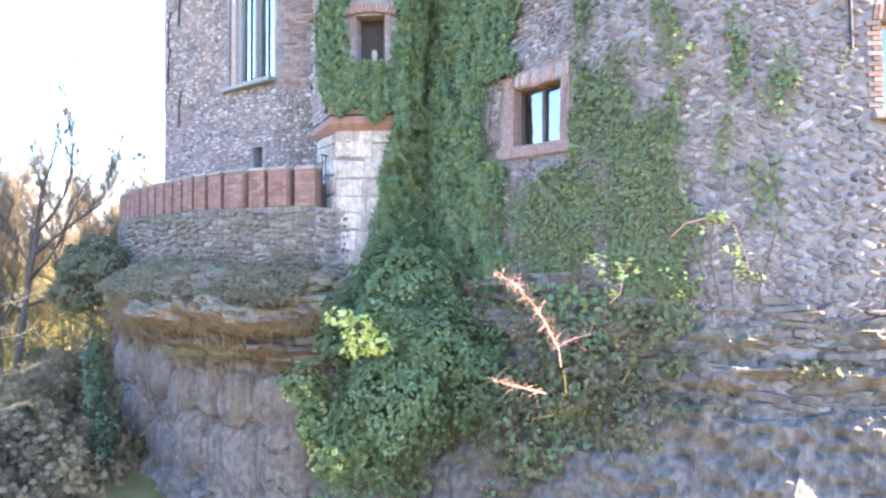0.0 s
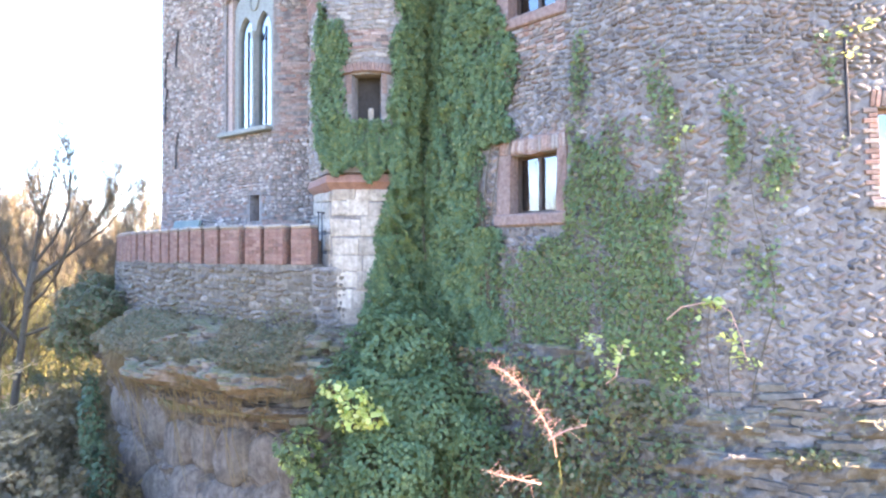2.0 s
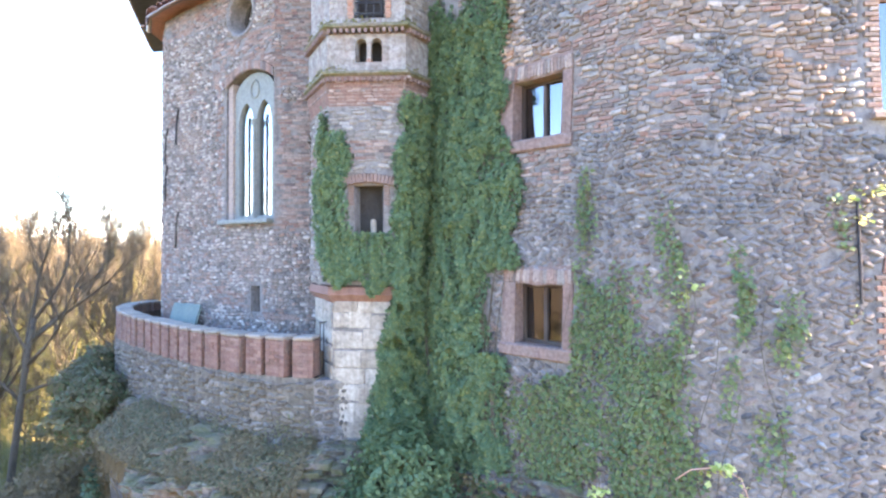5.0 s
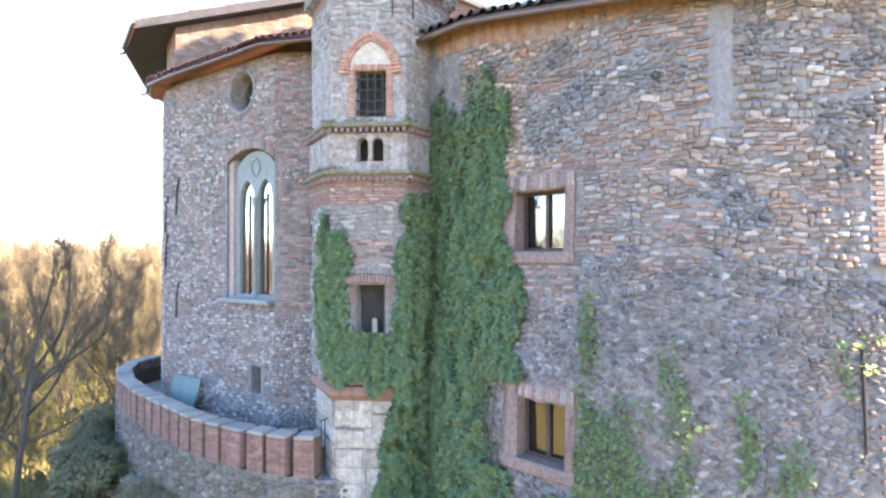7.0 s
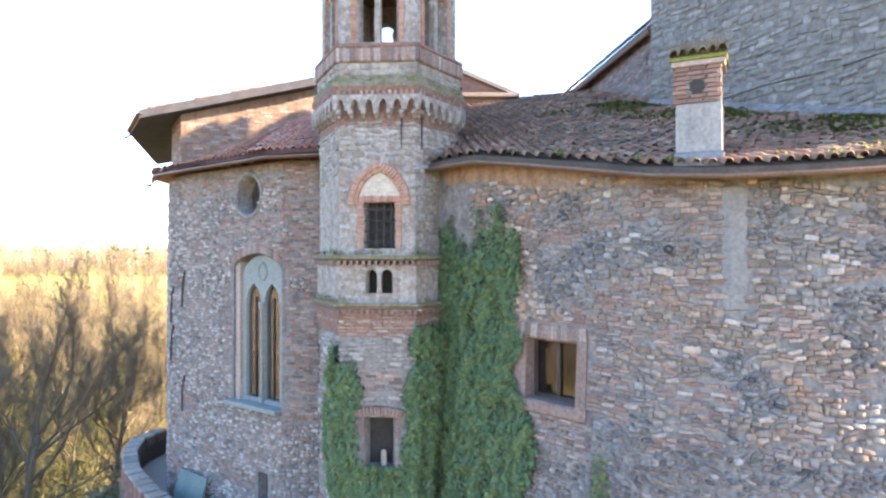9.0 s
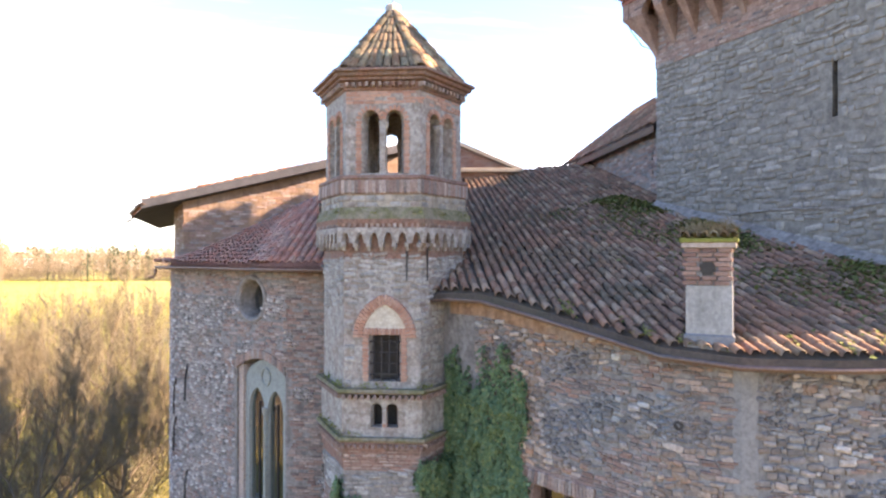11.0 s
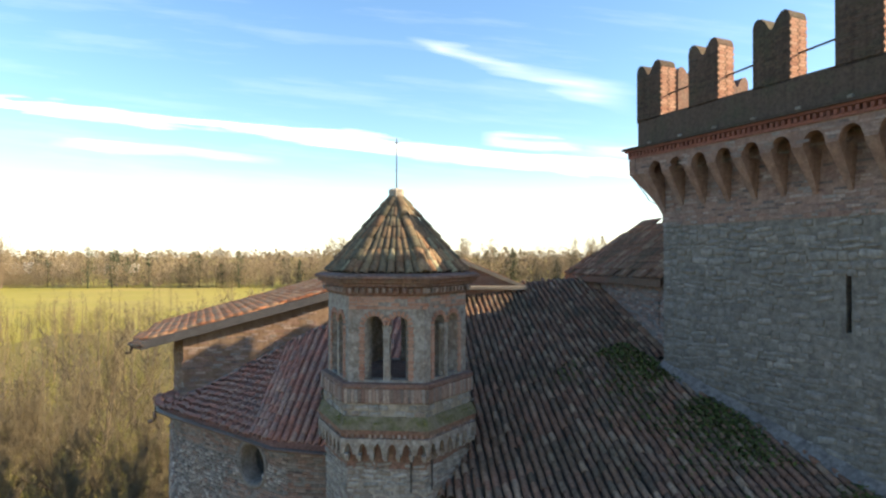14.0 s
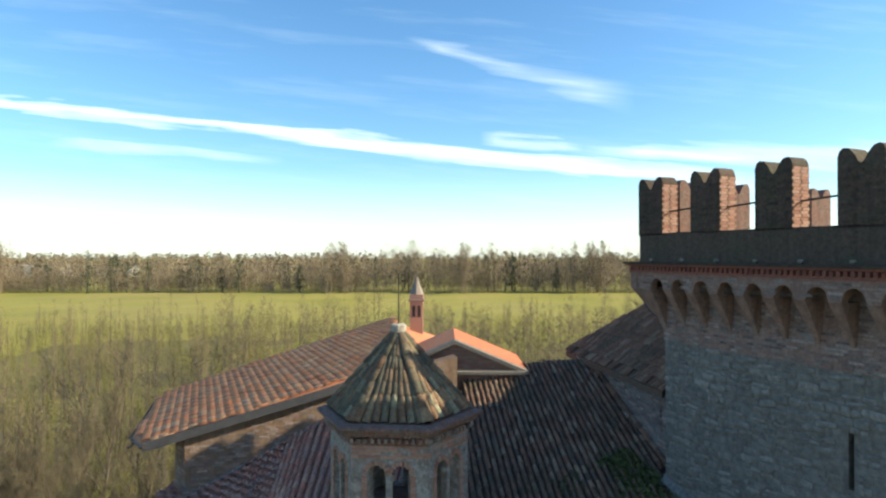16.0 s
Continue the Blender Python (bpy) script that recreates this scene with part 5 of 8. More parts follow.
lay(lant, 0, LW * 2, 19.44, 19.72, tb.put, 0.2, 0.065, proud=0.012, gap=0.012, drop=0.3)
tb.finish()
# stone skin of the shaft
kb_ = Pieces("brick", M_BRICK, turret, "brick", "brick_rest", lambda q: q.y, 60, False)
ts = Pieces("rubble", M_TURRETSTONE, turret, "stone", "stone_rest", lambda q: abs(q.z - 11.0) + 0.3 * q.y, 200)
lay(shaft_path, 0, Q, 11.35, 12.05, ts.put, 0.19, 0.095, clear=[SW], margin=0.12, proud=0.022, drop=0.1, vary=0.7, tilt=0.15, wave=0.12)
lay(shaft_path, 0, Q, 8.45, 10.95, ts.put, 0.19, 0.10, clear=[SW], margin=0.14, proud=0.024, drop=0.1, vary=0.7, tilt=0.15, wave=0.12)
lay(shaft_path, 0, Q, 10.95, 11.35, kb_.put, 0.2, 0.068, clear=[SW], margin=0.12, proud=0.016, drop=0.1, vary=0.3, wave=0.03)
kb_.finish()
lay(shaft_path, 0, Q, 15.3, 16.36, ts.put, 0.19, 0.10, proud=0.02, drop=0.15, vary=0.75, tilt=0.15, wave=0.15, keep=lambda u, z: abs(u - GW.u) > 0.62 - 0.9 * max(0.0, z - 15.2) or z > 15.62)
lay(shaft_path, 1.0, 3.2, 13.75, 15.3, ts.put, 0.19, 0.10, proud=0.018, drop=0.3, vary=0.75, tilt=0.15, wave=0.15, keep=lambda u, z: abs(u - GW.u) > 0.70)
lay(shaft_path, 0, 0.9, 13.75, 15.3, ts.put, 0.17, 0.10, proud=0.018, drop=0.35, vary=0.7, tilt=0.15, keep=lambda u, z: abs(u - GW.u) > 0.70)
lay(Path(hexa(1.68), closed=True), 0, 10.0, 17.33, 17.6, ts.put, 0.22, 0.11, proud=0.012, drop=0.35)
ts.finish()
bb = Pieces("block", M_LIMESTONE, turret, "block", "block_rest", lambda q: -q.z, 60, False)
base_path = Path(hexa(1.475), closed=True)
for k in range(6):
    lay(base_path, base_path.u[k] + 0.01, base_path.u[k + 1] - 0.01, 5.2, 8.05, bb.put, 0.7, 0.36, vary=0.35, gap=0.012, proud=0.03, wave=0.03)
bb.finish()
# A near-black strip on the face stands for the slit's depth.
slit = Geo().box(base_path.face(1.20, 7.35, 0.016), 0.06, 0.03, 0.62).make("slit", M_DARK, turret, "narrow arrow slit drawn as a near-black strip")
kb = Pieces("brick", M_BRICK, turret, "brick", "brick_rest", lambda q: q.y, 100, False)
for j in range(8):
    z = 12.07 + 0.072 * j
    r = 1.60 + 0.11 * (j / 8)
    lay(Path(hexa(r), closed=True), 0, 3.2, z, z + 0.065, kb.put, 0.2, 0.065, vary=0.12, gap=0.012, proud=0.012)
kb.finish()
# little blind arches
Geo().tube([niche_path.at(0.86, z, -0.05) for z in (12.93, 13.0, 13.02, 13.28, 13.32)], [0.06, 0.06, 0.04, 0.04, 0.06], 8).make("colonnette", M_REDBRICK, turret)

# ---- turret roof ----
apex = Vector((TC.x, TC.y, 21.80))
tt = Pieces("tile", M_COPPO_MOSS, turret, "tile", "tile_rest", lambda q: q.y, 300)
hx = hexa(1.54)
for k in range(6):
    a, b = Vector((*hx[k], 20.13)), Vector((*hx[(k + 1) % 6], 20.13))
    for j in range(8):
        f = (j + 0.5) / 8
        foot = a.lerp(b, f)
        way = apex - foot
        ln = way.length
        stop = min(0.93, 1.04 - abs(2 * f - 1))
        s = 0.0
        nrm = (b - a).cross(way).normalized()
        while s < ln * stop:
            up = way.normalized()
            al = up.cross(nrm).normalized()
            m = Matrix((al.to_4d(), up.to_4d(), nrm.to_4d(), (0, 0, 0, 1))).transposed()
            m[3][0] = m[3][1] = m[3][2] = 0
            m.translation = foot + up * (s + RNG.uniform(-0.02, 0.02)) + nrm * 0.02
            tt.put(m @ Matrix.Rotation(RNG.uniform(-0.07, 0.07), 4, "Z"), 0.92 * (1 - 0.30 * s / ln), 1.0, 1.55 * (1 - 0.30 * s / ln))
            s += 0.29
    # hip
    way = apex - a
    up = way.normalized()
    s = 0.0
    out = Vector((a.x - TC.x, a.y - TC.y, 0)).normalized()
    nrm = (out - up * out.dot(up)).normalized()
    al = up.cross(nrm).normalized()
    while s < way.length - 0.2:
        m = Matrix((al.to_4d(), up.to_4d(), nrm.to_4d(), (0, 0, 0, 1))).transposed()
        m[3][0] = m[3][1] = m[3][2] = 0
        m.translation = a + up * s + nrm * 0.05
        tt.put(m, 1.15, 1.0, 1.15)
        s += 0.31
tt.finish()
Geo().loft([[Vector((TC.x + r * math.cos(k * 0.7854), TC.y + r * math.sin(k * 0.7854), z)) for k in range(8)] for r, z in ((0.26, 21.58), (0.21, 21.72), (0.16, 21.78), (0.17, 21.80), (0.175, 21.94), (0.13, 21.97))]).make("cap_stone", M_LIMESTONE, turret, "pale carved cap stone")
cross = Geo().tube([(TC.x, TC.y, 21.92), (TC.x, TC.y, 23.08)], [0.018, 0.010], 6)
cross.tube([(TC.x - 0.07, TC.y, 22.98), (TC.x + 0.07, TC.y, 22.98)], 0.010, 5)
cross.make("cross", M_IRON, turret, "thin iron cross on a rod")

# ---- roof tiles ----
def poly_in(poly, x, y):
    c = False
    for (x0, y0), (x1, y1) in zip(poly, poly[1:] + poly[:1]):
        if (y0 > y) != (y1 > y) and x < (x1 - x0) * (y - y0) / (y1 - y0) + x0:
            c = not c
    return c


def tile_pose(q, up, nrm):
    al = up.cross(nrm).normalized()
    m = Matrix((al.to_4d(), up.to_4d(), nrm.to_4d(), (0, 0, 0, 1))).transposed()
    m[3][0] = m[3][1] = m[3][2] = 0
    m.translation = q
    return m @ Matrix.Rotation(RNG.uniform(-0.04, 0.04), 4, "Z")


wt = Pieces("tile", M_COPPO, wing_roof, "tile", "tile_rest", lambda q: q.y + abs(q.x - 4), 300)
up = Vector((-0.08, 1.0, 0.33 - 0.008)).normalized()
nrm = Vector((-0.104, -0.33, 1)).normalized()
c = 0
while c * 0.18 < 11.0:
    x0 = -0.4 + c * 0.18
    y = 8.2
    started = False
    while y < 23.1:
        x = x0 - 0.08 * (y - 10)
        if not started:
            if poly_in(roof_outline, x, y + 0.0):
                started = True
            else:
                y += 0.03
                continue
        if poly_in(roof_outline, x, y) and y < 22.72 and ((x - 5.3) * 0.911 + (y - 16.4) * 0.412 < 0.1 if y < 16.7 else x < 5.6 - 0.12 * (y - 17)):
            wt.put(tile_pose(Vector((x + RNG.uniform(-0.012, 0.012), y, roof_z(x, y) + 0.03 + RNG.uniform(-0.008, 0.012))), up, nrm), 0.80 * RNG.uniform(0.94, 1.06), 1.0, 1.05)
        y += 0.29
    c += 1
wt.finish()

vt = Pieces("tile", M_COPPO, wing_roof, "tile", "tile_rest", lambda q: 0, 60)
for a, b in (((5.62, 16.3), (4.95, 21.6)), ((4.95, 21.6), (4.6, 23.0))):
    a, b = Vector((*a, roof_z(*a) + 0.10)), Vector((*b, roof_z(*b) + 0.10))
    for k in range(int((b - a).length / 0.33)):
        vt.put(tile_pose(a + (b - a).normalized() * 0.33 * k, (b - a).normalized(), nrm), 1.2, 1.0, 1.3)
vt.finish()
slope = Geo()
for s0, s1 in ((0.0, 2.8), (2.8, 5.6), (5.6, 8.3)):
    q = [(K0.x + KD.x * s + KN.x * o, K0.y + KD.y * s + KN.y * o) for s, o in ((s0, 0.30), (s1, 0.30), (s1, 0.02), (s0, 0.02))]
    slope.add([Vector((x, y, roof_z(x, y) + dz)) for (x, y), dz in zip(q, (0.07, 0.07, 0.24, 0.24))], [(0, 1, 2, 3)])
tagged(slope.make("trim_keep_fillet", M_MORTAR), "sloping mortar fillet between wing roof and keep", "trim", kind="structure")

at = Pieces("tile", M_COPPO_APSE, apse_roof, "tile", "tile_rest", lambda q: q.y, 300)
for i in range(1, len(APSE_EAVE) - 1):
    e0, e1 = Vector((*APSE_EAVE[i], 16.14)), Vector((*APSE_EAVE[i + 1], 16.14))
    t0, t1 = Vector((*APSE_TOP[i], APSE_TOPZ[i] + 0.02)), Vector((*APSE_TOP[i + 1], APSE_TOPZ[i + 1] + 0.02))
    n = max(1, round((e1 - e0).length / 0.2))
    for j in range(n):
        f = (j + 0.5) / n
        a, b = e0.lerp(e1, f), t0.lerp(t1, f)
        way = b - a
        nrm_ = (e1 - e0).cross(way).normalized()
        wide = lambda s: ((e1 - e0).length * (1 - s) + (t1 - t0).length * s) / n
        s = RNG.uniform(-0.14, 0.0) if i < 6 else 0.0
        while s < way.length - 0.1:
            if wide(s / way.length) > 0.10 or j % 2:
                at.put(tile_pose(a + way.normalized() * s + nrm_ * (0.03 + RNG.uniform(-0.008, 0.01)), way.normalized(), nrm_), 0.8 * min(1.1, wide(s / way.length) / 0.18) if wide(s / way.length) > 0.1 else 0.9, 1.0, 0.5 if i < 6 else 0.95)
            s += 0.31
at.finish()
nt_ = Pieces("tile", M_COPPO_RED, nave_roof, "tile", "tile_rest", lambda q: q.y, 300)
E0, E2 = Vector(NR[0]), Vector(NR[2])
along = (E2 - E0).normalized()
flat = [(x, y) for x, y, z in NR]
upn = Vector((0.929, 0.369, 0.253)).normalized()
nn = upn.cross(along).normalized()
nn = nn if nn.z > 0 else -nn
for c in range(-2, 76):
    base = E0 + along * (c * 0.187)
    s = -0.6
    while s < 12.5:
        q = base + upn * s
        if poly_in(flat, q.x, q.y):
            nt_.put(tile_pose(q + nn * (0.04 + RNG.uniform(0, 0.02)), upn, nn), 0.88, 0.85, 1.0)
        s += 0.27
nt_.finish()

# ---- chimney ----
chim = thing("chimney", "plastered chimney with a pierced brick head and mossy cap", "chimney")
CM = Matrix.Translation((3.66, 9.50, 0)) @ Matrix.Rotation(radians(-27), 4, "Z") @ Matrix.Diagonal((0.87, 0.87, 1.0, 1.0))
cz = lambda x, y, z: CM @ Matrix.Translation((x, y, z))
Geo().box(cz(0, 0, 15.47), 0.72, 0.66, 0.96, 0.02).make("plaster_shaft", M_RENDER, chim, "grey-white plastered shaft")
Geo().box(cz(0, 0, 15.11), 0.78, 0.72, 0.24, 0.02).make("flashing", M_SHEET, chim)
cbk = Pieces("brick", M_PARBRICK, chim, "brick", "brick_rest", lambda q: q.y, 200, False)
Geo().box(cz(0, 0, 16.22), 0.70, 0.64, 0.56).make("head_core", M_MORTAR, chim)
for j in range(8):
    for x in (-0.27, -0.02, 0.23):
        if j in (2, 3, 4) and x == -0.02:
            continue
        cbk.put(cz(x + (0.03 if j % 2 else -0.03), -0.325, 15.98 + 0.068 * j), 0.22, 0.056, 0.03)
    for y in (-0.18, 0.06, 0.28):
        cbk.put(cz(-0.355, y, 15.98 + 0.068 * j) @ Matrix.Rotation(radians(-90), 4, "Z"), 0.2, 0.056, 0.03)
cbk.finish()
# Near-black boxes stand for the shade inside the vent.
Geo().box(cz(-0.02, -0.33, 16.2), 0.16, 0.03, 0.22).make("vent", M_DARK, chim, "cross-shaped smoke vent drawn in near-black boxes")
Geo().box(cz(-0.02, -0.332, 16.2), 0.24, 0.03, 0.12).make("vent", M_DARK, chim)
Geo().box(cz(0, 0, 16.53), 0.84, 0.78, 0.08, 0.01).make("cornice", M_BRICK, chim)
Geo().box(cz(0, 0, 16.60), 0.90, 0.84, 0.06, 0.01).make("cap", M_MOSS, chim, "mossy cap slab")

ct = Pieces("tile", M_COPPO_MOSS, chim, "tile", "tile_rest", lambda q: 0, 40)
for k in range(6):
    for side in (0, 180):
        ct.put(cz(0, 0, 16.62) @ Matrix.Rotation(radians(side), 4, "Z") @ Matrix.Translation((-0.37 + 0.15 * k, -0.46, 0.01)) @ Matrix.Rotation(0.16, 4, "X"), 0.80, 1.05, 0.9)
ct.finish()

# ---- keep details ----
AP, AZ = 0.69, 22.60          # spacing and springing of the little arches
kpath = Path([K0 - KD * 0.62, K0 + KD * (KLEN + 0.62)])
wall_panel(kpath, 0, kpath.u[-1], AZ, 23.05, [Hole(0.62 + 0.31 + AP * k, 0.225, AZ, AZ + 0.02, 0.26, "round") for k in range(12)], 0.20, front=0.58).make("machicolation", M_KEEPBRICK, keep, "brick arches of the machicolation")
side_path = Path([K0 - KN * 6.5 - KD * 0.0, K0 + KN * 0.6])
wall_panel(side_path, 0, side_path.u[-1], AZ, 23.05, [Hole(6.5 - 0.31 - AP * k, 0.225, AZ, AZ + 0.02, 0.26, "round") for k in range(1, 9)], 0.20, front=0.58).make("machicolation", M_KEEPBRICK, keep)
# Underside coloured near-black for the shade behind the arches.
Geo().add([KEEP.at(u, 23.02, o) for u in (0, 8.4) for o in (0.0, 0.56)], [(0, 1, 3, 2)]).make("machicolation_floor", M_DARK, keep)


def corbel(path, u, parent):
    """A stepped, tapering corbel under an arch pier."""
    g = Geo()
    f = path.face(u, 0, 0)
    rings = []
    for z, w, o in ((21.72, 0.08, 0.025), (21.90, 0.13, 0.13), (22.12, 0.17, 0.27), (22.36, 0.21, 0.42), (22.52, 0.235, 0.53), (22.60, 0.24, 0.575)):
        rings.append([f @ Vector((x, y, z)) for x, y in ((-w / 2, 0.0), (w / 2, 0.0), (w / 2, -o), (-w / 2, -o))])
    g.loft(rings)
    return g.make("corbel", M_KEEPBRICK, parent)


for k in range(12):
    corbel(KEEP, 0.31 + AP * (k + 0.5), keep)
for k in range(8):
    corbel(side_path, 6.5 - 0.31 - AP * (k + 0.5), keep)
corner = Geo().loft([[Vector((K0.x + KD.x * a + KN.x * b, K0.y + KD.y * a + KN.y * b, z)) for a, b in ((-o, -0.09), (-o, o), (0.085, o), (0.085, -0.09))] for z, o in ((21.55, 0.02), (21.85, 0.13), (22.10, 0.27), (22.36, 0.43), (22.52, 0.535), (22.60, 0.575))])
corner.make("corbel", M_KEEPBRICK, keep, "large corner corbel")
for path, n, s0 in ((kpath, 74, 0.0), (side_path, 54, 0.0)):
    dp = Pieces("brick", M_KEEPRED, keep, "dentil", "dentil_rest", lambda q: q.y, 80, False)
    for k in range(n):
        dp.put(path.face(s0 + 0.13 * (k + 0.5), 23.13, 0.58), 0.075, 0.11, 0.07)
    dp.finish()
for z, o, t, mat in ((23.02, 0.62, 0.07, M_KEEPRED), (23.19, 0.68, 0.05, M_KEEPRED), (23.24, 0.74, 0.06, M_DARKBRICK)):
    Geo().loft([[KEEP.at(u, zz, oo) for u in KEEP.u[:-1]] for zz, oo in ((z, o - 0.5), (z, o), (z + t, o), (z + t, o - 0.5))], caps=False).make("string_course", mat, keep)
Geo().add([KEEP.at(u, 23.5, 0.1) for u in KEEP.u[:-1]], [(0, 1, 2, 3)]).make("roof_terrace", M_STONETOP, keep)
MPROF = [(-0.43, -0.06), (0.43, -0.06), (0.43, 1.26), (0.39, 1.37), (0.32, 1.42), (0.22, 1.40), (0.12, 1.28), (0.05, 1.15), (0.0, 1.10), (-0.05, 1.15), (-0.12, 1.28), (-0.22, 1.40), (-0.32, 1.42), (-0.39, 1.37), (-0.43, 1.26)]
# Merlon fronts are coloured dark for shade, the sunward ends redder for sun.
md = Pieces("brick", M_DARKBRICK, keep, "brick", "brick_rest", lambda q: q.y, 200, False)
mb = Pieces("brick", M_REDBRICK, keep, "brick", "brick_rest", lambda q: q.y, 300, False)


def merlon(path, u, detail):
    """A swallow-tail merlon standing on the parapet."""
    f = path.face(u, 24.03, 0.44)
    g = Geo()
    n = len(MPROF)
    g.add([f @ Vector((x, y, z)) for y in (0.0, 0.48) for x, z in MPROF], [tuple(range(n)), tuple(range(2 * n - 1, n - 1, -1))] + [(i, i + n, (i + 1) % n + n, (i + 1) % n) for i in range(n)])
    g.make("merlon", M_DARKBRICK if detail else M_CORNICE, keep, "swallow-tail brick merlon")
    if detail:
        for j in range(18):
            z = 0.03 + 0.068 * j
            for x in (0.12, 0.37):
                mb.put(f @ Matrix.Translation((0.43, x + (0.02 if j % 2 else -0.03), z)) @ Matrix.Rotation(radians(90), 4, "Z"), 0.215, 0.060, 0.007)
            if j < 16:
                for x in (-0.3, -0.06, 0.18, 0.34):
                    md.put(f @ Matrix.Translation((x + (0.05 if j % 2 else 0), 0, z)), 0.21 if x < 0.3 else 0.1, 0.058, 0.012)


for k in range(6):
    merlon(Path([KC[0], KC[1]]), -0.05 + 1.75 * k, True)
for k in range(4):
    merlon(Path([KC[1], KC[2]]), 0.5 + 1.73 * k, False)
    merlon(Path([KC[2], KC[3]]), 0.3 + 1.73 * k, False)
    merlon(Path([KC[3], KC[0]]), 0.4 + 1.73 * k, False)
mb.finish()
md.finish()
for k in range(4):
    a, b = KEEP.at(0.3 + 1.75 * k, 24.55, 0.2), KEEP.at(1.35 + 1.75 * k, 24.62, 0.2)
    Geo().tube([a, b], 0.022, 6).make("tie_rod", M_IRON, keep)
for k in range(7):
    m = Path([KC[0], KC[1]]).face(0.15 + 1.0 * k, 23.36, 0.60)
    lamp = thing("floodlight", "small grey floodlight on the keep's string course", "floodlight", group="floodlights on the keep")
    Geo().box(m @ Matrix.Rotation(0.5, 4, "X"), 0.10, 0.05, 0.06, 0.01).make("housing", M_STONETOP, lamp)
    Geo().box(m @ Matrix.Translation((0, 0.03, -0.03)), 0.03, 0.03, 0.08).make("bracket", M_IRON, lamp)
ks = Pieces("rubble", M_KEEP, keep, "stone", "stone_rest", lambda q: abs(q.z - 19) + q.y * 0.3, 300)
lay(KEEP, 0, 8.4, 15.2, 21.3, ks.put, 0.27, 0.15, vary=0.85, gap=0.002, proud=0.026, clear=[KS], margin=0.0, drop=0.16, tilt=0.16, wave=0.3)
ks.finish()
Geo().loft([[KEEP.at(u, 17.30 + 0.03 * math.sin(u * 2.3), o) for u in np.linspace(2.3, 8.3, 12)] for o in (0.0, 0.05)] + [[KEEP.at(u, 17.34 + 0.03 * math.sin(u * 2.3), o) for u in np.linspace(2.3, 8.3, 12)] for o in (0.04, 0.0)], closed=False).make("old_flashing", M_MORTAR, keep, "pale mortar line of an older roof")
kbr = Pieces("brick", M_BRICK, keep, "brick", "brick_rest", lambda q: q.y, 100, False)
lay(KEEP, 0, 8.4, 21.28, 22.9, kbr.put, 0.22, 0.07, vary=0.35, gap=0.012, proud=0.012, drop=0.35, off=0.02)
kbr.finish()
kab = Pieces("brick", M_BRICK, keep, "brick", "brick_rest", lambda q: q.y, 100, False)
lay(kpath, 0, kpath.u[-1], AZ + 0.01, 23.0, kab.put, 0.22, 0.066, vary=0.3, gap=0.012, proud=0.008, drop=0.3, off=0.58, margin=0.0, clear=[Hole(0.62 + 0.31 + AP * k, 0.225, AZ, AZ + 0.02, 0.26, "round") for k in range(12)])
kab.finish()
cable = Geo().tube([Vector((4.55, 16.9, 22.95)), Vector((4.75, 16.85, 22.4)), Vector((5.0, 16.7, 21.95)), Vector((5.25, 16.45, 21.75))], 0.014, 5).make("cable", M_IRON, keep, "slack black cable at the corner")

# ---- small hipped roof beside the keep ----
hip_g = Geo()
HP = [(4.3, 24.4, 19.72), (5.3, 16.75, 19.85), (6.9, 17.4, 21.3), (6.6, 22.6, 21.5), (6.6, 26.5, 19.72), (9.0, 24.0, 21.0)]
hip_g.add(HP + [(x, y, z - 0.18) for x, y, z in HP], [(0, 1, 2, 3), (0, 3, 4), (3, 2, 5, 4), (6, 7, 1, 0), (6, 9, 8, 7), (0, 4, 10, 6)])
hip = tagged(hip_g.make("roof_hip", M_COPPO), "dark hipped tile roof against the keep", "roof", kind="structure")
ht = Pieces("tile", M_COPPO, hip, "tile", "tile_rest", lambda q: q.y, 200)
ea, eb = Vector(HP[0]), Vector(HP[1])
al_ = (eb - ea).normalized()
pn = (eb - ea).cross(Vector(HP[3]) - ea).normalized()
pn = pn if pn.z > 0 else -pn
u_ = pn.cross(al_).normalized()
u_ = u_ if u_.z > 0 else -u_
for cc in range(40):
    s = 0.0
    while s < 3.2:
        q = ea + al_ * (0.1 + cc * 0.205) + u_ * s
        if poly_in([(x, y) for x, y, z in HP[:4]], q.x, q.y):
            ht.put(tile_pose(q + pn * 0.03, u_, pn), 0.88, 1.0, 1.0)
        s += 0.32
ht.finish()
HW = Path([(4.75, 23.6), (5.55, 17.0)])
hw = wall_panel(HW, 0, HW.u[-1], 17.0, 19.85, [Hole(HW.u[-1] - 0.42, 0.07, 18.6, 19.5)], 0.4).make("wall_hip", M_MORTAR)
tagged(hw, "brownish brick wall below the hipped roof", "wall", kind="structure")
hwb = Pieces("brick", M_BRICK, hw, "brick", "brick_rest", lambda q: q.y, 100, False)
lay(HW, 0, HW.u[-1], 17.6, 19.8, hwb.put, 0.25, 0.075, vary=0.15, gap=0.014, proud=0.012, drop=0.3)
hwb.finish()

# ---- bell turret on the far ridge ----
bell = thing("bell_turret", "slim red brick bell turret with a pale conical spire", "bell turret")
BX, BY = -1.75, 30.4
Geo().box(Matrix.Translation((BX, BY, 20.4)), 0.62, 0.62, 1.7, 0.01).make("shaft", M_REDBRICK, bell)
Geo().box(Matrix.Translation((BX, BY, 21.28)), 0.78, 0.78, 0.12, 0.02).make("cornice", M_BRICK, bell)
Geo().box(Matrix.Translation((BX, BY, 21.45)), 0.66, 0.66, 0.24, 0.02).make("attic", M_REDBRICK, bell)
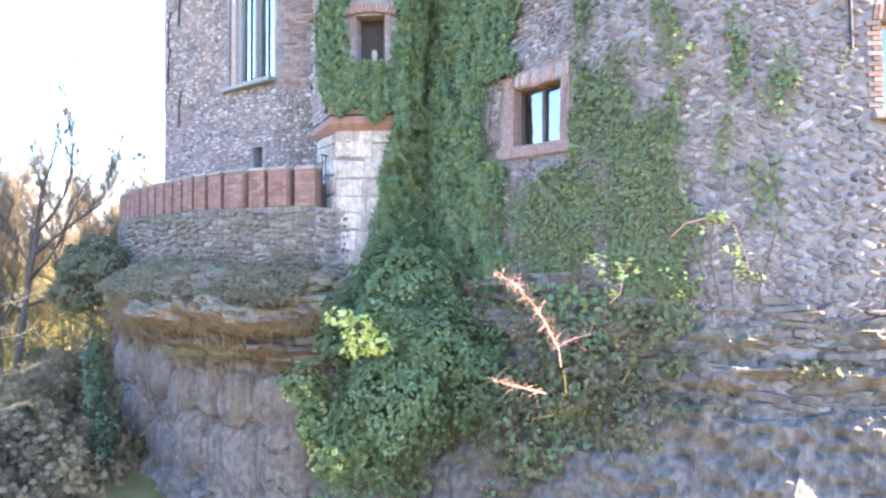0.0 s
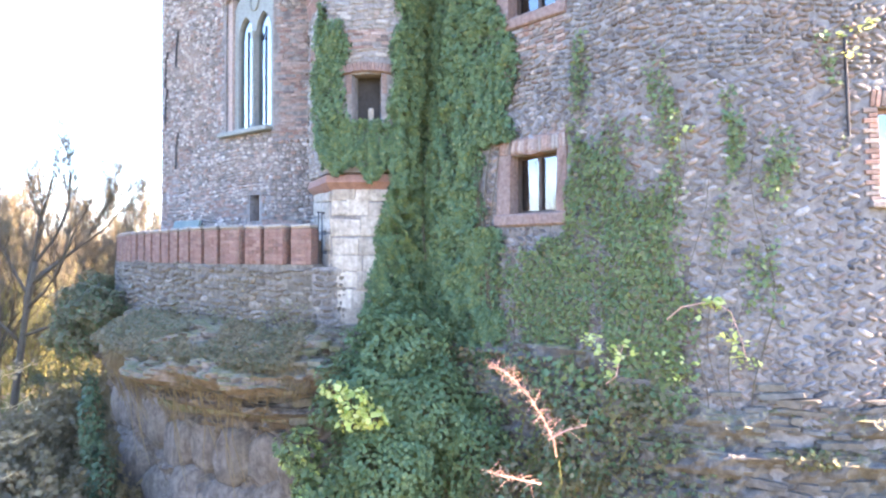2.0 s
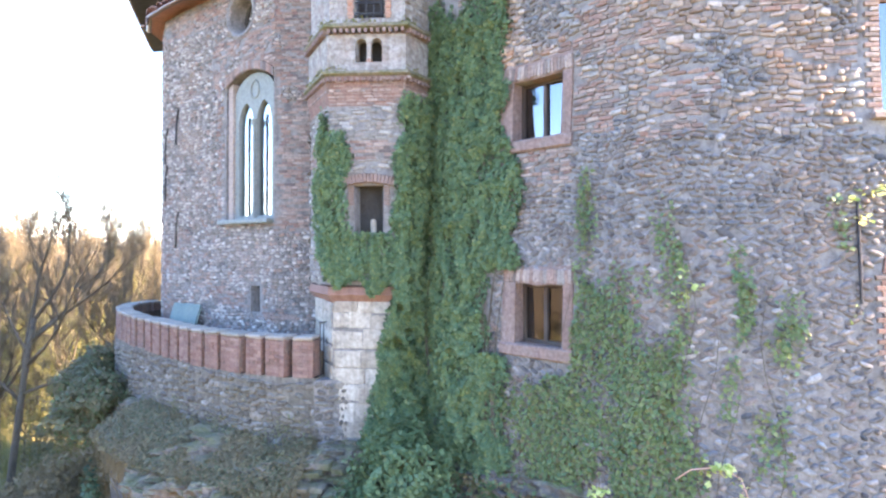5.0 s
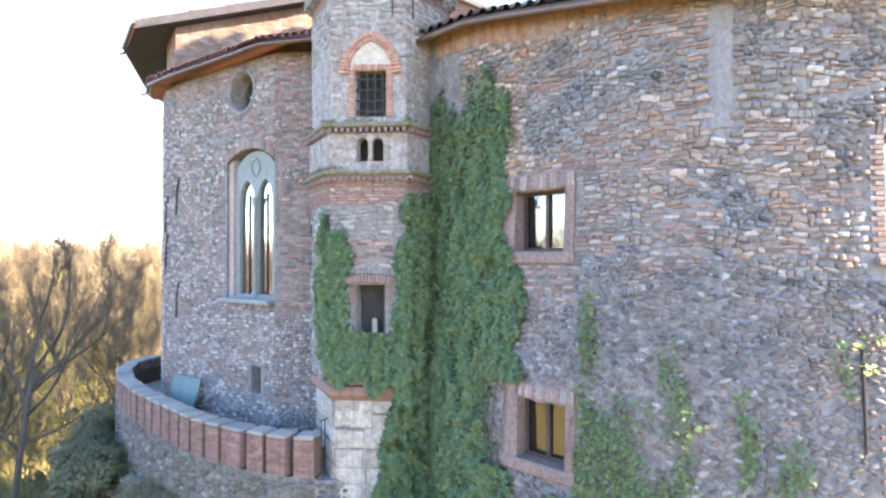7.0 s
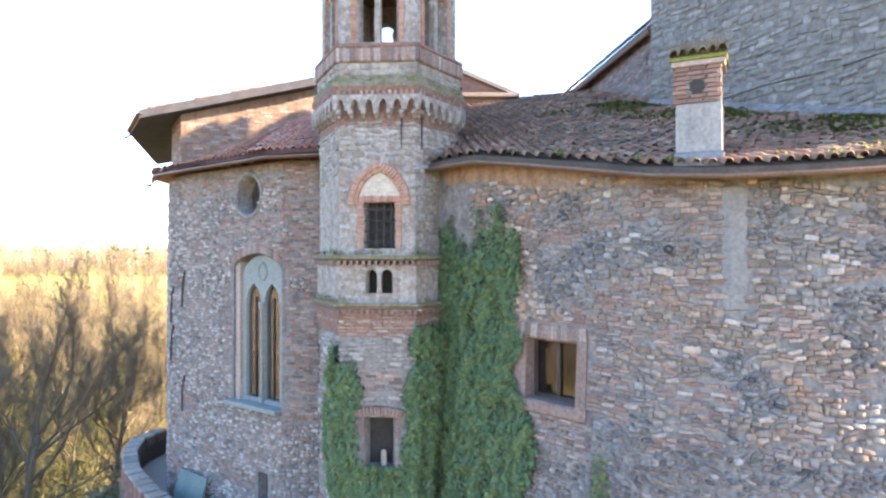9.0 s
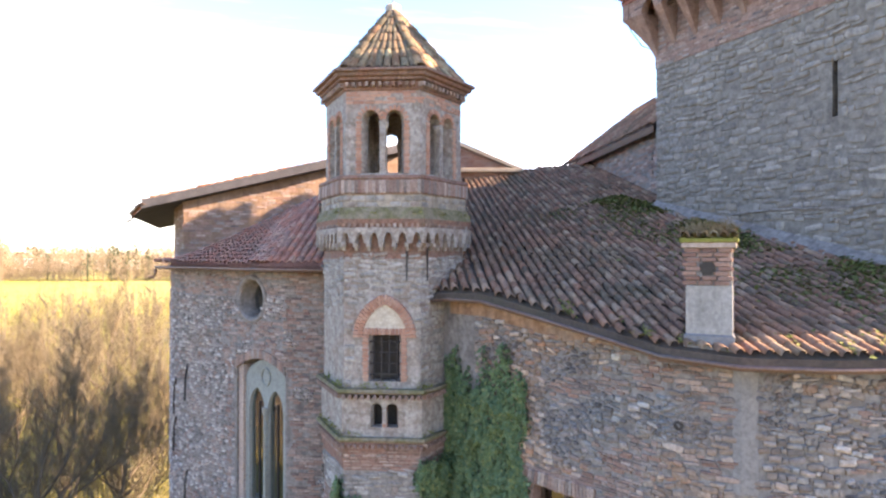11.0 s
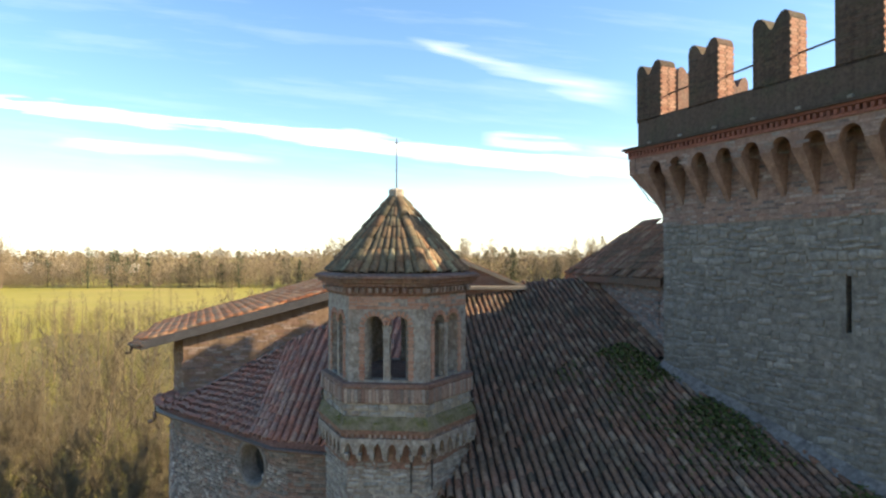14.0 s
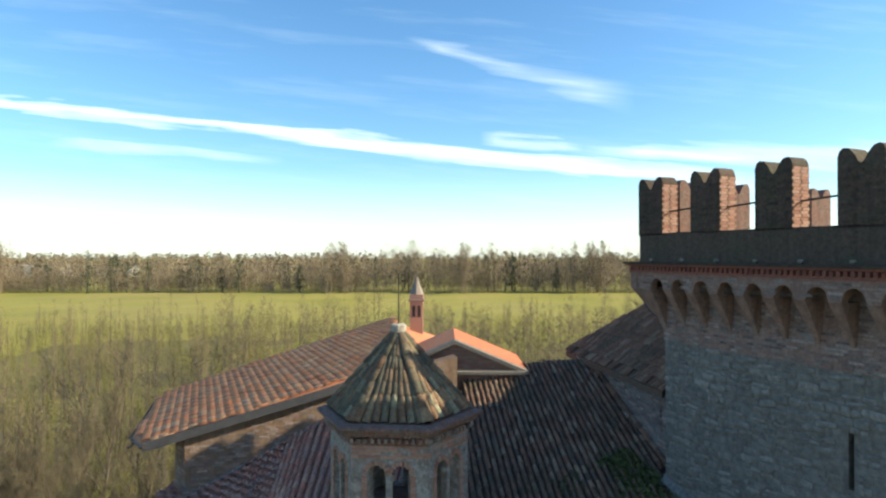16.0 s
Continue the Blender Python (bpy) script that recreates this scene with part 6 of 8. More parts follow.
Geo().loft([[Vector((BX + r * math.cos(k * 0.7854), BY + r * math.sin(k * 0.7854), z)) for k in range(8)] for r, z in ((0.36, 21.56), (0.2, 21.9), (0.03, 22.45))]).make("spire", M_STONETOP, bell)
# Near-black boxes stand for the dark of the bell openings.
for dx in (-0.13, 0.13):
    Geo().box(Matrix.Translation((BX + dx, BY - 0.305, 20.75)), 0.15, 0.03, 0.55).make("opening", M_DARK, bell)

# ---- parapet merlons of the terrace ----
TU = TERR.u[-1]
par = thing("parapet", "red brick terrace parapet of narrow merlons with stone copings", "parapet")
pb_ = Pieces("brick", M_PARBRICK, par, "brick", "brick_rest", lambda q: q.y, 300, False)
u = TU - 0.05
k = 0
while u > 0.6:
    w = 0.45 * (1.0 + 0.10 * math.sin(k * 2.3)) + (0.16 if k == 3 else 0.0)
    c = u - w / 2
    m = TERR.face(c, 6.88, -0.20)
    mer = Geo().box(m, w, 0.42, 0.76, 0.015).make("merlon", M_CORNICE, par)
    Geo().box(TERR.face(c, 7.30, -0.20) @ Matrix.Rotation(RNG.uniform(-0.05, 0.05), 4, "Y"), w - 0.01, 0.47, 0.085, 0.03).make("coping", M_STONETOP, mer)
    if k < 22:
        for j in range(10):
            for x in ((-0.25, 0.25) if j % 2 else (-0.38, 0.0, 0.38)):
                if RNG.random() > 0.12:
                    pb_.put(m @ Matrix.Translation((x * w, -0.21, -0.34 + 0.073 * j)), w * ((0.47 if j % 2 else (0.48 if x == 0.0 else 0.22))), 0.064, 0.014)
    u -= w + 0.13
    k += 1
pb_.finish()
# Added dark sheet stands for the shade seen between the merlons.
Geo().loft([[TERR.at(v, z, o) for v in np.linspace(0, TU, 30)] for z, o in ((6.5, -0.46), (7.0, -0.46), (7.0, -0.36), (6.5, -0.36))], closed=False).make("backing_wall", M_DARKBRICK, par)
board = tagged(Geo().box(Matrix.Translation((-7.22, 17.2, 7.08)) @ Matrix.Rotation(radians(-38), 4, "Z") @ Matrix.Rotation(radians(-18), 4, "X"), 1.35, 0.06, 1.20, 0.01).make("leaning_board", M_BOARD), "grey-green painted board leaning on the terrace", "board")
pipe = tagged(Geo().tube([WING.at(7.72, 9.75, 0.06), WING.at(7.72, 8.35, 0.06)], 0.022, 6).make("iron_pipe", M_IRON), "thin rusty iron pipe fixed to the wing wall", "pipe")
anch = tagged(Geo().tube([APSE.at(6.33, 12.2, 0.05), APSE.at(6.38, 12.9, 0.05), APSE.at(6.50, 13.25, 0.05)], 0.03, 6).make("wall_anchor", M_IRON), "long iron wall anchor on the apse", "anchor")
copy_thing(anch, Matrix.Translation((0, 0, -3.0)))
edge = APSE.at(5.62, 12.0) - APSE.at(6.33, 12.0)
for dz in (-0.5, -1.6):
    copy_thing(anch, Matrix.Translation((edge.x, edge.y, dz)))
railing = thing("railing", "small grey iron railing between parapet and turret", "railing")
for k in range(5):
    Geo().tube([(-2.55 + 0.05 * k, 13.0 + 0.12 * k, 6.5), (-2.55 + 0.05 * k, 13.0 + 0.12 * k, 7.6)], 0.012, 5).make("bar", M_IRON, railing)
Geo().tube([(-2.57, 12.95, 7.6), (-2.33, 13.52, 7.6)], 0.015, 5).make("rail", M_IRON, railing)

# ---- stone skins of the walls ----
wb_ = Pieces("rubble", M_BRICK, wing, "brick", "brick_rest", lambda q: abs(q.x - 3), 200, False)
ws = Pieces("stone", M_COBBLE, wing, "stone", "stone_rest", lambda q: abs(q.z - 7) + abs(q.x - 4.2), 300)


def brick_zone(u, z):
    """Where the wing wall was patched in brick."""
    n = wob(u, z, 3.1, 0.9)
    if z > 14.9:
        return False
    if 4.2 < u < 5.5 and z > 13.1 and n > -0.2:
        return True
    if 3.6 < u < 4.5 and 11.0 < z < 13.2 and n > -0.1:
        return True
    if 2.2 < u < 3.7 and 10.2 < z < 11.0:
        return True
    return wob(u * 0.9, z * 2.0, 9.0, 0.9) > 0.26 and z > 10.7


def squared_zone(u, z):
    """Where the wing wall is of squared rubble, not of cobbles."""
    return z > 10.9 + 0.5 * wob(u, z, 6.0, 0.9) and wob(u * 0.9, z * 0.9, 7.7, 0.9) > -0.12


under = lambda u, z: z < max(14.9, roof_z(*WING.at(u, z).xy) - 0.5)
wr = Pieces("rubble", M_RUBBLE, wing, "stone", "rubble_rest", lambda q: abs(q.z - 13) + abs(q.x - 4.2), 200)
in_cement = lambda u, z: z > 12.75 and abs(u - 6.0) < 0.20
lay(WING, 0.9, 9.6, 9.4, 15.9, ws.put, 0.125, 0.085, vary=0.65, gap=-0.004, tilt=0.55, proud=0.042, drop=0.03, wave=0.3, clear=WING_HOLES, margin=0.2, keep=lambda u, z: not brick_zone(u, z) and not squared_zone(u, z) and under(u, z) and not in_cement(u, z))
lay(WING, 0.9, 9.6, 9.4, 15.9, wr.put, 0.14, 0.09, vary=0.75, gap=-0.002, tilt=0.3, proud=0.042, drop=0.03, clear=WING_HOLES, margin=0.2, wave=0.3, keep=lambda u, z: not brick_zone(u, z) and squared_zone(u, z) and under(u, z) and not in_cement(u, z))
wr.finish()
lay(WING, 2.0, 9.6, 4.3, 9.4, ws.put, 0.16, 0.084, vary=0.6, gap=-0.004, tilt=0.42, rows_tilt=True, proud=0.034, drop=0.06, wave=0.26, clear=WING_HOLES, margin=0.2)
lay(WING, 0.9, 9.6, 9.4, 14.95, wb_.put, 0.19, 0.066, vary=0.6, gap=0.002, tilt=0.08, proud=0.028, clear=WING_HOLES, margin=0.2, drop=0.14, wave=0.14, keep=lambda u, z: brick_zone(u, z) and not in_cement(u, z) and z < roof_z(*WING.at(u, z).xy) - 0.15)
slab(WING, 5.83, 6.17, 12.9, 14.72, -0.02, 0.035, n=3, worn=0.02, rough=0.06).make("cement_patch", M_CEMENT, wing, "grey cement strip")
# Near-black disc in place of the hole's unlit depth.
Geo().tube([WING.at(5.09, 13.8, 0.03), WING.at(5.09, 13.8, 0.048)], [0.075, 0.07], 9).make("putlog_hole", M_DARK, wing, "putlog hole drawn as a near-black disc")
ws.finish()
wb_.finish()

as_ = Pieces("stone", M_APSE, apse, "stone", "stone_rest", lambda q: abs(q.z - 9) + q.y * 0.3, 300)
ab_ = Pieces("brick", M_BRICK, apse, "brick", "brick_rest", lambda q: abs(q.z - 12) + q.y * 0.5, 300, False)


def apse_brick(u, z):
    if u > 10.75 and z > 9.6:
        return wob(u, z, 5.0, 1.3) > -0.45
    if 8.2 < u < 11 and 13.5 < z < 14.7:
        return wob(u, z, 2.0, 1.2) > -0.2
    if z > 15.3:
        return True
    if 5.3 < u < 6.6 and 7.0 < z < 9.0:
        return wob(u, z, 1.0, 1.5) > -0.1
    return wob(u * 0.7, z * 1.8, 4.0, 0.9) > 0.38 or (8.42 < u < 8.66 and 9.8 < z < 13.6)


lay(APSE, 3.0, 13.0, 6.4, 15.95, as_.put, 0.125, 0.085, vary=0.5, gap=-0.002, tilt=0.4, proud=0.042, wave=0.14, clear=APSE_HOLES, margin=0.06, keep=lambda u, z: not apse_brick(u, z))
lay(APSE, 3.0, 13.0, 6.4, 15.95, ab_.put, 0.20, 0.066, vary=0.4, gap=0.010, proud=0.018, clear=APSE_HOLES, margin=0.06, drop=0.18, wave=0.08, keep=apse_brick)
u = 8.7
while u < 10.82:
    ab_.put(APSE.face(u, H_GOTH.top(u) + 0.12, 0.0), 0.06, 0.23, 0.04)
    u += 0.072
as_.finish()
ab_.finish()
rs_ = Pieces("stone", M_TERRACE, retain, "stone", "stone_rest", lambda q: q.y, 300)
lay(TERR, 1.5, TU, 4.7, 6.48, rs_.put, 0.2, 0.12, vary=0.7, gap=0.004, tilt=0.3, proud=0.06, wave=0.15, drop=0.08)
lay(TEND, 0, TEND.u[-1], 4.3, 6.45, rs_.put, 0.2, 0.12, vary=0.7, gap=0.004, tilt=0.3, proud=0.06)
rs_.finish()
np_ = Pieces("brick", M_BRICK, nave, "brick", "brick_rest", lambda q: q.y, 200, False)
lay(NAVE, NAVE.u[1] + 0.05, NAVE.u[3], 16.1, 19.1, np_.put, 0.26, 0.075, vary=0.25, gap=0.014, proud=0.010, drop=0.45, keep=lambda u, z: z < 17.85 + max(0.0, u - NAVE.u[2]) * 0.264 - 0.12)
np_.finish()

# blocks broken out along the rock's beds
rb = Pieces("rubble", M_MOSSROCK, rock, "boulder", "boulder_rest", lambda q: q.y, 200, False)
for z0, z1, o, w, h, pr in ((4.62, 4.92, 0.75, 0.42, 0.13, 0.22), (4.25, 4.62, 1.12, 0.5, 0.17, 0.26), (3.98, 4.25, 0.95, 0.45, 0.13, 0.25), (3.3, 3.9, 0.45, 0.5, 0.2, 0.22)):
    lay(ROCKP, ROCKP.u[-1] * 0.53, ROCKP.u[-1] * 0.86, z0, z1, rb.put, w, h, vary=0.7, gap=-0.05, tilt=0.16, proud=pr, drop=0.35, off=o - 0.16, wave=0.25)
rb.finish()
big = Pieces("stone", M_ROCK, rock, "boulder", "boulder_rest", lambda q: q.y, 60)
lay(ROCKP, ROCKP.u[-1] * 0.42, ROCKP.u[-1] * 0.9, 0.0, 3.5, big.put, 1.25, 1.5, vary=0.6, gap=-0.35, tilt=0.2, proud=0.34, drop=0.12, off=-0.06, wave=0.4)
big.finish()
fb = Pieces("rubble", M_ROCKGREY, rock2, "boulder", "boulder_rest", lambda q: q.y, 200, False)
lay(FOOT, 0.3, FOOT.u[-1], 1.2, 4.95, fb.put, 0.42, 0.085, vary=0.85, gap=-0.03, tilt=0.16, proud=0.07, drop=0.5, off=0.02, wave=0.35)
fb.finish()

# ---- ivy and creepers ----
def on_wall(path, u0, u1, z0, z1, count, dens, bulge, seed, depth=(0.35, 1.0)):
    """Random places on a wall where dens(u, z) allows, with how the leaves' surface, bulging by bulge(u, z), faces there."""
    r = random.Random(seed)
    pts, nrm = [], []
    for _ in range(count):
        u, z = r.uniform(u0, u1), r.uniform(z0, z1)
        if r.random() < dens(u, z):
            i = path.seg(u)
            n, d = path.n[i], path.d[i]
            b = bulge(u, z)
            gu, gz = (bulge(u + 0.05, z) - b) / 0.05, (bulge(u, z + 0.05) - b) / 0.05
            pts.append(path.at(u, z, b * r.uniform(*depth)))
            nrm.append((n.x - d.x * gu, n.y - d.y * gu, 0.15 - gz))
    return pts, nrm


def clamp01(v):
    return max(0.0, min(1.0, v))


def ivy_wall(u, z):
    edge = 2.42 + 0.34 * wob(u, z, 0.3, 1.1) + 0.16 * wob(u, z, 5.3, 3.3) + (0.22 if 8.7 < z < 11.2 else 0.0) - (0.55 if z < 8.75 and z > 7.2 else 0.0) - max(0.0, z - 12.0) * 0.10
    top = 14.5 + 0.5 * wob(u, 0, 7.7, 1.8) + 0.7 * wob(u, 0, 2.1, 4.5)
    return clamp01((edge - u) * 5) * clamp01((top - z) * 1.1)


def ivy_shaft(u, z):
    n = 0.3 * wob(u, z, 5.5, 1.4)
    right = clamp01((u - (1.24 + 0.16 * clamp01(z - 10.5)) + n * 0.6) * 7) * clamp01((12.35 + n - z) * 2.5)
    left = clamp01((0.50 + n * 1.2 - u) * 5) * clamp01((11.75 + n * 2 - z) * 2) * clamp01((z - 8.5) * 4)
    low = clamp01((9.62 + n * 1.6 - z) * 3) * clamp01((z - 8.30 + 0.35 * wob(u * 3.0, 0.0, 1.3, 1.3) - 0.25 * clamp01(0.6 - u)) * 7)
    frame_ = 0.0 if abs(u - SW.u - 0.02) < 0.34 + 0.05 * n and 9.46 < z < 10.6 else 1.0
    return max(right, left, low) * frame_


def lumps(u, z, k):
    """Overlapping cushions of growth, each about half a metre wide and longer than wide."""
    a = 1 - abs(wob(u * 2.1, z * 1.25, k, 1.0)) * 2.2
    b = 1 - abs(wob(u * 4.3, z * 2.9, k + 5.0, 1.0)) * 2.2
    return clamp01(0.62 * a + 0.38 * b)


ivy = thing("ivy", "dense evergreen ivy climbing the corner of turret and wing", "ivy", kind="stuff")
ivy_spots = (("wall_leaves", WING, (0.05, 3.0, 3.8, 14.7), 1.0, ivy_wall, lambda u, z: (0.07 + 0.26 * lumps(u, z, 1.0) * (0.55 + 0.3 * clamp01(2.4 - u)) + 0.05 * clamp01(2.2 - u)) * (0.25 + 0.75 * clamp01((u - 0.35) / 0.7))),
             ("turret_leaves", shaft_path, (-0.75, 3.2, 8.05, 12.7), 0.72, lambda u, z: ivy_shaft(u, z) if u > 0 else clamp01((u + 0.62 + 0.4 * wob(u, z, 3.0, 1.4)) * 4) * clamp01((11.9 + 0.4 * wob(u, z, 6.1, 2.0) - z) * 2) * clamp01((z - 8.45) * 5), lambda u, z: 0.06 + 0.17 * lumps(u, z, 2.0) + 0.10 * clamp01(u - 1.2)),
             ("base_leaves", base_path, (0.3, 2.95, 4.2, 8.4), 0.55, lambda u, z: clamp01((u - 0.62 - 0.17 * (z - 5.2) - 0.2 * wob(u, z, 4, 1.3)) * 6), lambda u, z: 0.10 + 0.30 * lumps(u, z, 3.0) + 0.2 * clamp01((7 - z) / 2)))
# The innermost layer is coloured dark to stand for shade inside the growth.
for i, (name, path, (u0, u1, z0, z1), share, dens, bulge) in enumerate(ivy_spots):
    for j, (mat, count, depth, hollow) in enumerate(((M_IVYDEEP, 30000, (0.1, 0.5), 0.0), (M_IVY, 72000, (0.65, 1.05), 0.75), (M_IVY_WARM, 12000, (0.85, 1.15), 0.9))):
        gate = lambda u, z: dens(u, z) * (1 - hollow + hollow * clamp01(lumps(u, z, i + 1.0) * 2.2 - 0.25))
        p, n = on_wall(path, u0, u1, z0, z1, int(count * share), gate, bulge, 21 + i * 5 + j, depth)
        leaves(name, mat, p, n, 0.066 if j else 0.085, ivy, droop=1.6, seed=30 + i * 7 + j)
stems = Geo()
for k in range(16):
    u = 0.3 + 0.13 * k
    stems.tube([WING.at(u + 0.12 * math.sin(z * 1.3 + k), z, 0.06) for z in np.linspace(4.0, 9.0 + (k * 7 % 5), 12)], np.linspace(0.03, 0.008, 12), 4)
tagged(stems.make("ivy_stem", M_BARK, ivy), kind="stuff")

creeper = thing("creeper", "thin creeper straggling over the cobbled wing wall", "creeper", kind="stuff")


def creep(u, z):
    n = wob(u * 1.0, z * 0.7, 11.0, 1.25) + 0.5 * wob(u * 2.2, z * 1.6, 3.0, 1.4)
    if u < 3.85 + 0.12 * wob(u, z, 2.2, 3.0) and z > 6.9 + 0.5 * wob(u * 1.5, 0.0, 4.2, 1.6):
        return 0.0
    body = clamp01((5.75 - u) * 2) * clamp01((u - 2.85) * 3) * clamp01((9.3 - 0.4 * abs(u - 4.0) - z) * 0.8)
    low = clamp01((6.8 - z) * 1.2) * clamp01((5.9 - u) * 1.5) * clamp01((u - 2.0) * 3)
    strip = sum(clamp01(1.3 - abs(u - c - 0.12 * math.sin(z * 1.7)) / w) * clamp01((t - z) * 1.5) * clamp01((z - b) * 2) for c, w, b, t in ((4.1, 0.20, 5, 10.6), (5.35, 0.16, 5, 10.0), (6.75, 0.22, 5.3, 8.6), (7.55, 0.10, 8.0, 9.9), (6.2, 0.12, 6.5, 9.4)))
    return clamp01(body * clamp01(0.85 + n * 1.5) + low * clamp01(0.7 + n) + strip * clamp01(0.5 + n))


for i, (mat, count) in enumerate(((M_IVY_WARM, 30000), (M_IVY, 11000), (M_SHRUB, 9000))):
    p, n = on_wall(WING, 1.9, 7.8, 4.3, 10.7, count, creep, lambda u, z: 0.10 + 0.05 * wob(u, z, 3, 2.0), 71 + i)
    leaves("creeper_leaves", mat, p, n, 0.068, creeper, seed=75 + i)
cs = Geo()
for k in range(16):
    u = 2.6 + 0.27 * k
    top = 6.0 + (k * 5 % 7) * 0.55
    cs.tube([WING.at(u + 0.15 * math.sin(z * 1.9 + k), z, 0.055) for z in np.linspace(4.4, top, 10)], np.linspace(0.010, 0.004, 10), 4)
tagged(cs.make("creeper_stem", M_BARK, creeper), kind="stuff")


def blob(centre, radii, count, seed, shell=0.75, flat=0.0):
    r = random.Random(seed)
    pts, nrm = [], []
    while len(pts) < count:
        d = Vector((r.gauss(0, 1), r.gauss(0, 1), r.gauss(0, 1))).normalized()
        k = 0.82 + 0.42 * wob(d.x * 1.6 + seed, d.y * 1.6, d.z * 1.6, 1.3)
        q = k * r.uniform(shell, 1.0)
        pts.append((centre[0] + d.x * radii[0] * q, centre[1] + d.y * radii[1] * q, centre[2] + d.z * radii[2] * q))
        nrm.append((d.x, d.y, d.z + 0.4))
    return pts, nrm


def shrub(name, label, category, clumps, mat, leaf, seed, extra=None):
    """A shrub of leaf clumps with stems inside."""
    t = thing(name, label, category)
    p, n = [], []
    for i, (c, rr, cnt) in enumerate(clumps):
        a, b = blob(c, rr, cnt, seed + i)
        p += a
        n += b
    leaves("foliage", mat, p, n, leaf, t, seed=seed)
    if extra:
        m2, share = extra
        q = [p[i] for i in range(0, len(p), share)]
        leaves("pale_foliage", m2, q, [n[i] for i in range(0, len(p), share)], leaf, t, seed=seed + 9)
    g = Geo()
    r = random.Random(seed)
    for c, rr, cnt in clumps:
        base = Vector((c[0], c[1] + rr[1] * 0.7, c[2] - rr[2] * 0.9))
        for _ in range(7):
            tip = Vector(c) + Vector((r.uniform(-0.7, 0.7) * rr[0], r.uniform(-0.7, 0.4) * rr[1], r.uniform(0, 0.8) * rr[2]))
            mid = base.lerp(tip, 0.5) + Vector((r.uniform(-0.1, 0.1), 0, r.uniform(-0.05, 0.1)))
            g.tube([base, mid, tip], [0.02, 0.013, 0.005], 4)
    tagged(g.make("stem", M_BARK, t), kind="stuff")
    return t


shrub("shrub", "large dark-green evergreen shrub at the foot of the turret", "shrub",
      [((-0.75, 11.5, 5.0), (1.15, 0.75, 1.1), 6500), ((-1.25, 11.1, 4.1), (1.05, 0.8, 0.95), 6500), ((-0.25, 11.1, 3.9), (1.0, 0.8, 1.1), 6000), ((-0.9, 10.9, 3.0), (1.3, 0.8, 1.2), 6500), ((0.75, 11.2, 3.2), (0.8, 0.6, 1.4), 3800), ((-1.6, 11.2, 2.2), (1.0, 0.7, 1.0), 3400)], M_IVY, 0.072, 300, (M_IVY_WARM, 2))
shrub("shrub", "yellow-green laurel sprays catching the light", "shrub", [((-1.42, 10.25, 4.25), (0.40, 0.28, 0.32), 120), ((-1.12, 10.25, 4.0), (0.30, 0.24, 0.24), 70), ((-1.75, 10.4, 4.45), (0.26, 0.2, 0.2), 40), ((-1.5, 10.3, 3.9), (0.3, 0.2, 0.2), 30)], M_BUSH, 0.12, 320)
shrub("shrub", "light-green shrub hanging beside the rock", "shrub", [((-2.55, 11.25, 3.1), (0.5, 0.4, 0.55), 420), ((-2.25, 11.15, 2.45), (0.5, 0.4, 0.5), 420), ((-1.95, 11.0, 1.9), (0.5, 0.4, 0.5), 300)], M_IVY_WARM, 0.12, 330, (M_BUSH, 6))
shrub("shrub", "grey-green bush overhanging the end of the terrace rock", "shrub", [((-10.2, 17.8, 5.2), (1.1, 1.0, 0.95), 3200), ((-9.5, 17.1, 5.2), (1.0, 0.9, 0.75), 2400), ((-10.9, 18.8, 4.7), (1.0, 1.0, 0.95), 2000), ((-10.1, 17.2, 4.4), (1.0, 0.9, 0.7), 1700), ((-11.0, 19.6, 5.5), (0.8, 1.0, 0.8), 1800), ((-11.4, 20.8, 5.3), (0.7, 0.9, 0.9), 1400)], M_SHRUB, 0.085, 340, (M_IVY, 3))
shrub("shrub", "dull winter scrub on the layered rock", "shrub", [((2.3, 9.75, 3.6), (0.9, 0.5, 0.9), 1100), ((3.1, 9.35, 3.0), (1.0, 0.5, 0.9), 1000), ((4.0, 9.0, 3.2), (0.8, 0.35, 0.5), 500), ((1.4, 10.2, 2.6), (1.0, 0.6, 1.2), 1000), ((3.3, 9.25, 4.4), (0.6, 0.25, 0.45), 400)], M_SHRUB, 0.085, 350, (M_IVY, 4))
shrub("shrub", "small grey-leaved shrub on the layered rock", "shrub", [((3.5, 9.1, 3.9), (0.45, 0.25, 0.3), 260), ((5.4, 8.55, 3.9), (0.8, 0.2, 0.2), 320)], M_SHRUB, 0.075, 360, (M_IVY_WARM, 3))
shrub("shrub", "dark ivy bush below the terrace rock", "shrub", [((-8.6, 15.2, 2.6), (0.35, 0.35, 1.6), 900), ((-8.2, 15.0, 1.2), (0.4, 0.4, 1.2), 600)], M_IVYDEEP, 0.10, 370)


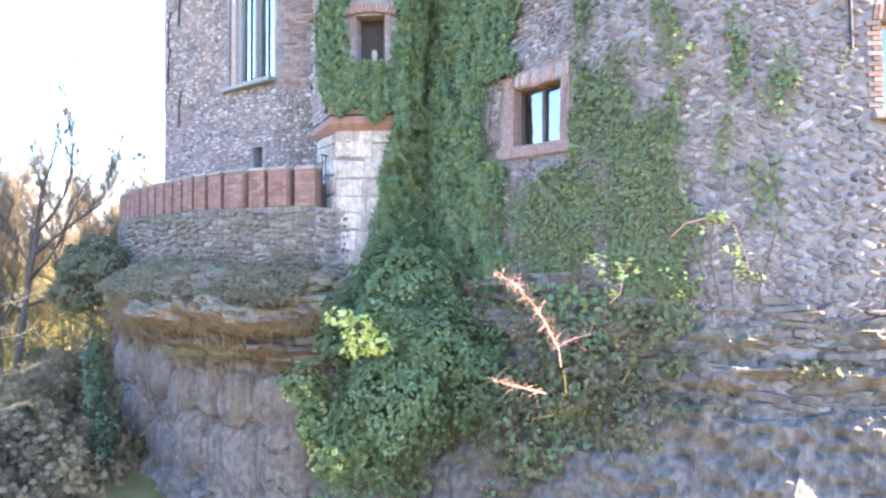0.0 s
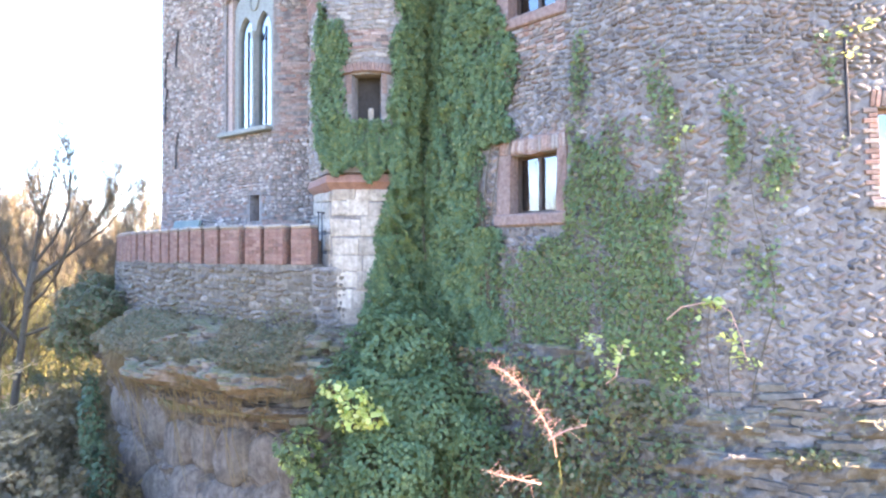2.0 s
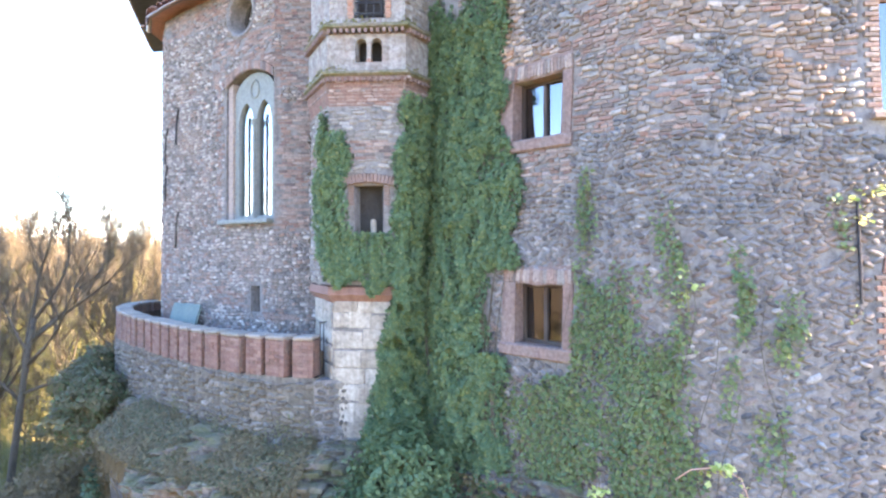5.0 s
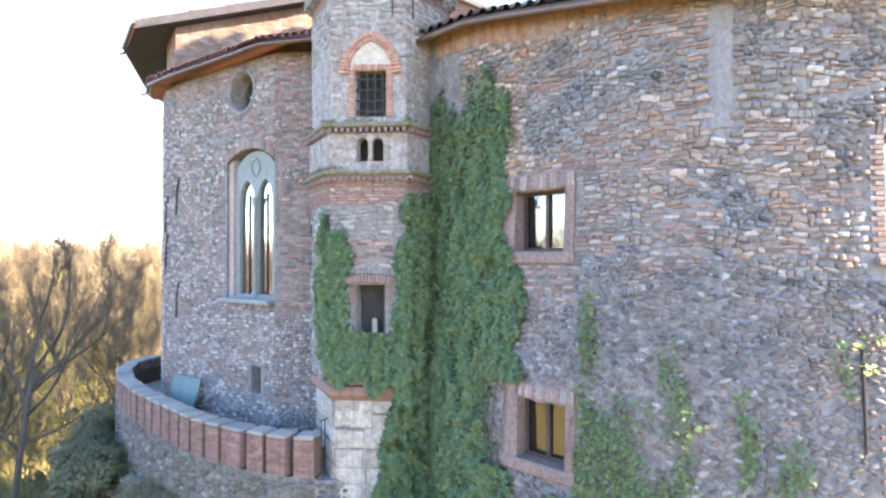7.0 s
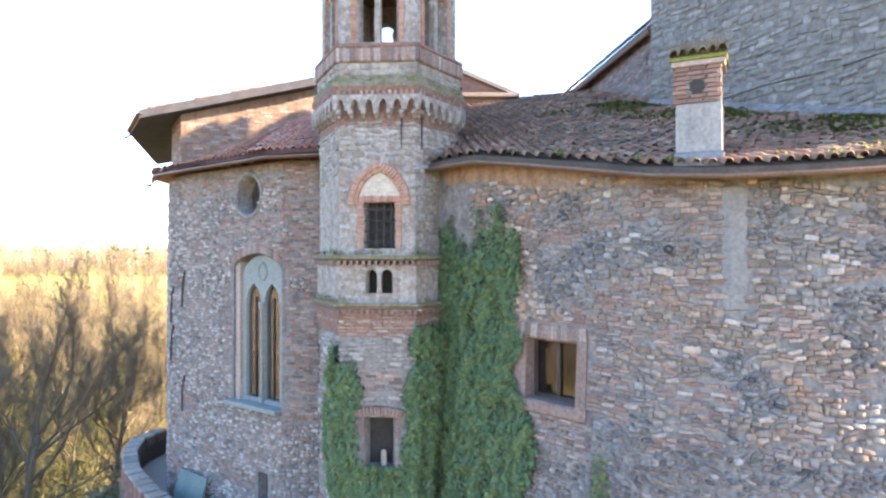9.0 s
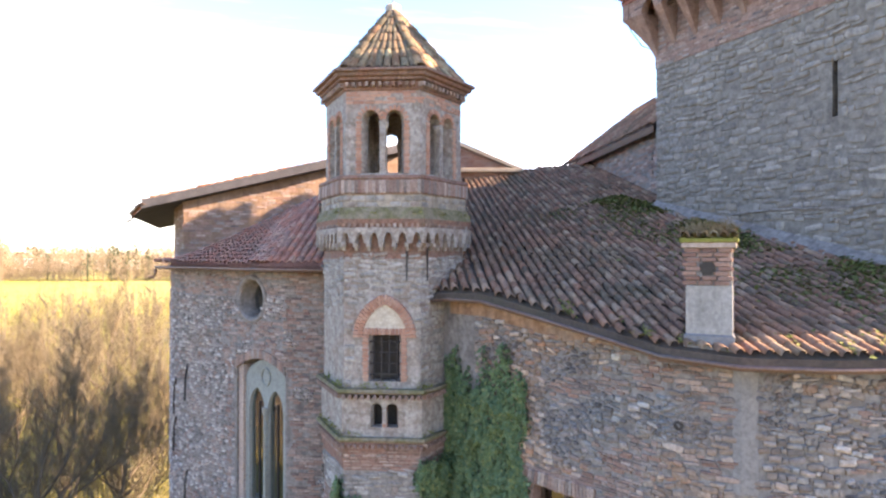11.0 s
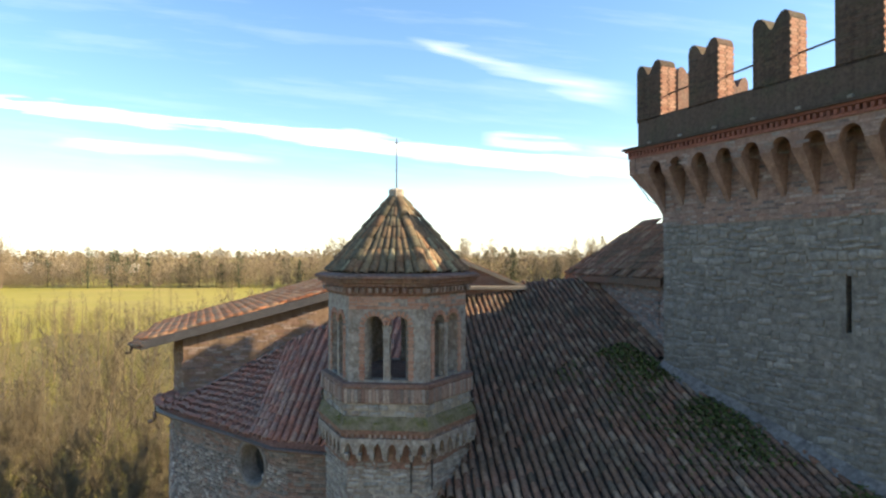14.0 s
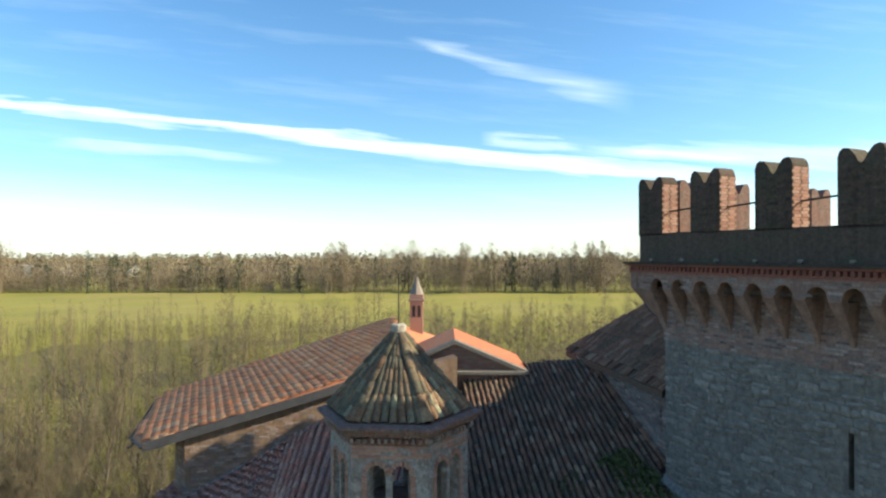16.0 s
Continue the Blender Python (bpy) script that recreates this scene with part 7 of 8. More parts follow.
def sprig(name, label, pts, rad, twigs, leafmat, leafn, seed, twigmat):
    """A thin branch with side twigs and a few leaves at its ends."""
    t = thing(name, label, "branch")
    r = random.Random(seed)
    g, ends = Geo(), []
    ps = [Vector(q) for q in pts]
    g.tube(ps, np.linspace(rad, rad * 0.35, len(ps)), 5)
    for k in range(twigs):
        f = r.uniform(0.15, 1.0) * (len(ps) - 1)
        i = min(int(f), len(ps) - 2)
        q = ps[i].lerp(ps[i + 1], f - i)
        way = (ps[i + 1] - ps[i]).normalized()
        side = Vector((r.uniform(-1, 1), r.uniform(-0.6, 0.6), r.uniform(-0.8, 0.8)))
        tip = q + (way * r.uniform(-0.2, 0.5) + side).normalized() * r.uniform(0.08, 0.26)
        g.tube([q, q.lerp(tip, 0.5) + Vector((0, 0, 0.01)), tip], [rad * 0.30, rad * 0.22, rad * 0.12], 4)
        ends.append(tip)
    tagged(g.make("twig", twigmat, t), kind="stuff")
    if leafn:
        ps_, ns_ = [], []
        for e in ends + [ps[-1]]:
            for _ in range(leafn):
                ps_.append(e + Vector((r.gauss(0, 0.05), r.gauss(0, 0.05), r.gauss(0, 0.05))))
                ns_.append((0, -0.5, 0.8))
        leaves("foliage", leafmat, ps_, ns_, 0.085, t, seed=seed)
    return t


sprig("red_branch", "bare reddish thorny branch hanging before the rock", [(1.62, 8.45, 3.95), (1.57, 8.35, 4.2), (1.42, 8.3, 4.5), (1.24, 8.28, 4.8), (1.02, 8.27, 5.05), (0.86, 8.27, 5.17), (0.67, 8.27, 5.22)], 0.0085, 120, M_BUSH, 0, 5, M_REDTWIG)
sprig("red_branch", "bare reddish twig low before the rock", [(1.40, 8.4, 3.60), (1.2, 8.35, 3.66), (0.98, 8.3, 3.72), (0.68, 8.3, 3.80)], 0.008, 34, M_BUSH, 0, 6, M_REDTWIG)
sprig("red_branch", "bare twig arching out from the rock", [(1.66, 8.5, 3.9), (1.68, 8.4, 3.6), (1.5, 8.35, 3.32), (1.2, 8.3, 3.28)], 0.009, 3, M_BUSH, 0, 7, M_TWIG)
sprig("red_branch", "bare twig with a few buds on its sides", [(1.5, 8.4, 4.2), (1.75, 8.35, 4.35), (2.0, 8.3, 4.42)], 0.010, 9, M_BUSH, 0, 8, M_REDTWIG)
sprig("pale_sprig", "pale-leaved sprig growing off the wall", [(2.55, 9.4, 4.75), (2.65, 9.2, 4.9), (2.7, 9.2, 5.2), (2.78, 9.2, 5.4)], 0.010, 7, M_BUSH, 5, 9, M_REDTWIG)
sprig("pale_sprig", "yellow-leaved sprig growing off the creeper", [(3.35, 9.2, 5.7), (3.55, 9.0, 5.95), (3.9, 8.8, 6.05), (4.15, 8.75, 5.9), (4.3, 8.75, 5.5), (4.38, 8.75, 5.2)], 0.010, 15, M_BUSH, 6, 10, M_REDTWIG)
sprig("pale_sprig", "tuft of pale leaves on the creeper", [(2.2, 9.6, 5.2), (2.3, 9.45, 5.35), (2.35, 9.4, 5.45)], 0.008, 4, M_BUSH, 8, 11, M_TWIG)
sprig("pale_sprig", "few pale leaves on a thin stem", [(3.2, 9.2, 5.0), (3.45, 9.0, 5.02), (3.6, 8.95, 5.15)], 0.008, 5, M_BUSH, 5, 12, M_TWIG)
sprig("pale_sprig", "small pale weed rooted in the wall", [(3.55, 9.05, 8.2), (3.5, 9.0, 8.5), (3.45, 9.0, 8.75)], 0.008, 4, M_BUSH, 5, 13, M_TWIG)
sprig("pale_sprig", "small yellowish weed rooted in the wall", [(5.75, 8.7, 9.4), (5.8, 8.65, 9.65), (5.85, 8.6, 9.85)], 0.008, 5, M_BUSH, 8, 14, M_TWIG)
for k, (x, y, z) in enumerate(((-7.3, 10.6, 4.1), (-7.5, 10.9, 3.4), (-7.2, 10.4, 4.7), (-7.6, 10.8, 2.8))):
    sprig("pale_branch", "sunlit bare branch reaching out of the scrub", [(x - 1.9, y + 0.6, -0.3), (x - 1.5, y + 0.4, z * 0.5), (x - 0.6, y + 0.1, z - 0.1), (x, y, z), (x + 0.35, y - 0.1, z + 0.15)], 0.012, 26, M_DRY, 1, 20 + k, M_PALETWIG)

# scrub over the lower rocks
scrub = thing("scrub", "tangled ivy, dry leaves and brambles over the lower rock", "scrub", kind="stuff")
for i, (mat, count, lf) in enumerate(((M_SHRUB, 15000, 0.08), (M_IVY, 9000, 0.10), (M_DRY, 7000, 0.07), (M_IVY_WARM, 5000, 0.09))):
    k_ = i * 3.7
    p, n = on_wall(FOOT, 0.2, 7.5, 0.6, 5.0, count, lambda u, z: clamp01(0.35 + 1.5 * wob(u, z, k_, 0.9)) * clamp01((4.9 - u) * 0.7 + 0.7 * clamp01(1 - abs(z - 3.75 + 0.1 * (u - 5)) * 2.2)) * clamp01(1.25 - 0.22 * abs(z - 2.6)), lambda u, z: (0.42 + 0.12 * clamp01(3 - z) + 0.3 * wob(u, z, 6, 1.4)) * (1 - 0.6 * clamp01(u - 3.2)), 401 + i)
    leaves("scrub_leaves", mat, p, n, lf, scrub, seed=410 + i)
    p, n = on_wall(ROCKP, ROCKP.u[-1] - 4.6, ROCKP.u[-1], 0.4, 4.6, int(count * 0.75), lambda u, z: clamp01(0.45 + 1.4 * wob(u, z, k_ + 9, 0.9)) * clamp01((u - ROCKP.u[-1] + 4.4 - 0.25 * z) * 1.5), lambda u, z: 0.75 + 0.35 * wob(u, z, 4, 1.1), 421 + i)
    leaves("scrub_leaves", mat, p, n, lf, scrub, seed=430 + i)
sg = Geo()
rr_ = random.Random(77)
for k in range(90):
    u, z = rr_.uniform(0.3, 4.5), rr_.uniform(1.0, 4.2)
    q = FOOT.at(u, z, 0.25)
    e = q + Vector((rr_.uniform(-0.5, 0.5), rr_.uniform(-0.55, -0.1), rr_.uniform(-0.3, 0.8)))
    sg.tube([q, q.lerp(e, 0.5) + Vector((0, 0, rr_.uniform(0, 0.15))), e], [0.009, 0.007, 0.003], 4)
sg.make("bramble_stems", M_TWIG, scrub)

# roots and dead stems under the ledge
roots = Geo()
r = random.Random(5)
for k in range(80):
    u = ROCKP.u[-1] * (0.56 + 0.028 * (k % 9) + r.gauss(0, 0.008))
    z = r.uniform(3.9, 4.3)
    ln = r.uniform(0.3, 1.0) * (2.4 if r.random() < 0.25 else 1.0)
    o = 1.15 + r.uniform(-0.25, 0.2)
    roots.tube([ROCKP.at(u + 0.10 * math.sin(k * 1.7 + j * 1.3), max(0.2, z - ln * j / 4), o - 0.08 * j) for j in range(5)], [0.012, 0.010, 0.009, 0.007, 0.004], 4)
tagged(roots.make("hanging_roots", M_DRY), "dry roots and stems hanging from the rock ledge", "roots", kind="stuff")

# dry grass hanging over the ledge's rim
ga, gb, gr_ = [], [], []
for k in range(2600):
    u = ROCKP.u[-1] * r.uniform(0.57, 0.83)
    q = ROCKP.at(u, r.uniform(4.2, 4.75), 1.05 + r.uniform(-0.15, 0.25))
    ga.append(q)
    gb.append(q + Vector((r.gauss(0, 0.07), r.gauss(-0.05, 0.06), -r.uniform(0.08, 0.42))))
    gr_.append(0.005)
# moss and dry grass on the ledge
p, n, p2, n2 = [], [], [], []
for _ in range(34000):
    u, o = ROCKP.u[-1] * r.uniform(0.54, 0.82), r.uniform(-0.1, 1.4)
    q = ROCKP.at(u, 5.14 - 0.36 * o - 0.25 * clamp01(o - 0.9), o)
    q.z += 0.09 + 0.26 * 0.35 * wob(q.x, q.y, q.z, 0.9)
    q.z += r.uniform(-0.05, 0.12)
    if wob(q.x, q.y, 2.2, 0.9) > -0.35 + 0.4 * r.random():
        (p if r.random() < 0.08 + 0.5 * clamp01(0.5 + wob(q.x, q.y, 7.7, 1.1) * 2) else p2).append(q)
        (n if len(p) > len(n) else n2).append((0, -0.3, 1))
ledge_moss = thing("moss", "moss and dry grass on the rock ledge", "moss", kind="stuff")
rim = Geo()
for qa, qb in zip(ga, gb):
    rim.tube([qa, qa.lerp(qb, 0.5) + Vector((0, -0.02, 0.02)), qb], [0.006, 0.005, 0.002], 3)
tagged(rim.make("hanging_grass", M_DRY, ledge_moss), kind="stuff")
up_ = lambda k: [(0, -0.4, 0.6)] * k
leaves("moss_tufts", M_SHRUB, p, up_(len(p)), 0.06, ledge_moss, seed=3)
leaves("dry_tufts", M_DRY, p2, up_(len(p2)), 0.055, ledge_moss, seed=4)
p, n = on_wall(TERR, 6.0, TU, 4.6, 5.9, 9000, lambda u, z: clamp01(0.2 + 1.6 * wob(u, z, 5.5, 1.1)) * clamp01((5.9 - z) * 1.4), lambda u, z: 0.12, 95)
leaves("wall_tufts", M_SHRUB, p, n, 0.055, ledge_moss, seed=12)
p, n = [], []
for _ in range(36000):
    s, d = r.uniform(-1.5, 7.5), abs(r.gauss(0, 1)) * 1.25
    x, y = K0.x + KD.x * s + KN.x * d, K0.y + KD.y * s + KN.y * d
    if r.random() < clamp01(0.50 + 1.7 * wob(x, y, 0.5, 0.9)) * clamp01(1.2 - d * 0.34):
        p.append((x, y, roof_z(x, y) + r.uniform(0.05, 0.15)))
        n.append((0, 0, 1))
roof_moss = thing("moss", "dark green moss grown over the roof tiles by the keep", "moss", kind="stuff")
leaves("moss_tufts", M_ROOFMOSS, p, n, 0.075, roof_moss, seed=6)
p, n = [], []
for _ in range(2600):
    x = r.uniform(1.5, 7.0)
    i = max(0, [k for k in range(len(EAVE)) if EAVE[k][0] <= x][-1])
    (x0, y0), (x1, y1) = EAVE[i], EAVE[i + 1]
    y = y0 + (y1 - y0) * (x - x0) / (x1 - x0) + r.uniform(0.0, 0.5)
    if wob(x * 3, y, 0, 1.2) > 0.15:
        p.append((x, y, roof_z(x, y) + r.uniform(0.06, 0.14)))
        n.append((0, -0.2, 1))
leaves("eave_moss", M_MOSS, p, n, 0.05, roof_moss, seed=7)
p, n = [], []
for z, rr in ((13.72, 1.74), (12.77, 1.74), (17.2, 1.76)):
    path = Path(hexa(rr), closed=True)
    for _ in range(900):
        u = r.uniform(0, path.u[-1])
        if wob(u * 2, z, 0, 1.0) > -0.05:
            p.append(path.at(u, z + abs(r.gauss(0, 0.05)), r.uniform(-0.16, 0.04)))
            n.append((0, 0, 1))
for _ in range(420):
    p.append(CM @ Vector((r.uniform(-0.44, 0.44), r.uniform(-0.42, 0.42), 16.63 + abs(r.gauss(0, 0.035)))))
    n.append((0, 0, 1))
tuft = Geo()
for _ in range(260):
    q = CM @ Vector((r.uniform(-0.42, 0.42), r.uniform(-0.4, 0.4), 16.64))
    tuft.tube([q, q + Vector((r.gauss(0, 0.03), r.gauss(0, 0.03), r.uniform(0.06, 0.16))), q + Vector((r.gauss(0, 0.06), r.gauss(0, 0.06), r.uniform(0.15, 0.30)))], [0.006, 0.005, 0.002], 3)
tagged(tuft.make("dry_grass", M_DRY), "dry grass growing on the chimney cap", "grass", kind="stuff")
turret_moss = thing("moss", "moss and weeds on the turret ledges and chimney cap", "moss", kind="stuff")
leaves("moss_tufts", M_MOSS, p, n, 0.055, turret_moss, seed=8)

# ---- trees and woods ----
def spikes(name, mat, a, b, rad, parent=None):
    """Many thin three-sided twigs, from a to b, in one mesh."""
    a, b, rad = np.array(a, float), np.array(b, float), np.array(rad, float)[:, None]
    k = len(a)
    way = b - a
    way /= np.linalg.norm(way, axis=1)[:, None] + 1e-9
    s = np.cross(way, np.array([0.31, 0.17, 0.93]))
    s /= np.linalg.norm(s, axis=1)[:, None] + 1e-9
    t = np.cross(way, s)
    v = np.stack([a + s * rad, a + (-0.5 * s + 0.87 * t) * rad, a + (-0.5 * s - 0.87 * t) * rad, b], 1).reshape(-1, 3)
    i = np.arange(k)[:, None] * 4
    f = np.concatenate([i + np.array([[0, 1, 3]]), i + np.array([[1, 2, 3]]), i + np.array([[2, 0, 3]])], 1).reshape(-1, 3)
    me = bpy.data.meshes.new(name)
    me.vertices.add(len(v))
    me.vertices.foreach_set("co", v.ravel())
    me.loops.add(f.size)
    me.loops.foreach_set("vertex_index", f.ravel().astype(np.int32))
    me.polygons.add(len(f))
    me.polygons.foreach_set("loop_start", np.arange(0, f.size, 3, dtype=np.int32))
    me.polygons.foreach_set("loop_total", np.full(len(f), 3, dtype=np.int32))
    me.update(calc_edges=True)
    me.materials.append(mat)
    ob = new(name, me)
    if parent:
        ob.parent = parent
    return ob


def bare_tree(label, h, seed, lean=0.0, crooked=0.25, limbs=9, twigmat=None, bushy=1.0, stout=1.0):
    """A leafless tree at the origin: tapered trunk and limbs, and a crown of fine twigs."""
    r = random.Random(seed)
    t = thing("tree", label, "tree", group="bare trees below the castle")
    g = Geo()
    sa, sb, sr = [], [], []

    def grow(p, way, ln, rad, depth):
        pts, rr = [p.copy()], [rad]
        n = 6 if depth == 0 else 4
        for i in range(n):
            way = (way + Vector((r.gauss(0, 1), r.gauss(0, 1), r.gauss(0, 0.4))) * crooked * (0.35 if depth == 0 else 0.55) + Vector((0, 0, 0.10 if depth else 0.05))).normalized()
            p = p + way * ln / n
            pts.append(p.copy())
            rr.append(rad * (1 - 0.9 * (i + 1) / n))
        g.tube(pts, rr, 7 if depth == 0 else 5)
        kids = limbs + 3 if depth == 0 else (8 if depth == 1 else 0)
        for k in range(kids):
            f = (0.28 + 0.72 * (k + r.random()) / kids) * n
            i = min(int(f), n - 1)
            q = pts[i].lerp(pts[i + 1], f - i)
            az = r.uniform(0, 6.28)
            side = Vector((math.cos(az), math.sin(az), r.uniform(0.35, 1.0)))
            grow(q, (side + way * 0.5).normalized(), ln * r.uniform(0.34, 0.55) * (1 - 0.35 * f / n), max(0.008, rr[i] * 0.55), depth + 1)
        if depth >= 1:
            for k in range(max(1, round((9 if depth == 2 else 7) * bushy))):
                f = r.uniform(0.2, 1.0) * n
                i = min(int(f), n - 1)
                q = pts[i].lerp(pts[i + 1], f - i)
                d = (Vector((r.gauss(0, 1), r.gauss(0, 1), r.uniform(0.0, 1.4))).normalized() + way).normalized()
                e = q + d * r.uniform(0.4, 1.1) * h * 0.085
                sa.append(q)
                sb.append(e)
                sr.append(0.010)
                for _ in range(max(1, round(4 * bushy))):
                    m_ = q.lerp(e, r.uniform(0.3, 0.9))
                    sa.append(m_)
                    sb.append(m_ + (d + Vector((r.gauss(0, 0.8), r.gauss(0, 0.8), r.gauss(0.2, 0.6)))).normalized() * h * r.uniform(0.02, 0.055))
                    sr.append(0.006)

    grow(Vector((0, 0, -0.3)), Vector((lean, 0, 1)).normalized(), h * 0.8, h * 0.0115 * stout, 0)
    g.make("trunk", M_BARK, t, "", True)
    spikes("crown", twigmat or M_DARKTWIG, sa, sb, sr, t)
    return t


def spreading_tree(label, h, seed, limbs):
    """A leafless tree at the origin that forks low into long limbs; limbs are (where on the trunk, lean across, lean in depth, rise, length)."""
    r = random.Random(seed)
    t = thing("tree", label, "tree", group="bare trees below the castle")
    g = Geo()
    sa, sb, sr = [], [], []
    trunk = [Vector((0.09 * h * f ** 1.4 + 0.06 * math.sin(5 * f), 0, -0.4 + h * 0.62 * f)) for f in np.linspace(0, 1, 7)]
    g.tube(trunk, np.linspace(0.0125 * h, 0.0075 * h, 7), 8)

    def branch(q, way, ln, rad, depth):
        pts, rr, n = [q.copy()], [rad], 6
        for i in range(n):
            way = (way + Vector((r.gauss(0, 0.14), r.gauss(0, 0.14), 0.10 + r.gauss(0, 0.08)))).normalized()
            q = q + way * ln / n
            pts.append(q.copy())
            rr.append(rad * (1 - 0.95 * (i + 1) / n))
        g.tube(pts, rr, 6 if depth == 0 else 4)
        if depth < 2:
            for k in range(7 if depth == 0 else 5):
                f = (0.2 + 0.78 * (k + r.random()) / (7 if depth == 0 else 5)) * n
                i = min(int(f), n - 1)
                side = Vector((r.gauss(0, 0.8), r.gauss(0, 0.8), r.uniform(0.1, 0.9)))
                branch(pts[i].lerp(pts[i + 1], f - i), (side.normalized() * 0.8 + way).normalized(), ln * r.uniform(0.28, 0.48), max(0.008, rr[i] * 0.5), depth + 1)
        for k in range(8 if depth == 0 else 14):
            f = r.uniform(0.3, 1.0) * n
            i = min(int(f), n - 1)
            m_ = pts[i].lerp(pts[i + 1], f - i)
            sa.append(m_)
            sb.append(m_ + (way + Vector((r.gauss(0, 0.7), r.gauss(0, 0.7), r.gauss(0.25, 0.5)))).normalized() * h * r.uniform(0.025, 0.075))
            sr.append(0.009)

    for f, dx, dy, dz, ln in limbs:
        i = min(int(f * 6), 5)
        branch(trunk[i].lerp(trunk[i + 1], f * 6 - i), Vector((dx, dy, dz)).normalized(), ln * h, 0.0058 * h, 0)
    g.make("trunk", M_BARK, t, "", True)
    spikes("crown", M_DARKTWIG, sa, sb, sr, t)
    return t


big_tree = spreading_tree("leafless tree forking low into long dark spreading limbs", 13.0, 12,
                          [(0.62, 0.95, 0.1, 0.22, 0.58), (0.70, -0.2, 0.2, 0.9, 0.46), (0.76, 0.75, -0.25, 0.5, 0.52), (0.95, 0.1, 0.1, 1.0, 0.40), (0.88, 0.85, 0.2, 0.45, 0.46), (0.58, -0.8, -0.2, 0.5, 0.42), (1.0, 0.5, 0.3, 0.8, 0.40), (0.82, -0.55, 0.35, 0.7, 0.40), (0.9, 0.3, 0.8, 0.6, 0.40)])
big_tree.matrix_basis = pose(-17.7, 25.2, height(-17.7, 25.2))
for x, y, a, s in ((-21.5, 30.0, 130, 0.85), (-17.2, 31.5, 60, 0.8), (-25.5, 33.5, 250, 0.9), (-20.0, 37.0, 20, 0.85), (-28.5, 41.0, 310, 0.9), (-22.5, 26.5, 200, 0.85), (-26.5, 29.5, 95, 0.95), (-23.5, 38.5, 170, 0.95), (-31.0, 36.0, 35, 0.95), (-17.5, 41.5, 280, 0.85), (-26.0, 46.0, 75, 1.0)):
    copy_thing(big_tree, pose(x, y, height(x, y), 0, 0, a) @ Matrix.Scale(s, 4)).scale = (s, s, s)
protos = [bare_tree("leafless tree with a leaning trunk and wide dark limbs", 10.0, 3, 0.16, 0.34, 10, M_DARKTWIG, 0.6, 0.95), bare_tree("leafless slender tree with tan twigs", 9.5, 8, -0.05, 0.22, 11, M_TWIG, 0.7),
          bare_tree("leafless forked tree with a thin crown", 9.0, 14, 0.1, 0.28, 9, M_DARKTWIG, 0.45, 1.15), bare_tree("leafless young tree with upright twigs", 7.5, 20, 0.0, 0.18, 12, M_DARKTWIG, 0.8)]
spots = [(0, -22.5, 29.0, 1.0, 0), (1, -24.5, 33.0, 1.05, 40), (2, -21.5, 36.0, 1.05, 110), (3, -17.5, 33.0, 1.1, 10), (1, -28.0, 39.0, 1.1, 200), (2, -23.0, 45.0, 1.1, 300), (0, -31.0, 47.0, 0.95, 90), (3, -18.5, 38.0, 1.15, 50),
         (1, -20.5, 44.0, 1.0, 170), (2, -27.0, 52.0, 1.15, 20), (3, -33.0, 55.0, 1.2, 80), (1, -24.0, 56.0, 1.1, 260), (3, -25.0, 27.5, 0.85, 140), (2, -29.5, 33.0, 0.9, 60), (0, -38.0, 58.0, 0.9, 220), (3, -15.0, 41.0, 0.9, 330), (1, -30.0, 62.0, 1.1, 15), (2, -36.0, 46.0, 1.0, 190), (3, -21.0, 31.0, 0.7, 75), (3, -15.8, 29.5, 0.62, 205)]
used = set()
for k, x, y, s, a in spots:
    m = pose(x, y, height(x, y), 0, 0, a)
    if k in used:
        copy_thing(protos[k], m @ Matrix.Scale(s, 4)).scale = (s, s, s)
    else:
        used.add(k)
        protos[k].matrix_basis = m @ Matrix.Scale(s, 4)


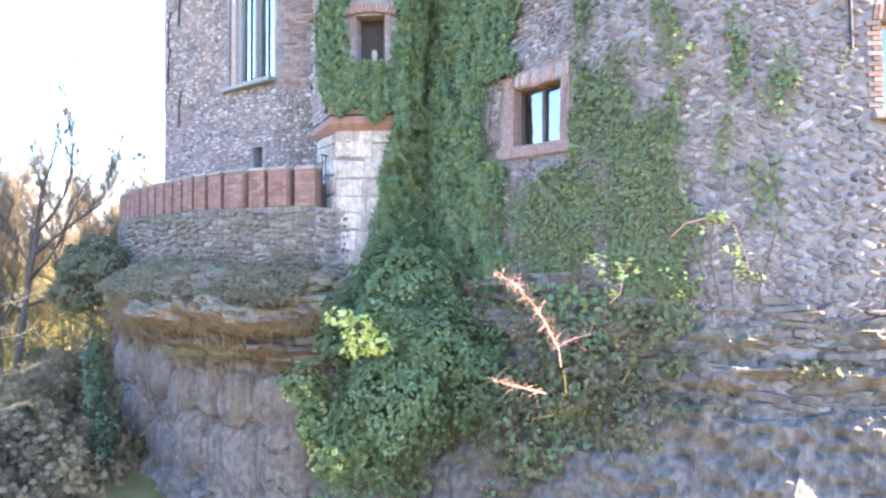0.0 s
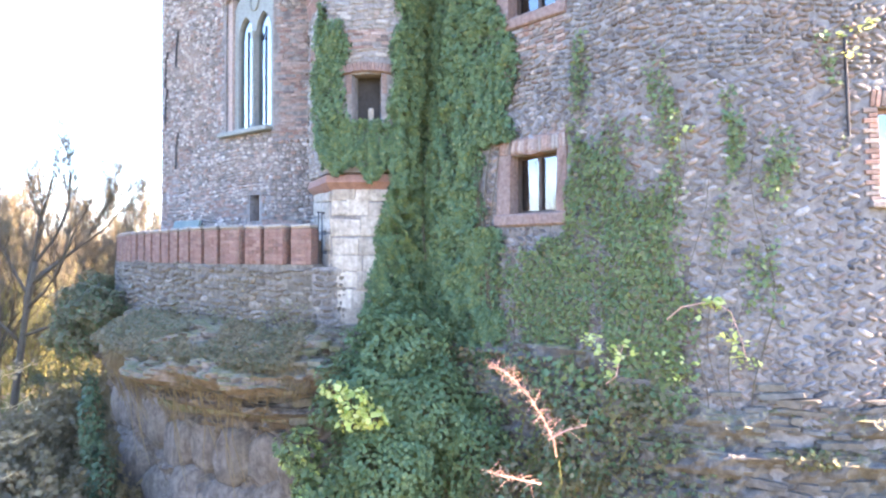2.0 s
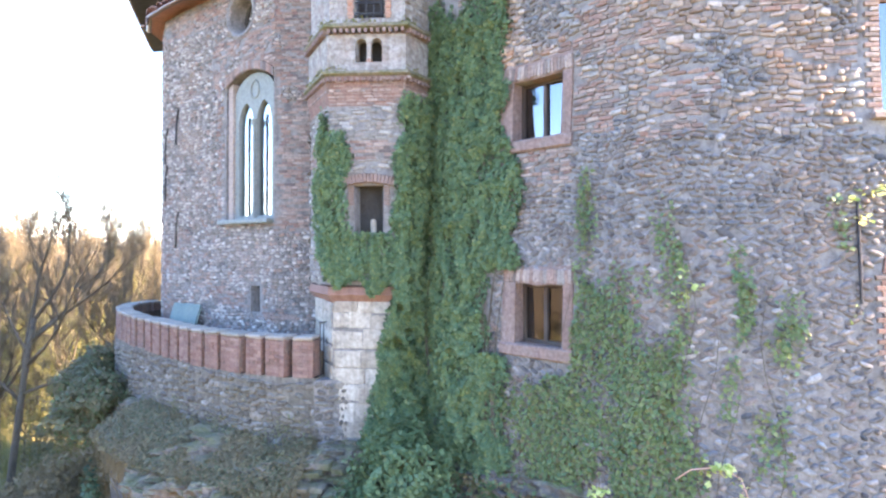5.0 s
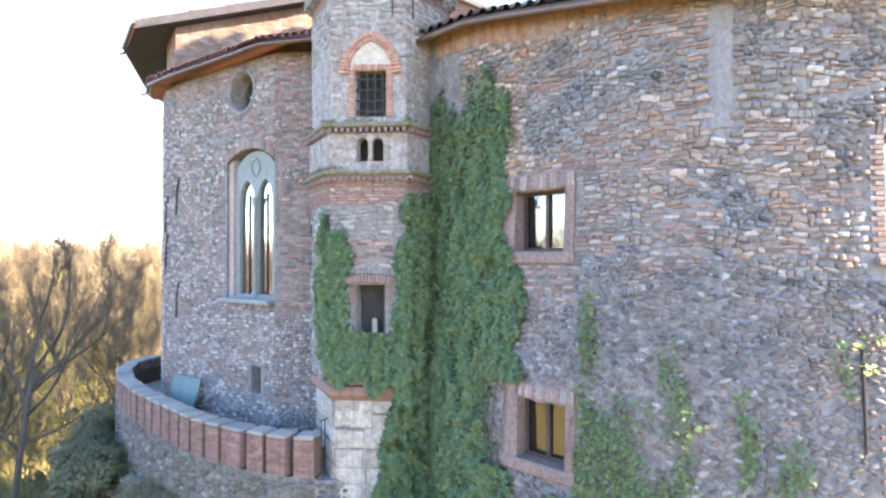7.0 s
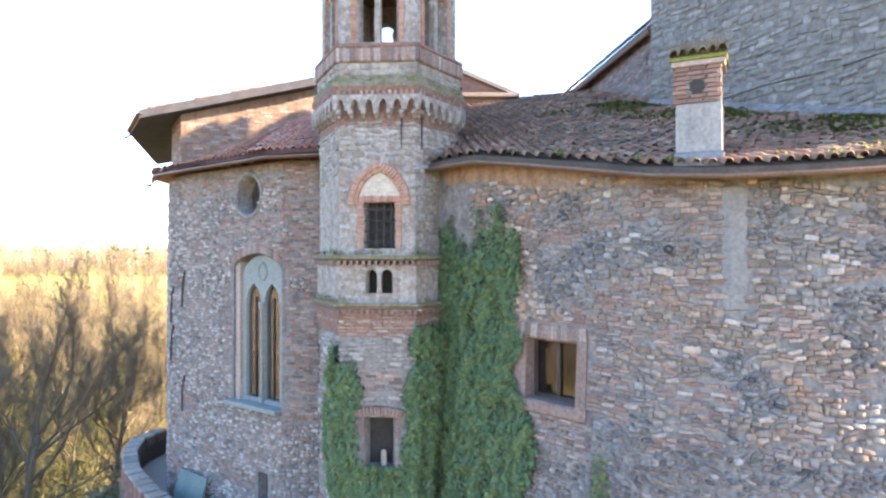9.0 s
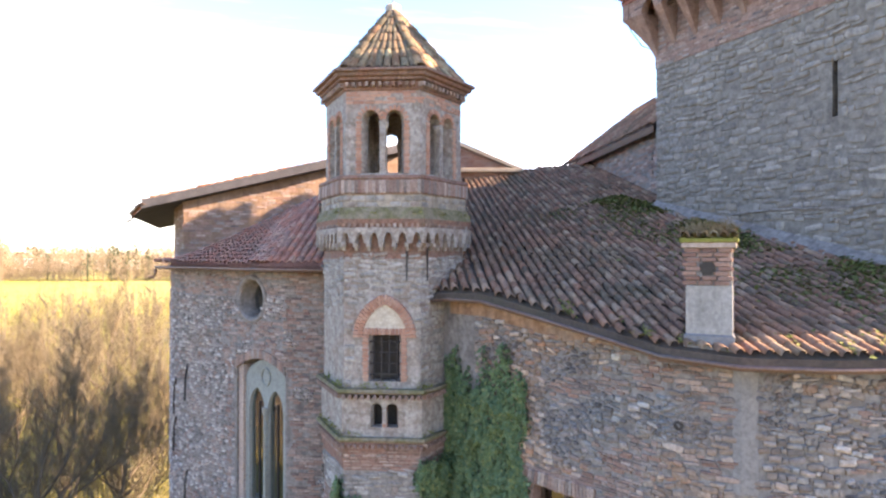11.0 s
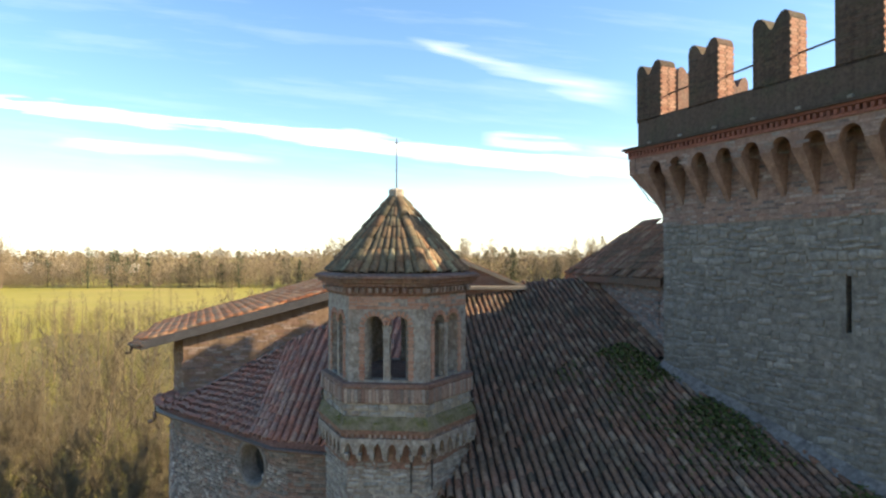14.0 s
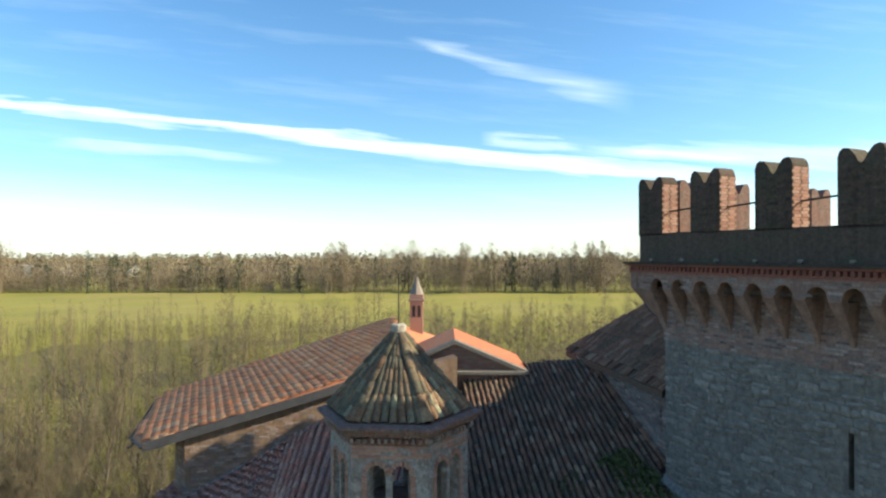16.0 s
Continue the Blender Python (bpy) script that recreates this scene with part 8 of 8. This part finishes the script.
def wood(name, mat, label, count, place, size, twigs, seed, width=0.010, spread=0.28, tufts=0, tuft=1.0):
    """A stretch of bare woodland, too far and thick to count."""
    r = random.Random(seed)
    a, b, rad, tp, tn = [], [], [], [], []
    for _ in range(count):
        x, y = place(r)
        h = size(r, x, y)
        z = height(x, y) - 0.2 if y < 340 else -0.2
        a.append((x, y, z))
        b.append((x + r.gauss(0, 0.04) * h, y, z + h))
        rad.append(h * width * 1.3)
        for _ in range(twigs):
            f = r.uniform(0.18, 0.95)
            az = r.uniform(0, 6.283)
            ln = h * r.uniform(0.5, 1.0) * spread * (1.15 - f)
            e = (x + math.cos(az) * ln, y + math.sin(az) * ln, z + h * f + ln * r.uniform(0.5, 1.6))
            a.append((x, y, z + h * f))
            b.append(e)
            rad.append(h * width * 0.42)
            for _ in range(2):
                g = r.uniform(0.3, 0.9)
                q = (x + math.cos(az) * ln * g, y + math.sin(az) * ln * g, z + h * f + (e[2] - z - h * f) * g)
                a.append(q)
                b.append((q[0] + r.gauss(0, 0.35) * ln, q[1] + r.gauss(0, 0.35) * ln, q[2] + ln * r.uniform(0.3, 0.9)))
                rad.append(h * width * 0.25)
        for _ in range(tufts):
            f = r.uniform(0.15, 1.0)
            wd = h * spread * 0.55 * math.sin(math.pi * min(1, 0.15 + f * 0.85)) ** 0.6
            tp.append((x + r.gauss(0, 0.6) * wd, y + r.gauss(0, 0.6) * wd, z + h * f))
            tn.append((r.gauss(0, 1), -1, r.gauss(0, 0.5)))
    if tufts:
        root = thing(name, label, "wood", kind="stuff")
        spikes("branches", mat, a, b, rad, root)
        leaves("twig_tufts", mat, tp, tn, tuft, root, seed=seed)
        return root
    return tagged(spikes(name, mat, a, b, rad), label, "wood", kind="stuff")


def wedge(y0, y1, half=0.95, bias=1.0):
    def f(r):
        while True:
            y = y0 + (y1 - y0) * r.random() ** bias
            x = r.uniform(-half, half) * y
            if not (-16 < x < 13 and y < 44):
                return x, y
    return f


wood("woodland", M_TWIG, "tan leafless saplings and trees below the castle", 2300, wedge(40, 190), lambda r, x, y: r.uniform(4.0, 10.0) * (0.8 + 0.35 * wob(x, y, 0, 0.03)), 14, 41, 0.009, 0.28, 56, 0.15)
wood("woodland", M_FARWOOD, "brown leafless wood beyond the castle", 1300, wedge(60, 200), lambda r, x, y: r.uniform(4.0, 11.5), 14, 43, 0.010, 0.28, 56, 0.15)


def left_brush(r):
    y = r.uniform(26, 75)
    return -r.uniform(0.40, 0.85) * y, y


wood("undergrowth", M_TWIG, "golden winter undergrowth among the trees", 420, left_brush, lambda r, x, y: r.uniform(1.5, 5.0), 16, 45, 0.008, 0.5)
wood("woodland", M_BARK, "dark leafless trees scattered through the wood", 260, wedge(45, 150), lambda r, x, y: r.uniform(8.0, 13.0), 26, 44, 0.010, 0.32)
wood("woodland", M_FARWOOD, "tall leafless trees standing out of the wood", 90, lambda r: (lambda y: (r.uniform(-0.36, 0.75) * y, y))(r.uniform(70, 190)), lambda r, x, y: r.uniform(11.0, 16.5), 30, 61, 0.007, 0.34, 150, 0.22)
wood("undergrowth", M_DRY, "dry brown brushwood on the slope below the rock", 700, lambda r: (r.uniform(-17, -7.5), r.uniform(9.5, 24)), lambda r, x, y: r.uniform(0.5, 1.7), 12, 46, 0.010, 0.6, 80, 0.13)

wood("undergrowth", M_SHRUB, "dull evergreen bushes among the bare trees", 46, lambda r: (lambda y: (-r.uniform(0.45, 0.85) * y, y))(r.uniform(27, 60)), lambda r, x, y: r.uniform(2.0, 5.5), 8, 48, 0.008, 0.6, 900, 0.13)


def hedge(r):
    y = 372 + abs(r.gauss(0, 1)) * 28 + 12 * wob(r.random(), 0, 0, 1)
    return r.uniform(-420, 420), y


wood("far_wood", M_HEDGE, "brown leafless wood along the far edge of the meadow", 2300, hedge, lambda r, x, y: r.uniform(9, 24) * (0.95 + 0.7 * wob(x, y, 0, 0.02) + 0.35 * wob(x, y, 5.0, 0.09)), 14, 47, 0.005, 0.5, 90, 0.5)
wood("far_wood", M_EVERGREEN, "dark evergreens scattered along the far wood", 80, hedge, lambda r, x, y: r.uniform(15, 25), 10, 49, 0.02, 0.34, 110, 1.1)
wood("far_wood", M_HEDGE, "hazy brown woods towards the horizon", 1800, lambda r: (r.uniform(-900, 900), r.uniform(430, 900)), lambda r, x, y: r.uniform(16, 26), 4, 51, 0.01, 0.5, 44, 1.9)


def tall(r):
    c = r.choice((-69, -62, 8, 26, 30, 90, 100, 84, 12, -270))
    return c + r.gauss(0, 2.5), 366 + r.uniform(0, 16)


wood("far_wood", M_HEDGE, "taller pale poplars standing over the far wood", 40, tall, lambda r, x, y: r.uniform(25, 33), 40, 53, 0.007, 0.34, 200, 0.6)
shed = thing("far_building", "long white warehouse far off behind the woods", "warehouse")
Geo().box(Matrix.Translation((-420, 640, 6)), 60, 20, 12).make("wall", M_WHITE, shed)
Geo().box(Matrix.Translation((-350, 660, 5)), 40, 18, 10).make("wall", M_WHITE, shed)


# Unseen wood, added and tuned for what the castle windows reflect.
def side_wood(r):
    return -r.uniform(34, 130), r.uniform(-70, 22)


wood("woodland", M_BARK, "leafless wood out of view beside the castle, added for its windows to reflect", 900, side_wood, lambda r, x, y: r.uniform(9, 15), 12, 57, 0.012, 0.34, 60, 0.55)
